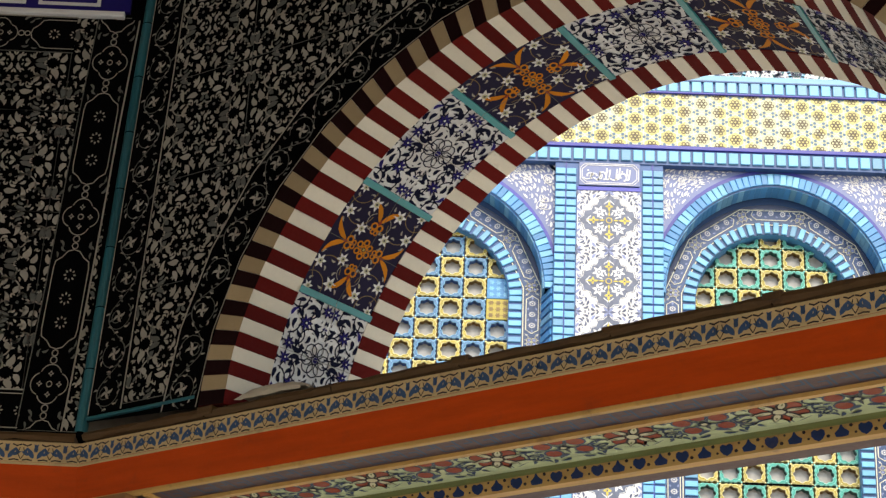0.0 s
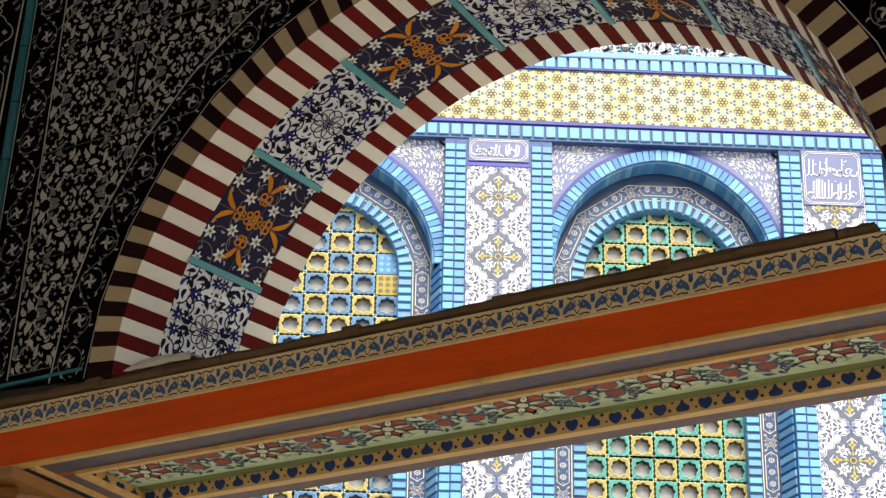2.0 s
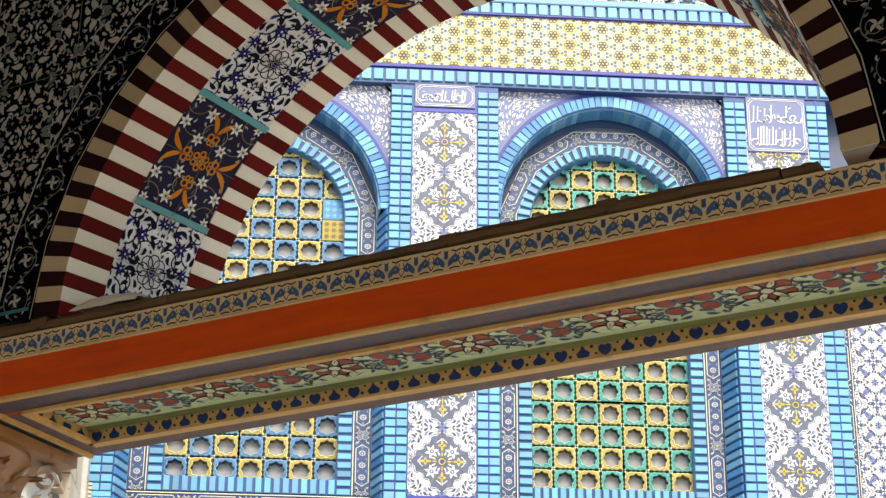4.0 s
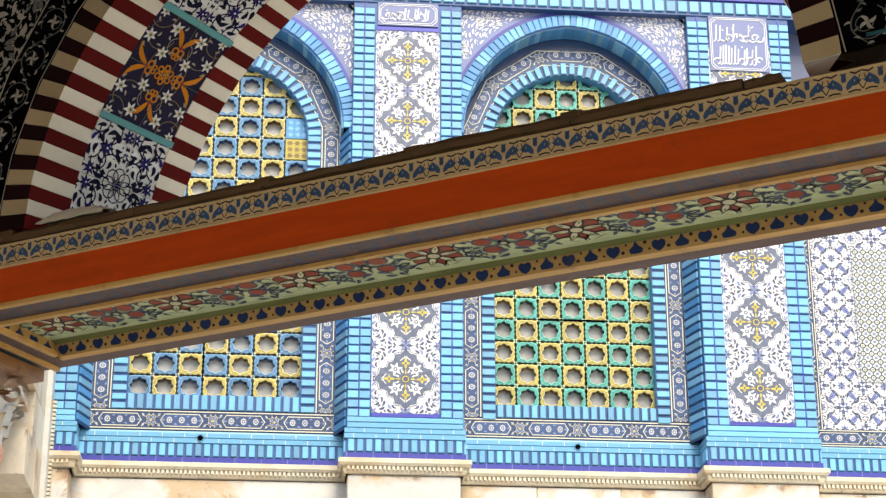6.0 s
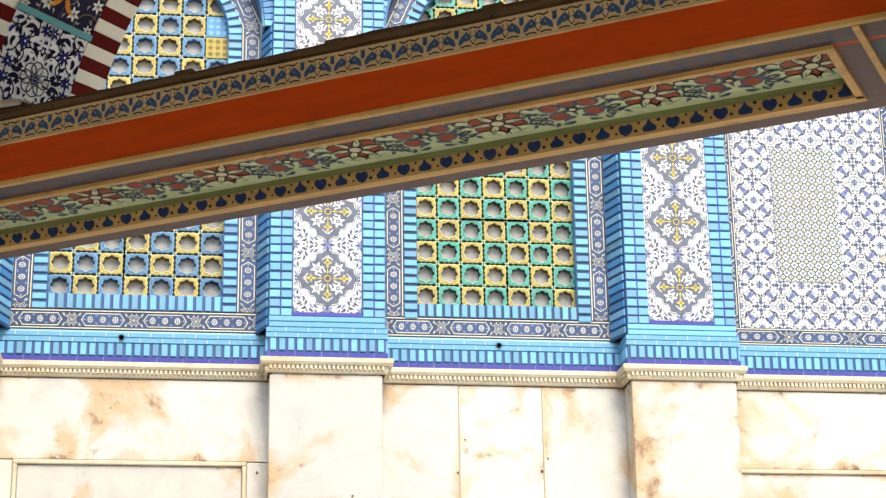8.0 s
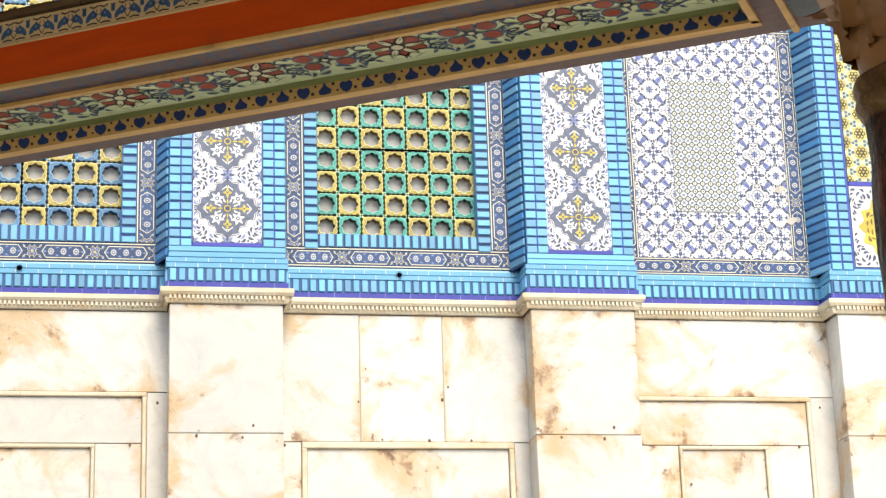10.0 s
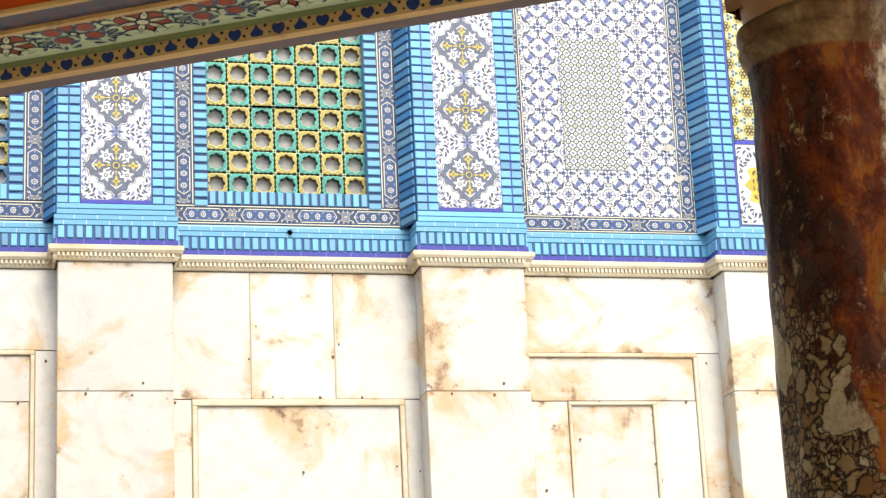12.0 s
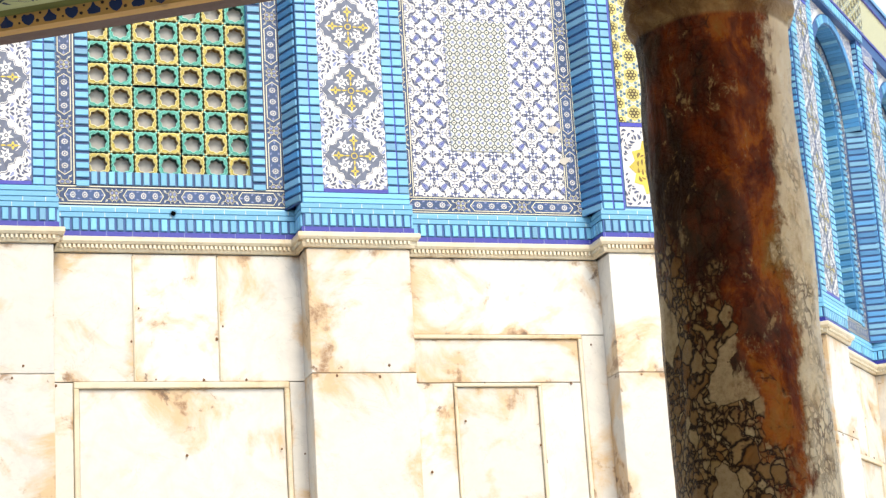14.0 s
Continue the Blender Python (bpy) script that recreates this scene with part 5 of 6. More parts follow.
# ---- the open domed canopy: an eleven-sided arcade; the camera stands under it ----
HEAD = radians(-31.8)
F = Matrix.Translation((-0.169, -7.964, 0)) @ Matrix.Rotation(HEAD, 4, "Z")
N_NEAR, N_FAR, Z_SOFFIT, Z_LEDGE, Z_WALL = -0.21, 0.44, 3.92, 4.196, 6.4
U_L, U_R, U_MID = -0.66, 3.42, 1.38
BEND = math.tau / 11
F_LEFT = F @ Matrix.Translation((U_L, N_NEAR, 0)) @ Matrix.Rotation(BEND, 4, "Z")


def arch_ring(n):
    """Centre and radius of the arch at a depth n through the wall; it narrows a little outwards."""
    f = (n - N_NEAR) / (N_FAR - N_NEAR)
    return 1.365 + 0.03 * f, 4.11 + 0.045 * f, 1.375 - 0.095 * f


def arch_at(a, n, h=0.0):
    c, z, r = arch_ring(n)
    return (c + (r + h) * math.cos(a), n, z + (r + h) * math.sin(a))


A0, A1 = radians(3.4), radians(176.6)


def outline(a, c, z, l, r, top):
    """Where a ray from the arch's centre leaves the rectangle of the wall."""
    x, y = math.cos(a), math.sin(a)
    k = [((r if x > 0 else l) - c) / x if abs(x) > 1e-9 else 1e9]
    if y > 0:
        k.append((top - z) / y)
    d = min(k)
    return c + d * x, max(z + d * y, Z_LEDGE - 0.02)


def black_tile(w, seed):
    """Black tile with smoky white half-leaves and scrolls round black blossoms; a quarter of one mirrored field."""
    e = w - 0.0006
    out = []
    for i in range(5):
        for k in range(5):
            out += rect(e * i / 5, e * k / 5, e * (i + 1) / 5, e * (k + 1) / 5, BLACK, 0)
    spots = []
    for x, y, r, n in ((0.3, 0.28, 0.16, 6), (0.76, 0.7, 0.16, 6), (0.0, 0.62, 0.13, 6), (0.66, 0.0, 0.13, 6), (1.0, 0.3, 0.12, 6), (0.32, 1.0, 0.12, 6)):
        x, y, r = x * w, y * w, r * w
        for a in range(n):
            b = seed + math.tau * a / n
            out += disc(x + r * 1.02 * math.cos(b), y + r * 1.02 * math.sin(b), r * 0.3, PALE, 1, 7) + petal(x, y, b, r * 1.1, r * 0.55, BLACK, 2, 5)
        out += disc(x, y, r * 0.2, DIM, 3, 7)
        spots.append((x, y, r * 0.95))
    for cx, cy, r, a0, a1 in ((0.52, 0.5, 0.23, 0.2, 3.6), (0.1, 0.4, 0.13, 2.0, 6.0), (0.9, 0.5, 0.12, -1.0, 2.6), (0.52, 0.86, 0.13, 2.6, 6.6), (0.5, 0.18, 0.12, 0.6, 4.0)):
        out += ring(cx * w, cy * w, r * w, 0.026 * w, PALE, 1, 14, a0, a1)
    out += leaf_fill(w, w, seed, [PALE, PALE, PALE, DIM], 0.06 * w, 0.26 * w, 0.024 * w, 5000, 0.46, lambda px, py: all(math.hypot(px - u, py - v) > q for u, v, q in spots), 1, False)
    mid = lambda p: (sum(x for x, _ in p) / len(p), sum(y for _, y in p) / len(p))
    out = [sh for sh in out if all(-0.001 < q < w for q in mid(sh[0]))]
    out = [([(min(e, max(0.0, px)), min(e, max(0.0, py))) for px, py in p], m, k) for p, m, k in out]
    return out + stroke([(0, 0), (e, 0)], 0.0034, DIM, 5) + stroke([(0, 0), (0, e)], 0.0034, DIM, 5)


TILE_W = 0.22
BLACK_QUARTER = moved(black_tile(TILE_W, 3), -TILE_W / 2, -TILE_W / 2)
BLACK_SHAPES = [[([(x * fx, y * fy) for x, y in p], m, k) for p, m, k in BLACK_QUARTER] for fx in (1, -1) for fy in (1, -1)]


def tile_of(shapes, name="wall_tile", keep=None):
    s = Sheet()
    s.draw([x for x in shapes if keep is None or keep(x)], lambda x, y, h: (x, -h, y))
    return s.mesh(name)


BLACK_TILES = [tile_of(sh) for sh in BLACK_SHAPES]


def vine_unit(L, W, seed):
    """A running vine in thin pale lines on black, with looped stems, small leaves and pale edge lines."""
    out = rect(-L / 2, -W / 2, L / 2, W / 2, BLACK, 0)
    out += rect(-L / 2, -W / 2, L / 2, -W / 2 + 0.006, PALE, 2) + rect(-L / 2, W / 2 - 0.004, L / 2, W / 2, PALE, 2)
    r = random.Random(seed)
    pts = [(-L / 2 + L * i / 20, 0.32 * W * math.sin(math.tau * i / 20)) for i in range(21)]
    out += stroke(pts, 0.003, DIM, 1)
    for x, sgn in ((-L / 4, 1), (L / 4, -1)):
        out += ring(x, 0.0, 0.33 * W, 0.003, DIM, 1, 16, sgn * 0.4, sgn * 5.6) + ring(x, sgn * 0.08 * W, 0.16 * W, 0.003, DIM, 1, 10, 0, 4.8)
        for k in range(4):
            out += comma(x, sgn * 0.02 * W, sgn * 0.8 + k * 1.5, 0.2 * W, 0.075 * W, 1.4, PALE, 2, 5)
        for k in range(9):
            a = r.uniform(0, 6.28)
            q = r.choice((0.33, 0.33, 0.42)) * W
            out += comma(x + q * math.cos(a), q * math.sin(a), a + r.choice((-1.3, 1.3)), 0.15 * W, 0.05 * W, r.choice((-1.6, 1.6)), r.choice((PALE, DIM)), 1, 4)
    for i in range(0, 20, 2):
        out += comma(*pts[i], r.uniform(0.6, 2.4) * (1 if i % 4 else -1), 0.15 * W, 0.05 * W, 1.4, PALE if i % 4 else DIM, 1, 4)
    return [([(min(L / 2, max(-L / 2, x)), min(W / 2, max(-W / 2, y))) for x, y in p], m, k) for p, m, k in out]


VINE_L, VINE_W = 0.3, 0.16
VINE = vine_unit(VINE_L, VINE_W, 6)


LEAN = 0.043


def arcade_wall():
    wall = root("arcade_wall", F, "black and white tiled spandrel wall over an open round arch", "wall", "", "structure")
    s = Sheet()
    steps = [A0 + (A1 - A0) * i / 72 for i in range(73)]
    rows = []
    for n in (N_NEAR, N_FAR):
        c, z, r = arch_ring(n)
        inner = [arch_at(a, n) for a in steps]
        edge = []
        for a in steps:
            x, y = outline(a, c, z, U_L, U_R, Z_WALL)
            edge.append((x, n, y))
        rows.append((inner, edge))
    s.grid([rows[0][0], rows[0][1]], BLACK)
    s.grid([rows[1][1], rows[1][0]], PLASTER)
    s.grid([[arch_at(a, n, 0.012) for a in steps] for n in (N_NEAR, -0.05, 0.12, 0.3, N_FAR)], GROUT)
    for sgn, cx in ((-1, U_L), (1, U_R)):
        s.poly([(cx, N_NEAR, Z_LEDGE), (cx, N_FAR, Z_LEDGE), (cx, N_FAR, Z_WALL), (cx, N_NEAR, Z_WALL)], PLASTER)
    part("spandrel", s, wall)
    c, z, r = arch_ring(N_NEAR)
    field = 1.655
    # field of square tiles
    half = TILE_W / 2
    for i in range(20):
        for k in range(10):
            x, y = U_L + 0.185 + (i + 0.5) * TILE_W, 4.27 + (k + 0.5) * TILE_W
            if x + half > U_R - 0.17 or y + half > Z_WALL:
                continue
            far = max(math.hypot(x + p - c, y + q - z) for p in (-half, half) for q in (-half, half))
            near = min(math.hypot(x + p - c, y + q - z) for p in (-half, 0, half) for q in (-half, 0, half))
            at, v = Matrix.Translation((x, N_NEAR - 0.003, y)), i % 2 * 2 + k % 2
            if near > field:
                part("wall_tile", BLACK_TILES[v], wall, at=at)
            elif far > field:
                keep = lambda sh: all(math.hypot(x + p - c, y + q - z) > field - 0.1 for p, q in sh[0])
                part("wall_tile", tile_of(BLACK_SHAPES[v], "wall_tile", keep), wall, at=at)
    # vine borders along the arch, the corner and the foot
    s = Sheet()
    mid = 1.575
    count = round(mid * (A1 - A0) / VINE_L)
    for k in range(count):
        ac = A0 + (A1 - A0) * (k + 0.5) / count
        at = lambda x, y, h, ac=ac: (c + (mid - y) * math.cos(ac + x / mid), N_NEAR - 0.0105 - h, z + (mid - y) * math.sin(ac + x / mid))
        s.draw(VINE, at)
    part("arch_border", s, wall, "black border tiles with thin pale vines")
    s = Sheet()
    for k in range(7):
        for xc, flip in ((U_L + 0.105, 1), (U_R - 0.105, -1)):
            s.draw(VINE, lambda x, y, h: (xc - flip * y + flip * LEAN * ((k + 0.5) * 0.3 + x), N_NEAR - 0.0108 - h, 4.25 + (k + 0.5) * 0.3 + x))
    part("edge_border", s, wall, "black border tiles with thin pale vines")
    s = Sheet()
    s.box((U_L + 0.02, N_NEAR - 0.016, 4.232), (U_L + 0.52, N_NEAR, 4.244), TEAL, 0.003)
    s.box((U_R - 0.5, N_NEAR - 0.016, 4.232), (U_R - 0.02, N_NEAR, 4.244), TEAL, 0.003)
    part("trim_strip", s, wall)
    # striped stones on the near and far edges of the arch
    count = 78
    even = [A0 + (A1 - A0) * k / count for k in range(count + 1)]
    crown = [A1 - radians(2.2205) * k for k in range(18)] + [A1 - radians(39.97 + 2.094 * k) for k in range(45)]
    crown = [A0 + (crown[-1] - A0) * k / 18 for k in range(18)] + crown[::-1]
    for n0, n1, face, edges in ((N_NEAR - 0.014, -0.04, 0, crown), (0.31, N_FAR + 0.01, 1, even)):
        last = len(edges) - 2
        for k in range(last + 1):
            gap = 0.012 * (edges[k + 1] - edges[k])
            a, b = edges[k] + gap, edges[k + 1] - gap
            red = (last - k + face) % 2 == 0
            m = STONE_R if red else STONE_W
            s = Sheet()
            if face:
                sec = [(n0, 0.012), (n0, 0.0), (n1, 0.0), (n1, 0.11)]
            else:
                sec = [(n0, 0.112), (n0, 0.0), (n1, 0.0), (n1, 0.012)]
            push = dice.uniform(-0.002, 0.002)
            run = lambda pts, mat: s.grid([[arch_at(x, n, h - 0.004 + push) for n, h in pts] for x in (a, (a + b) / 2, b)], mat)
            if face:
                run(sec, m)
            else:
                # near face takes the darker colour, soffit side the full one
                run(sec[:2], STONE_RED_SHADED if red else STONE_TAN_SHADED)
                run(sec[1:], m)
            for x in (a, b):
                s.poly([arch_at(x, n, h - 0.004 + push) for n, h in sec], m)
            part("voussoir", s, wall)
    # tile panels of the soffit between the stripes
    w, R = 0.35, 1.335
    step = radians(19.35)
    marks = [radians(155.9) - step * i for i in range(8)]
    ends = [A1] + marks + [A0]
    for k in range(9):
        s = Sheet()
        hi, lo = ends[k], ends[k + 1]
        L = (radians(19.35)) * R
        cen = (hi + lo) / 2 if 0 < k < 8 else (lo + step / 2 if k == 0 else hi - step / 2)
        at = lambda x, y, h, cen=cen: arch_at(cen + x / R, 0.135 + y, -h - 0.001)
        if k in (0, 8):
            wide = 0.5 * L + 0.02
            at = lambda x, y, h, cen=cen: arch_at(min(max(cen + x / R, A0), A1), 0.135 + y, -h - 0.001)
        for i in range(6):
            s.draw(rect(-L / 2 + L * i / 6, -w / 2, -L / 2 + L * (i + 1) / 6, w / 2, SOFT_WHITE if k % 2 == 0 else DEEP, 0), at)
        s.draw(BLUE_PANEL if k % 2 == 0 else ORANGE_PANEL, at)
        part("soffit_tile", s, wall, "white tile panel with navy arabesque" if k % 2 == 0 else "dark tile panel with orange lilies")
    for a in marks:
        s = Sheet()
        s.grid([[arch_at(a + d, n, h) for n in (-0.043, 0.13, 0.315)] for d, h in ((-0.0105, 0.0), (-0.009, -0.008), (0.009, -0.008), (0.0105, 0.0))], TURQ_DARK)
        part("turquoise_strip", s, wall, "turquoise glazed dividing strip")
    return wall


TURQ_DARK = glaze("deep_turquoise_glaze", (0.04, 0.3, 0.31), 0.22, 0.2, 0.12)


def blue_panel(L, w):
    """Navy stems, leaves and lilies in mirrored scrolls on white, with violet blossoms."""
    blooms = ((0.26, 0.27, 0.036), (0.41, 0.05, 0.03), (0.06, 0.4, 0.03))
    clear = lambda x, y: math.hypot(x, y) > 0.075 and all(math.hypot(x - L * p, y - w * q) > r + 0.004 for p, q, r in blooms)
    quarter = []
    for cx, cy, r, a0, a1 in ((0.13, 0.15, 0.045, -0.6, 3.4), (0.4, 0.28, 0.05, 1.2, 5.4), (0.25, 0.46, 0.05, 3.3, 6.2), (0.31, 0.1, 0.04, 0.4, 4.2), (0.15, 0.32, 0.034, 1.8, 6.0), (0.45, 0.44, 0.04, 2.4, 5.6)):
        quarter += ring(L * cx, w * cy, r, 0.0058, INK, 1, 14, a0, a1)
    quarter += comma(L * 0.03, w * 0.2, 1.2, 0.06, 0.02, -1.2, INK, 2, 7) + comma(L * 0.33, w * 0.15, 0.9, 0.06, 0.02, 1.3, INK, 2, 7) + comma(L * 0.2, w * 0.04, 0.5, 0.055, 0.018, -1.3, INK, 2, 7)
    out = mirrored([([(max(0.0, x), max(0.0, y)) for x, y in p], m, k) for p, m, k in quarter])
    out += leaf_fill(L, w, 14, [INK, INK, INK, INDIGO], 0.014, 0.046, 0.0055, 3600, 0.42, clear)
    for p, q, r in blooms:
        x, y = L * p, w * q
        bloom = rosette(x, y, r, 7, INK, INK, 3, 0.4) + rosette(x, y, r * 0.78, 7, INDIGO, INK, 4.5, 0.4) + disc(x, y, r * 0.14, SOFT_WHITE, 7, 6)
        e = math.atan2(q, p)
        for sg in (-1, 1):
            bloom += comma(x + r * 0.8 * math.cos(e), y + r * 0.8 * math.sin(e), e + sg * 0.7, 0.04, 0.014, sg * 1.4, INK, 3)
        out += mirrored(bloom)
    for a in range(8):
        b = a * math.pi / 4
        out += ring(0.04 * math.cos(b), 0.04 * math.sin(b), 0.026, 0.0045, INK, 2, 9)
        out += petal(0.066 * math.cos(b + 0.39), 0.066 * math.sin(b + 0.39), b + 0.39, 0.02, 0.01, INK, 2, 3)
    out += disc(0, 0, 0.012, INDIGO, 3, 8)
    out += rect(-0.0012, -w / 2, 0.0012, w / 2, PALE, 8) + rect(-L / 2, -0.0012, L / 2, 0.0012, PALE, 8)
    return [([(min(L / 2, max(-L / 2, x)), min(w / 2, max(-w / 2, y))) for x, y in p], m, k) for p, m, k in out]


def orange_panel(L, w):
    """Four orange lilies with slender swept arms on dark violet, white blossoms between them, thin ochre tendrils."""
    out = []
    for a in range(4):
        b = a * math.pi / 2
        d = 0.115 if a % 2 == 0 else 0.092
        put = lambda p, q: (d * math.cos(b) + p * math.cos(b) - q * math.sin(b), d * math.sin(b) + p * math.sin(b) + q * math.cos(b))
        for sg in (-1, 1):
            x, y = put(0.0, sg * 0.006)
            out += comma(x, y, b + sg * 0.85, 0.105, 0.02, sg * 1.1, ORANGE, 2, 9)
            x, y = put(0.006, sg * 0.003)
            out += comma(x, y, b + sg * 0.35, 0.06, 0.013, -sg * 0.9, ORANGE, 2, 7)
            x, y = put(-0.018, sg * 0.013)
            out += ring(x, y, 0.0125, 0.0065, ORANGE, 2, 10)
            x, y = put(-0.04, sg * 0.008)
            out += ring(x, y, 0.0085, 0.005, ORANGE, 2, 8)
        x, y = put(-0.03, 0)
        out += disc(x, y, 0.008, ORANGE, 3, 8) + petal(*put(-0.012, 0), b, 0.03, 0.012, CORAL_PAINT, 3, 4)
    quarter = []
    for x, y, q in ((0.066, 0.06, 0.024), (0.17, 0.062, 0.027), (0.105, 0.148, 0.025), (0.205, 0.15, 0.02)):
        quarter += rosette(x, y, q * 1.15, 6, SOFT_WHITE, DEEP, 2, 0.3) + ring(x, y, q * 0.3, q * 0.24, LEMON, 4, 8)
        for k in range(3):
            e = 0.8 + k * 2.1
            quarter += comma(x + q * 1.2 * math.cos(e), y + q * 1.2 * math.sin(e), e + 1.1, 0.024, 0.009, 1.4, PALE, 1, 4)
    quarter += ring(0.03, 0.03, 0.055, 0.003, OCHRE, 1, 12, -0.4, 2.2) + ring(0.13, 0.1, 0.06, 0.003, OCHRE, 1, 14, 0.8, 4.6) + ring(0.2, 0.14, 0.055, 0.003, OCHRE, 1, 12, 2.2, 5.2) + ring(0.11, 0.02, 0.035, 0.0025, PALE, 1, 10, 0.4, 3.4)
    out += mirrored(quarter)
    for a in range(6):
        out += ring(0.028 * math.cos(a * 1.047), 0.028 * math.sin(a * 1.047), 0.011, 0.006, ORANGE, 2, 8)
    out += ring(0, 0, 0.013, 0.006, ORANGE, 3, 8) + disc(0, 0, 0.006, YELLOW, 4, 6)
    out += rect(-0.0012, -w / 2, 0.0012, w / 2, DIM, 6) + rect(-L / 2, -0.0012, L / 2, 0.0012, DIM, 6)
    return [([(min(L / 2, max(-L / 2, x)), min(w / 2, max(-w / 2, y))) for x, y in p], m, k) for p, m, k in out]


BLUE_PANEL = blue_panel(radians(19.35) * 1.335, 0.35)
ORANGE_PANEL = orange_panel(radians(19.35) * 1.335, 0.35)


# ---- painted tie beams ----
def leaf_unit():
    L, W = 0.105, 0.066
    out = []
    for sg in (-1, 1):
        out += petal(sg * 0.006, -0.024, math.pi / 2 - sg * 0.55, 0.05, 0.018, FRIEZE_LEAF, 1) + petal(sg * 0.022, -0.012, math.pi / 2 - sg * 1.1, 0.034, 0.013, FRIEZE_LEAF, 1)
        out += stroke([(sg * 0.052, -0.026), (sg * 0.04, -0.005), (sg * 0.046, 0.018)], 0.003, DARK_PAINT, 1) + petal(sg * 0.042, -0.008, math.pi / 2 + sg * 0.4, 0.03, 0.012, FRIEZE_LEAF, 1, 3)
        out += comma(sg * 0.004, 0.0, math.pi / 2 - sg * 0.3, 0.034, 0.014, -sg * 1.4, FRIEZE_LEAF, 2)
        out += stroke([(sg * 0.012, -0.03), (sg * 0.03, -0.027), (sg * 0.045, -0.03)], 0.005, DARK_PAINT, 1) + stroke([(sg * 0.02, 0.03), (sg * 0.034, 0.024), (sg * 0.05, 0.03)], 0.005, DARK_PAINT, 1)
    out += petal(0, 0.03, -math.pi / 2, 0.022, 0.013, DARK_PAINT, 1, 3)
    return out


LEAVES = leaf_unit()


def flower_rosette():
    """Cream rosette outlined in brown over red lobes, with two cream crescents and slate scrolls."""
    out = []
    for a in range(6):
        b = a * math.pi / 3 + 0.52
        out += disc(0.056 * math.cos(b), 0.056 * math.sin(b), 0.03, DARK_PAINT, 1, 10) + disc(0.056 * math.cos(b), 0.056 * math.sin(b), 0.026, CORAL_PAINT, 2, 10)
    for a in range(6):
        b = a * math.pi / 3
        x, y = 0.044 * math.cos(b), 0.044 * math.sin(b)
        out += petal(0.012 * math.cos(b), 0.012 * math.sin(b), b, 0.076, 0.034, DARK_PAINT, 3, 6) + petal(0.018 * math.cos(b), 0.018 * math.sin(b), b, 0.06, 0.019, CREAM_PAINT, 4, 6) + petal(x, y, b, 0.022, 0.006, MOSS_PAINT, 5, 3)
    out += disc(0, 0, 0.025, DARK_PAINT, 5, 10) + disc(0, 0, 0.018, CREAM_PAINT, 6, 8)
    for sg in (-1, 1):
        out += comma(sg * 0.004, 0.094, math.pi / 2 - sg * 1.75, 0.115, 0.044, sg * 1.7, LEAF_PAINT, 2, 8) + comma(sg * 0.008, 0.093, math.pi / 2 - sg * 1.75, 0.104, 0.03, sg * 1.7, GREEN_PAINT, 3, 8)
        out += ring(sg * 0.108, 0.045, 0.024, 0.007, LEAF_PAINT, 1, 10, 0.5, 5.4) + ring(sg * 0.1, -0.035, 0.02, 0.006, LEAF_PAINT, 1, 9, 1.5, 6.0)
        for x, y, a in ((0.088, -0.058, -0.6), (0.092, -0.012, 0.8), (0.12, 0.01, 0.2), (0.118, 0.072, 1.2), (0.09, 0.062, 2.2), (0.118, -0.06, 0.9)):
            out += comma(sg * x, y, a if sg > 0 else math.pi - a, 0.036, 0.013, 1.3 * sg, LEAF_PAINT, 2)
    return out


def flower_red():
    """Red flower of five lobes edged in slate blue, among curled leaves."""
    out = []
    for x, y, r in ((-0.056, -0.03, 0.032), (-0.05, 0.036, 0.031), (0.0, -0.05, 0.027), (0.054, -0.032, 0.033), (0.052, 0.034, 0.031)):
        out += disc(x, y, r, LEAF_PAINT, 1, 12) + disc(x, y, r * 0.8, CORAL_PAINT, 2, 12)
    out += disc(0, 0.0, 0.02, GREY_PAINT, 3, 8) + disc(0, 0, 0.01, CREAM_PAINT, 4, 6)
    for a in range(5):
        b = a * 1.257 + 0.3
        out += petal(0, 0, b, 0.05, 0.012, GREY_PAINT, 3, 4)
    for sg in (-1, 1):
        out += comma(sg * 0.006, 0.055, math.pi / 2 - sg * 0.9, 0.055, 0.02, sg * 1.2, LEAF_PAINT, 2) + comma(sg * 0.02, 0.085, math.pi / 2 - sg * 1.4, 0.045, 0.015, -sg * 1.2, LEAF_PAINT, 2)
        out += ring(sg * 0.108, 0.015, 0.024, 0.007, LEAF_PAINT, 1, 10, 0.4, 5.2) + ring(sg * 0.1, 0.064, 0.018, 0.006, LEAF_PAINT, 1, 9, 2.0, 6.6)
        for x, y, a in ((0.088, 0.02, 1.0), (0.095, -0.04, -1.0), (0.115, -0.02, 0.2), (0.12, 0.045, 0.4), (0.09, -0.07, 0.5), (0.03, -0.082, 0.2), (0.07, 0.08, 0.9)):
            out += comma(sg * x, y, a if sg > 0 else math.pi - a, 0.036, 0.013, -1.2 * sg, LEAF_PAINT, 2)
    return out


ROSE, RED = flower_rosette(), flower_red()


def heart(up):
    pts = [(0.0, -0.026), (0.014, -0.018), (0.023, -0.004), (0.022, 0.01), (0.012, 0.017), (0.0, 0.012 if not up else 0.026), (-0.012, 0.017), (-0.022, 0.01), (-0.023, -0.004), (-0.014, -0.018)]
    if up:
        pts = [(0.0, 0.026), (0.008, 0.008), (0.024, -0.006), (0.02, -0.02), (0.0, -0.022), (-0.02, -0.02), (-0.024, -0.006), (-0.008, 0.008)]
    return [(pts, BLUE_PAINT, 1)]


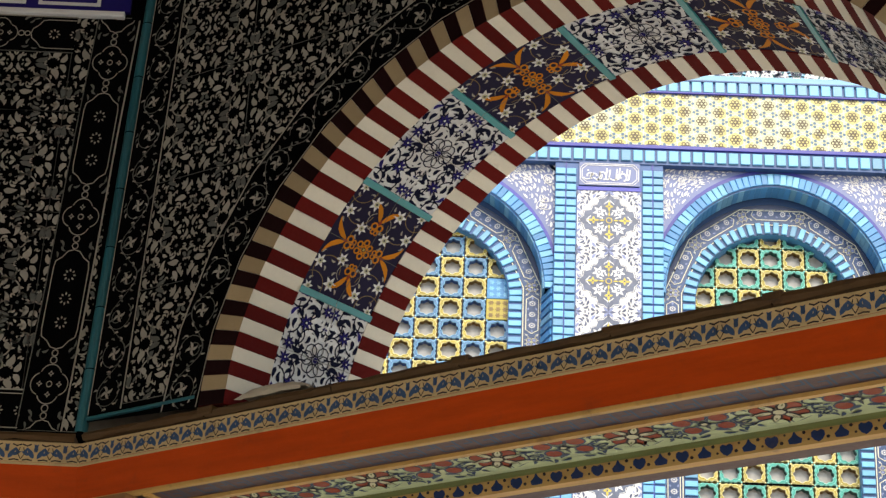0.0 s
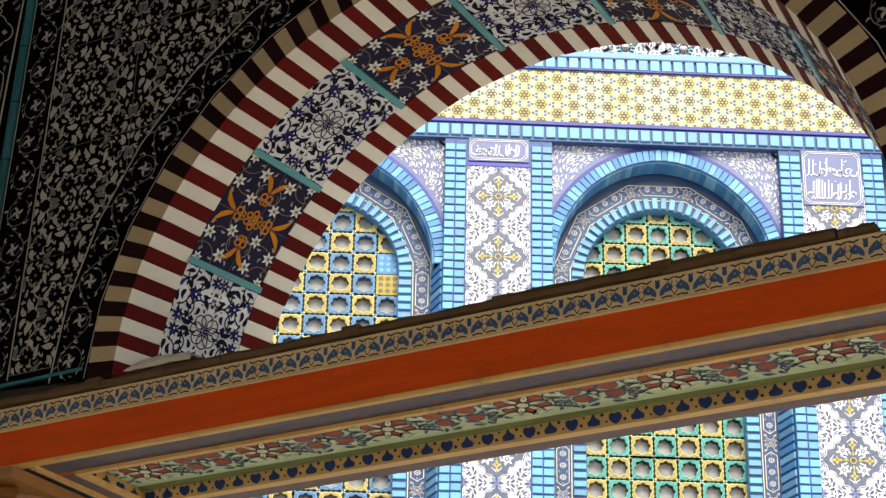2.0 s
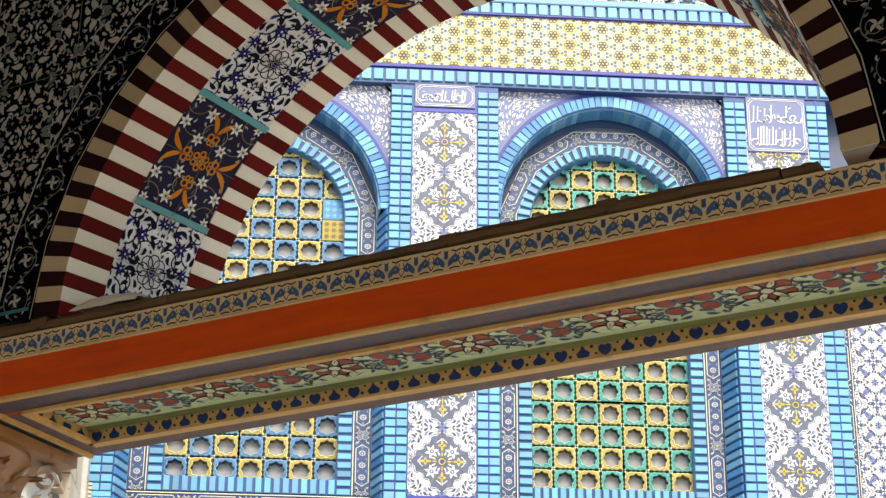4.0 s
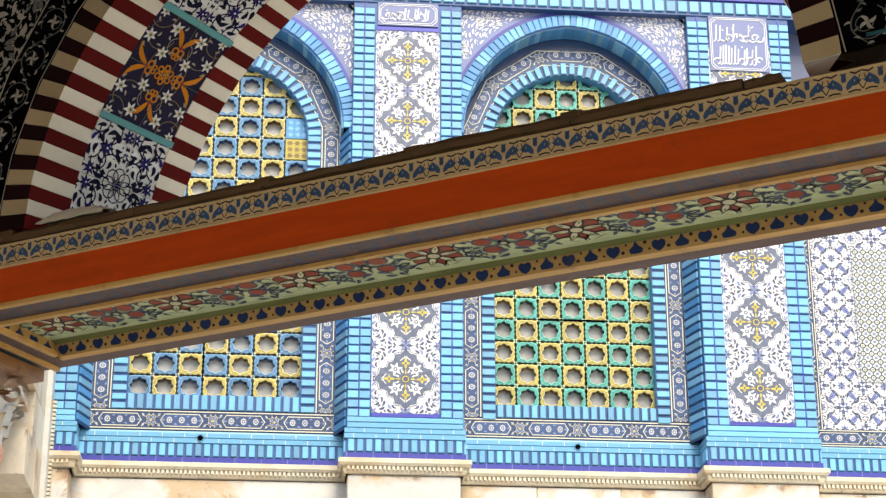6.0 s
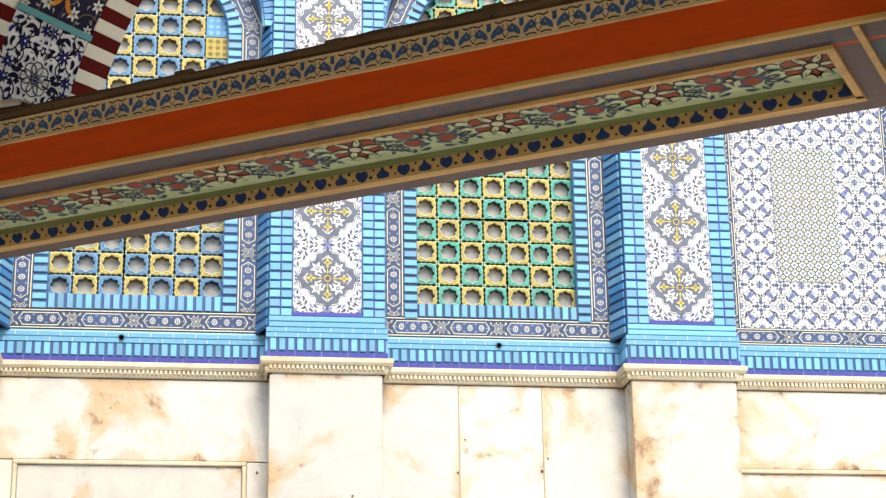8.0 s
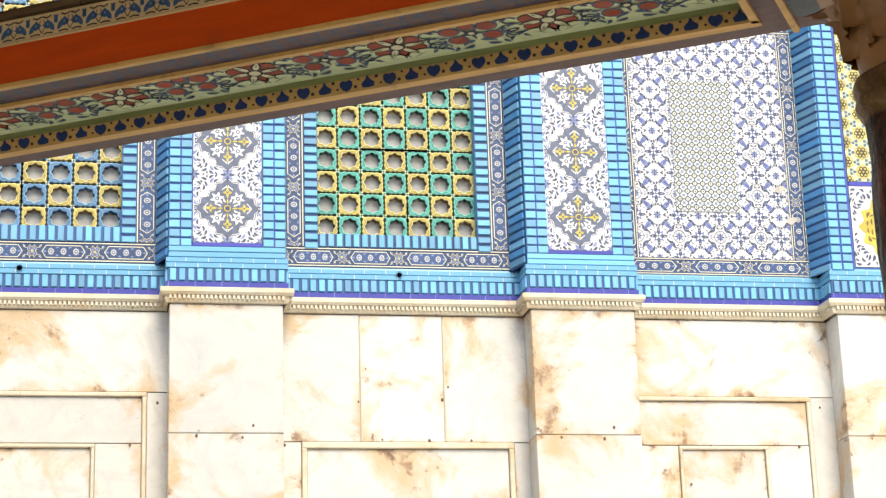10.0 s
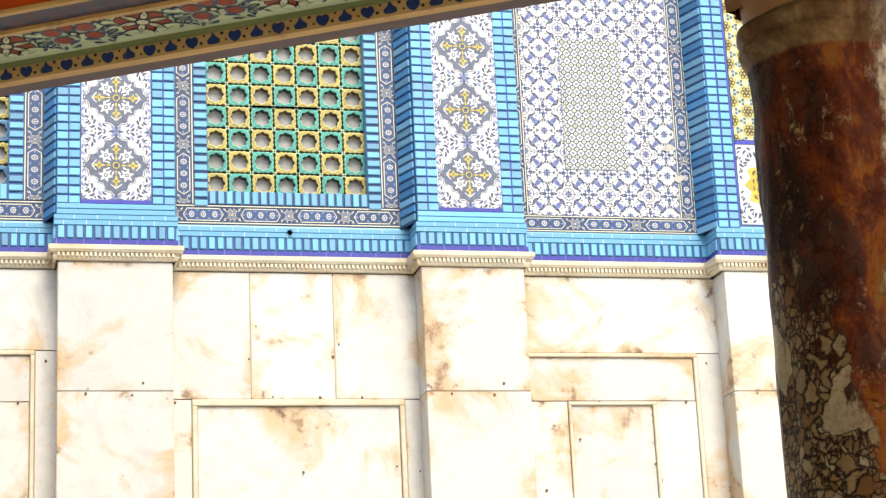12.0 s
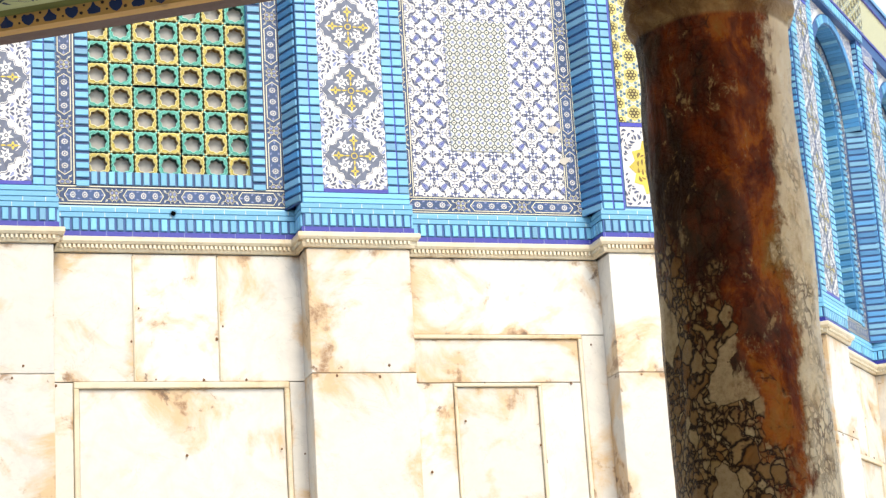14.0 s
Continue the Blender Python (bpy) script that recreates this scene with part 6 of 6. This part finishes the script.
def tie_beam(base, l, r, full=True):
    beam = root("tie_beam", base, "painted timber tie beam, orange red with leaf frieze and flowered soffit", "beam", "tie beams of the arcade")
    il, ir, n0, n1 = l + 0.42, r - 0.44, -0.055, 0.285
    s = Sheet()
    rec = 3.965
    s.box((l, N_NEAR, 3.928), (r, n0 - 0.0, 4.13), RED_PAINT)
    s.box((l, n1 + 0.02, 3.928), (r, N_FAR, 4.13), RED_PAINT)
    s.box((l, n0, rec + 0.012), (r, n1 + 0.02, 4.13), RED_PAINT)
    s.box((l, n0, 3.928), (il, n1 + 0.02, rec + 0.012), RED_PAINT)
    s.box((ir, n0, 3.928), (r, n1 + 0.02, rec + 0.012), RED_PAINT)
    part("timber", s, beam)
    s = Sheet()
    s.box((l, N_NEAR - 0.004, 3.918), (r, N_NEAR + 0.016, 3.934), GOLD_PAINT, 0.003)
    s.box((l, N_NEAR - 0.003, 4.062), (r, N_NEAR + 0.01, 4.072), TAN_PAINT, 0.002)
    s.box((l, N_NEAR - 0.003, 4.142), (r, N_NEAR + 0.01, 4.15), TAN_PAINT, 0.002)
    s.box((il - 0.012, n0 - 0.022, 3.914), (ir + 0.012, n0, 3.93), GOLD_PAINT, 0.0)
    s.box((il - 0.012, n1 + 0.012, 3.914), (ir + 0.012, n1 + 0.034, 3.93), GOLD_PAINT, 0.0)
    s.box((il - 0.012, n1 + 0.04, 3.918), (ir + 0.012, n1 + 0.066, 3.93), GOLD_PAINT, 0.0)
    for x in (il, ir):
        s.box((x - 0.012, n0, 3.914), (x + 0.012, n1 + 0.03, 3.93), GOLD_PAINT, 0.0)
    for x in (il - 0.1, ir + 0.1):
        s.box((x - 0.01, N_NEAR + 0.016, 3.914), (x + 0.01, N_FAR, 3.93), GOLD_PAINT, 0.0)
    part("gilt_moulding", s, beam, "ochre painted mouldings")
    s = Sheet()
    under = lambda x, y, h: (x, y, 3.927 - h * 0.5)
    s.draw(rect(l, N_NEAR + 0.016, r, n0 - 0.022, SLATE_PAINT, 0) + rect(l, n1 + 0.066, r, N_FAR, SLATE_PAINT, 0) + rect(il - 0.09, n0, il - 0.012, n1 + 0.066, SLATE_PAINT, 0) + rect(ir + 0.012, n0, ir + 0.09, n1 + 0.066, SLATE_PAINT, 0) + rect(l, n0, il - 0.11, n1 + 0.066, GREY_PAINT, 0) + rect(ir + 0.11, n0, r, n1 + 0.066, GREY_PAINT, 0), under)
    if full:
        x = il - 0.05
        a, b = N_NEAR + 0.035, n0 - 0.042
        while x < ir:
            m = (a + b) / 2
            s.draw(stroke([(x, a), (x, b), (x + 0.055, b), (x + 0.055, m), (x + 0.028, m)], 0.0085, LEAF_PAINT, 1) + stroke([(x + 0.07, b), (x + 0.07, a), (x + 0.125, a), (x + 0.125, m), (x + 0.098, m)], 0.0085, LEAF_PAINT, 1), under)
            x += 0.14
    part("meander_band", s, beam, "grey violet band with a key pattern")
    s = Sheet()
    s.draw(rect(l, 4.072, r, 4.142, TAN_PAINT, 0), lambda x, y, h: (x, N_NEAR - 0.003 - h, y))
    if full:
        n = round((r - l) / 0.105)
        for k in range(n):
            s.draw(LEAVES, lambda x, y, h: (l + (k + 0.5) * (r - l) / n + x, N_NEAR - 0.0035 - h, 4.107 + y))
    part("leaf_frieze", s, beam, "tan frieze with slate blue leaves")
    # sunk panel
    s = Sheet()
    s.draw(rect(il, n0, ir, n1 - 0.012, GREEN_PAINT, 0), lambda x, y, h: (x, y, rec - h))
    # sloping far edge in olive: the shading of the green put into its paint
    s.grid([[(il, n1 - 0.03, rec), (ir, n1 - 0.03, rec)], [(il, n1 - 0.012, rec - 0.006), (ir, n1 - 0.012, rec - 0.006)], [(il, n1 - 0.008, rec - 0.012), (ir, n1 - 0.008, rec - 0.012)]], MOSS_PAINT)
    hb = lambda x, y, h: (x, n1 - 0.004 + 0.014 * (0.5 - y / 0.06) - h, 3.9375 + y * 0.85)
    s.draw(rect(il, -0.03, ir, 0.03, STRAW_GOLD, 0), hb)
    for x0, sg in ((il, 1), (ir, -1)):
        s.draw(rect(n0, 3.914, n1, rec, STRAW_GOLD, 0), lambda x, y, h: (x0 + sg * (0.004 + h), x, y))
    if full:
        n = round((ir - il) / 0.077)
        for k in range(n):
            x0 = il + (k + 0.5) * (ir - il) / n
            s.draw([(p, m, j) for p, m, j in heart(k % 2)] + disc(0.032, 0.014 if k % 2 else -0.012, 0.007, DARK_PAINT, 1, 5) + disc(-0.032, 0.014 if k % 2 else -0.012, 0.005, DARK_PAINT, 1, 5), lambda x, y, h: hb(x0 + x, y, h))
        for k in range(4):
            for x0, sg in ((il, 1), (ir, -1)):
                s.draw(heart(k % 2), lambda x, y, h: (x0 + sg * (0.006 + h), n0 + 0.05 + k * 0.08 + x, 3.9385 + y * 0.8))
        for k in range(13):
            x0 = (l + r) / 2 + 1.505 + (k - 12) * 0.2486
            s.draw(ROSE if k % 2 == 0 else RED, lambda x, y, h: (x0 + x * 1.12, 0.118 + y * 1.08, rec - 0.001 - h * 0.6))
    part("sunk_panel", s, beam, "pale green sunk panel with red flowers and blue hearts")
    return beam


STRAW_GOLD = paint("straw_gold_paint", (0.5, 0.31, 0.1), 0.55, 0.3)


def ledge_boards(base, l, r, seed):
    q = random.Random(seed)
    x = l
    while x < r - 0.02:
        w = min(q.uniform(0.45, 0.62), r - x)
        t, d = q.uniform(0.024, 0.034), q.uniform(0.0, 0.01)
        s = Sheet()
        rows = []
        n = 8
        for y, z in ((N_NEAR - 0.012 - d, 4.152), (N_NEAR - 0.018 - d, 4.152 + t * 0.5), (N_NEAR - 0.008 - d, 4.152 + t), (N_FAR + 0.01, 4.152 + t)):
            rows.append([(x + 0.003 + (w - 0.006) * i / n, y + q.uniform(-0.003, 0.003), z + q.uniform(-0.003, 0.003)) for i in range(n + 1)])
        s.grid(rows, OLD_WOOD)
        for j in (0, n):
            s.poly([rw[j] for rw in rows] + [(rows[0][j][0], N_FAR, 4.152)], OLD_WOOD)
        s.poly([rows[0][0], rows[0][n], (x + w - 0.003, N_FAR, 4.152), (x + 0.003, N_FAR, 4.152)], OLD_WOOD)
        tagged(placed(new("ledge_board", s.mesh("ledge_board")), base), "dark weathered board lying on the tie beam", "board", "ledge boards on the beam")
        if q.random() < 0.7 and x + w < r - 0.3:
            s = Sheet()
            s.box((x + w - 0.03, N_NEAR - 0.026, 4.158), (x + w + 0.035, N_NEAR + 0.03, 4.152 + t + 0.007), OLD_WOOD, 0.006)
            tagged(placed(new("board_end", s.mesh("board_end")), base), "short dark timber block at a board joint", "block", "timber blocks on the beam")
        x += w


# ---- columns ----
def lathe(s, prof, mat, n=40, wob=0.0, seed=0.0):
    rows = []
    for r, z in prof:
        row = []
        for i in range(n):
            a = math.tau * i / n
            q = r + wob * noise.noise(Vector((3 * math.cos(a) + seed, 3 * math.sin(a), z * 3))) + wob * 0.6 * noise.noise(Vector((9 * math.cos(a), 9 * math.sin(a) + seed, z * 8)))
            row.append((q * math.cos(a), q * math.sin(a), z))
        rows.append(row)
    s.grid(rows, mat, True)


def leaf_3d(s, a, r0, z0, h, w, curl, mat):
    """A carved acanthus leaf that leans out from the bell and curls over at its tip."""
    rows = []
    m = 10
    for i in range(m + 1):
        f = i / m
        ww = w * (0.55 + 0.45 * math.sin(math.pi * min(1, f * 1.15))) * (1 - 0.75 * f**4) * (1 + 0.22 * math.cos(f * 26))
        out = r0 + 0.012 + curl * f**3
        z = z0 + h * f - curl * 0.55 * max(0, f - 0.75) * 4
        row = []
        for j in range(-3, 4):
            g = j / 3
            rr = out - 0.018 * g * g + (0.012 if j == 0 else 0) + 0.006 * math.cos(g * 9)
            b = a + g * ww / 2 / r0
            row.append((rr * math.cos(b), rr * math.sin(b), z - 0.012 * abs(g)))
        rows.append(row)
    s.grid(rows, mat)


def column(base, x, y, seed, carve, full=True, stone=None):
    col = root("column", base @ Matrix.Translation((x, y, 0)), "worn reddish breccia column with a carved capital", "column", "columns of the canopy")
    s = Sheet()
    zs = [0.3 + i * 0.06 for i in range(53)]
    prof = [(0.206 + 0.004 * math.sin(z), z) for z in zs if z < 3.40]
    prof += [(0.208, 3.425), (0.222, 3.44), (0.229, 3.455), (0.227, 3.47), (0.222, 3.478), (0.23, 3.492), (0.232, 3.51), (0.226, 3.526), (0.205, 3.54)]
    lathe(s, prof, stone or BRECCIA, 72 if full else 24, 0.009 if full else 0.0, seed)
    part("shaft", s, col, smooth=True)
    s = Sheet()
    lathe(s, [(0.36, 0.0), (0.36, 0.12), (0.3, 0.16), (0.28, 0.2), (0.3, 0.24), (0.27, 0.29), (0.22, 0.31)], MARBLE, 32)
    part("base", s, col)
    s = Sheet()
    lathe(s, [(0.205, 3.5), (0.21, 3.56), (0.222, 3.66), (0.25, 3.78), (0.3, 3.86), (0.3, 3.875)], carve, 32)
    part("bell", s, col, smooth=True)
    if full:
        for k in range(8):
            s = Sheet()
            leaf_3d(s, k * math.pi / 4 + 0.2, 0.222, 3.60, 0.16, 0.16, 0.06, carve)
            part("acanthus_leaf", s, col, smooth=True)
        for k in range(8):
            s = Sheet()
            leaf_3d(s, k * math.pi / 4 + 0.2 + math.pi / 8, 0.24, 3.66, 0.2, 0.17, 0.1, carve)
            part("acanthus_leaf", s, col, smooth=True)
        for k in range(4):
            s = Sheet()
            a = k * math.pi / 2 + math.pi / 4
            rows = []
            for i in range(16):
                b, q = i * 0.55, 0.055 * (1 - i / 20)
                rows.append([((0.36 + q * math.cos(b)) * math.cos(a) - e * math.sin(a), (0.36 + q * math.cos(b)) * math.sin(a) + e * math.cos(a), 3.82 + q * math.sin(b)) for e in (-0.03, 0.0, 0.03)])
            s.grid(rows, carve)
            part("volute", s, col, smooth=True)
    s = Sheet()
    s.box((-0.33, -0.33, 3.872), (0.33, 0.33, 3.914), carve, 0.0)
    part("abacus", s, col)
    return col


def cartouche_unit():
    """Border on black, 0.6 long: a quatrefoil, then a long cartouche with three small wreaths."""
    out = rect(-0.085, -0.3, 0.085, 0.3, BLACK, 0) + rect(-0.085, -0.3, -0.081, 0.3, DIM, 1) + rect(0.079, -0.3, 0.085, 0.3, PALE, 1)
    lw = 0.0035
    for a in range(4):
        b = a * math.pi / 2
        out += ring(0.03 * math.cos(b), 0.03 * math.sin(b), 0.038, lw, PALE, 1, 9, b - 1.25, b + 1.25)
        out += rosette(0.036 * math.cos(b), 0.036 * math.sin(b), 0.011, 4, PALE, BLACK, 1)
    out += ring(0, 0, 0.01, lw, PALE, 1, 8)
    for sg in (-1, 1):
        out += ring(0, sg * 0.083, 0.012, lw, PALE, 1, 8) + ring(0, sg * 0.108, 0.011, lw, PALE, 1, 8)
        for sx in (-1, 1):
            out += stroke([(0.0, sg * 0.122), (sx * 0.022, sg * 0.128), (sx * 0.04, sg * 0.15), (sx * 0.062, sg * 0.165), (sx * 0.066, sg * 0.19), (sx * 0.066, sg * 0.3)], lw, PALE, 1)
            out += comma(sx * 0.06, sg * 0.09, sg * 1.2, 0.035, 0.01, sx * 1.5, DIM, 1) + comma(sx * 0.05, sg * 0.11, sg * 0.6, 0.03, 0.009, -sx * 1.5, DIM, 1) + comma(sx * 0.065, sg * 0.13, sg * 1.5, 0.028, 0.008, sx, DIM, 1)
    for y in (-0.3, -0.215, 0.215, 0.3):
        for a in range(8):
            out += petal(0.012 * math.cos(a * 0.785), y + 0.012 * math.sin(a * 0.785), a * 0.785, 0.012, 0.007, PALE, 1, 3)
    return [([(x, min(0.3, max(-0.3, y))) for x, y in p], m, k) for p, m, k in out]


def left_facet():
    """The neighbouring side of the arcade, tiled in black and white, with a teal corner strip."""
    wall = root("arcade_wall", F_LEFT, "black and white tiled wall beside the arch with a vine border", "wall", "", "structure")
    s = Sheet()
    s.box((-4.1, 0.0, Z_LEDGE - 0.02), (0.0, 0.64, Z_WALL), BLACK)
    part("masonry", s, wall)
    for i in range(8):
        for k in range(8):
            part("wall_tile", BLACK_TILES[i % 2 * 2 + k % 2], wall, at=Matrix.Translation((-0.02 - (i + 0.5) * TILE_W, -0.004, 4.19 + (k + 0.5) * TILE_W)))
    s = Sheet()
    unit = cartouche_unit()
    for k in range(3):
        s.draw(unit, lambda x, y, h: (-0.15 + x + LEAN * (0.17 + k * 0.685 + y * 1.142), -0.0105 - h, min(5.94, max(4.19, 4.37 + k * 0.685 + y * 1.142))))
    for k in range(4):
        s.draw(unit, lambda x, y, h: (-0.235 - (k + 0.5) * 0.6 + y, -0.0105 - h, 4.262 + x))
        s.draw(unit, lambda x, y, h: (-0.235 - (k + 0.5) * 0.6 + y, -0.0105 - h, 5.86 + x))
    part("edge_border", s, wall, "black border tiles with pale rosettes")
    s = Sheet()
    s.box((-4.1, -0.03, 5.945), (-0.05, 0.0, 5.97), SOFT_WHITE, 0.004)
    part("ledge_strip", s, wall, "white ledge strip")
    s = Sheet()
    s.box((-4.1, -0.02, 5.972), (-0.03, 0.0, 6.35), INDIGO)
    for k in range(12):
        x = -0.15 - k * 0.3
        s.draw(rect(x - 0.25, 5.99, x, 6.1, SOFT_WHITE, 0) + rect(x - 0.235, 6.005, x - 0.015, 6.085, CORAL_PAINT if k % 2 else INDIGO, 1), lambda p, q, h: (p, -0.024 - h, q))
    part("frieze_band", s, wall, "dark blue frieze with white cartouches")
    s = Sheet()
    n = 9
    for k in range(n):
        z0, z1 = 4.19 + k * 0.245, 4.19 + (k + 1) * 0.245 - 0.004
        s.grid([[(0.024 * math.cos(b) - 0.008 + LEAN * (z - 4.19) * math.cos(BEND), 0.012 + 0.034 * math.sin(b) - LEAN * (z - 4.19) * math.sin(BEND), z) for b in [math.pi + math.pi * i / 8 for i in range(9)]] for z in (z0, z1)], TEAL)
    part("corner_strip", s, wall, "teal glazed corner strip")


def canopy():
    arcade_wall()
    left_facet()
    tie_beam(F, U_L, U_R)
    tie_beam(F_LEFT @ Matrix.Translation((0, -N_NEAR, 0)), -4.08, 0.0)
    ledge_boards(F, U_L + 0.02, U_R - 0.75, 5)
    ledge_boards(F_LEFT @ Matrix.Translation((0, -N_NEAR, 0)), -2.0, -0.02, 9)
    column(F, 3.528, 0.0, 1.0, STONE_BROWN)
    column(F, -0.71, 0.08, 7.0, STONE_BROWN)
    porch_col = column(FRONT @ Matrix.Translation((0, 0, 1.7)), -1.47, -1.55, 4.0, MARBLE, True, PINK)
    tagged(porch_col, "pink marble porch column with a white acanthus capital", "column", "columns of the porch")
    s = Sheet()
    s.box((-0.4, -0.4, -1.7), (0.4, 0.4, 0.0), MARBLE, 0.03)
    part("pedestal", s, porch_col)
    # rubble at the foot of the arch
    s = Sheet()
    q = random.Random(2)
    rows = []
    for i in range(12):
        a = math.pi * i / 11
        rows.append([(0.04 + 0.28 * j / 10, N_NEAR - 0.012 + 0.16 * (1 - math.cos(a)) / 2, 4.19 + (0.05 + 0.02 * q.random()) * math.sin(a) * math.sin(math.pi * (0.08 + 0.84 * j / 10)) ** 0.6 + q.uniform(0, 0.006)) for j in range(11)])
    s.grid(rows, SANDSTONE)
    tagged(placed(new("mortar_lump", s.mesh("mortar_lump")), F), "rough mortar lump lying on the ledge boards", "mortar")
    # the remaining sides, out of view: upper walls, beams, columns, and the roof over them
    apothem = (U_R - U_L) / 2 / math.tan(BEND / 2)
    mid = F @ Matrix.Translation((U_MID, N_NEAR - apothem, 0))
    half = (U_R - U_L) / 2
    for k in range(1, 10):
        m = mid @ Matrix.Rotation(-BEND * k, 4, "Z") @ Matrix.Translation((0, apothem, 0))
        s = Sheet()
        s.box((-half, 0.0, 5.0), (half, 0.6, Z_WALL), DARK_TILE)
        s.box((-half, 0.0, 3.93), (half, 0.6, 4.2), RED_PAINT)
        s.box((-half, 0.0, 4.2), (-half + 0.7, 0.6, 5.0), DARK_TILE)
        s.box((half - 0.7, 0.0, 4.2), (half, 0.6, 5.0), DARK_TILE)
        tagged(placed(new(f"wall_arcade_{k}", s.mesh("wall_arcade")), m), "dark tiled upper wall of the canopy over a tie beam", "wall", kind="structure")
        if k < 9:
            column(m, half + 0.1, 0.25, 3.0 + k, STONE_BROWN, False)
    s = Sheet()
    R = half / math.sin(BEND / 2) + 1.0
    ringp = [(R * math.sin(BEND * (k + 0.5)), R * math.cos(BEND * (k + 0.5))) for k in range(11)]
    s.poly([(x, y, Z_WALL) for x, y in ringp][::-1], OLD_WOOD)
    s.poly([(x, y, Z_WALL + 0.25) for x, y in ringp], OLD_WOOD)
    for (a, b), (c, d) in zip(ringp, ringp[1:] + ringp[:1]):
        s.poly([(a, b, Z_WALL), (c, d, Z_WALL), (c, d, Z_WALL + 0.25), (a, b, Z_WALL + 0.25)], OLD_WOOD)
    tagged(placed(new("ceiling", s.mesh("ceiling")), mid), "dark timber ceiling of the canopy", "ceiling", kind="structure")


canopy()
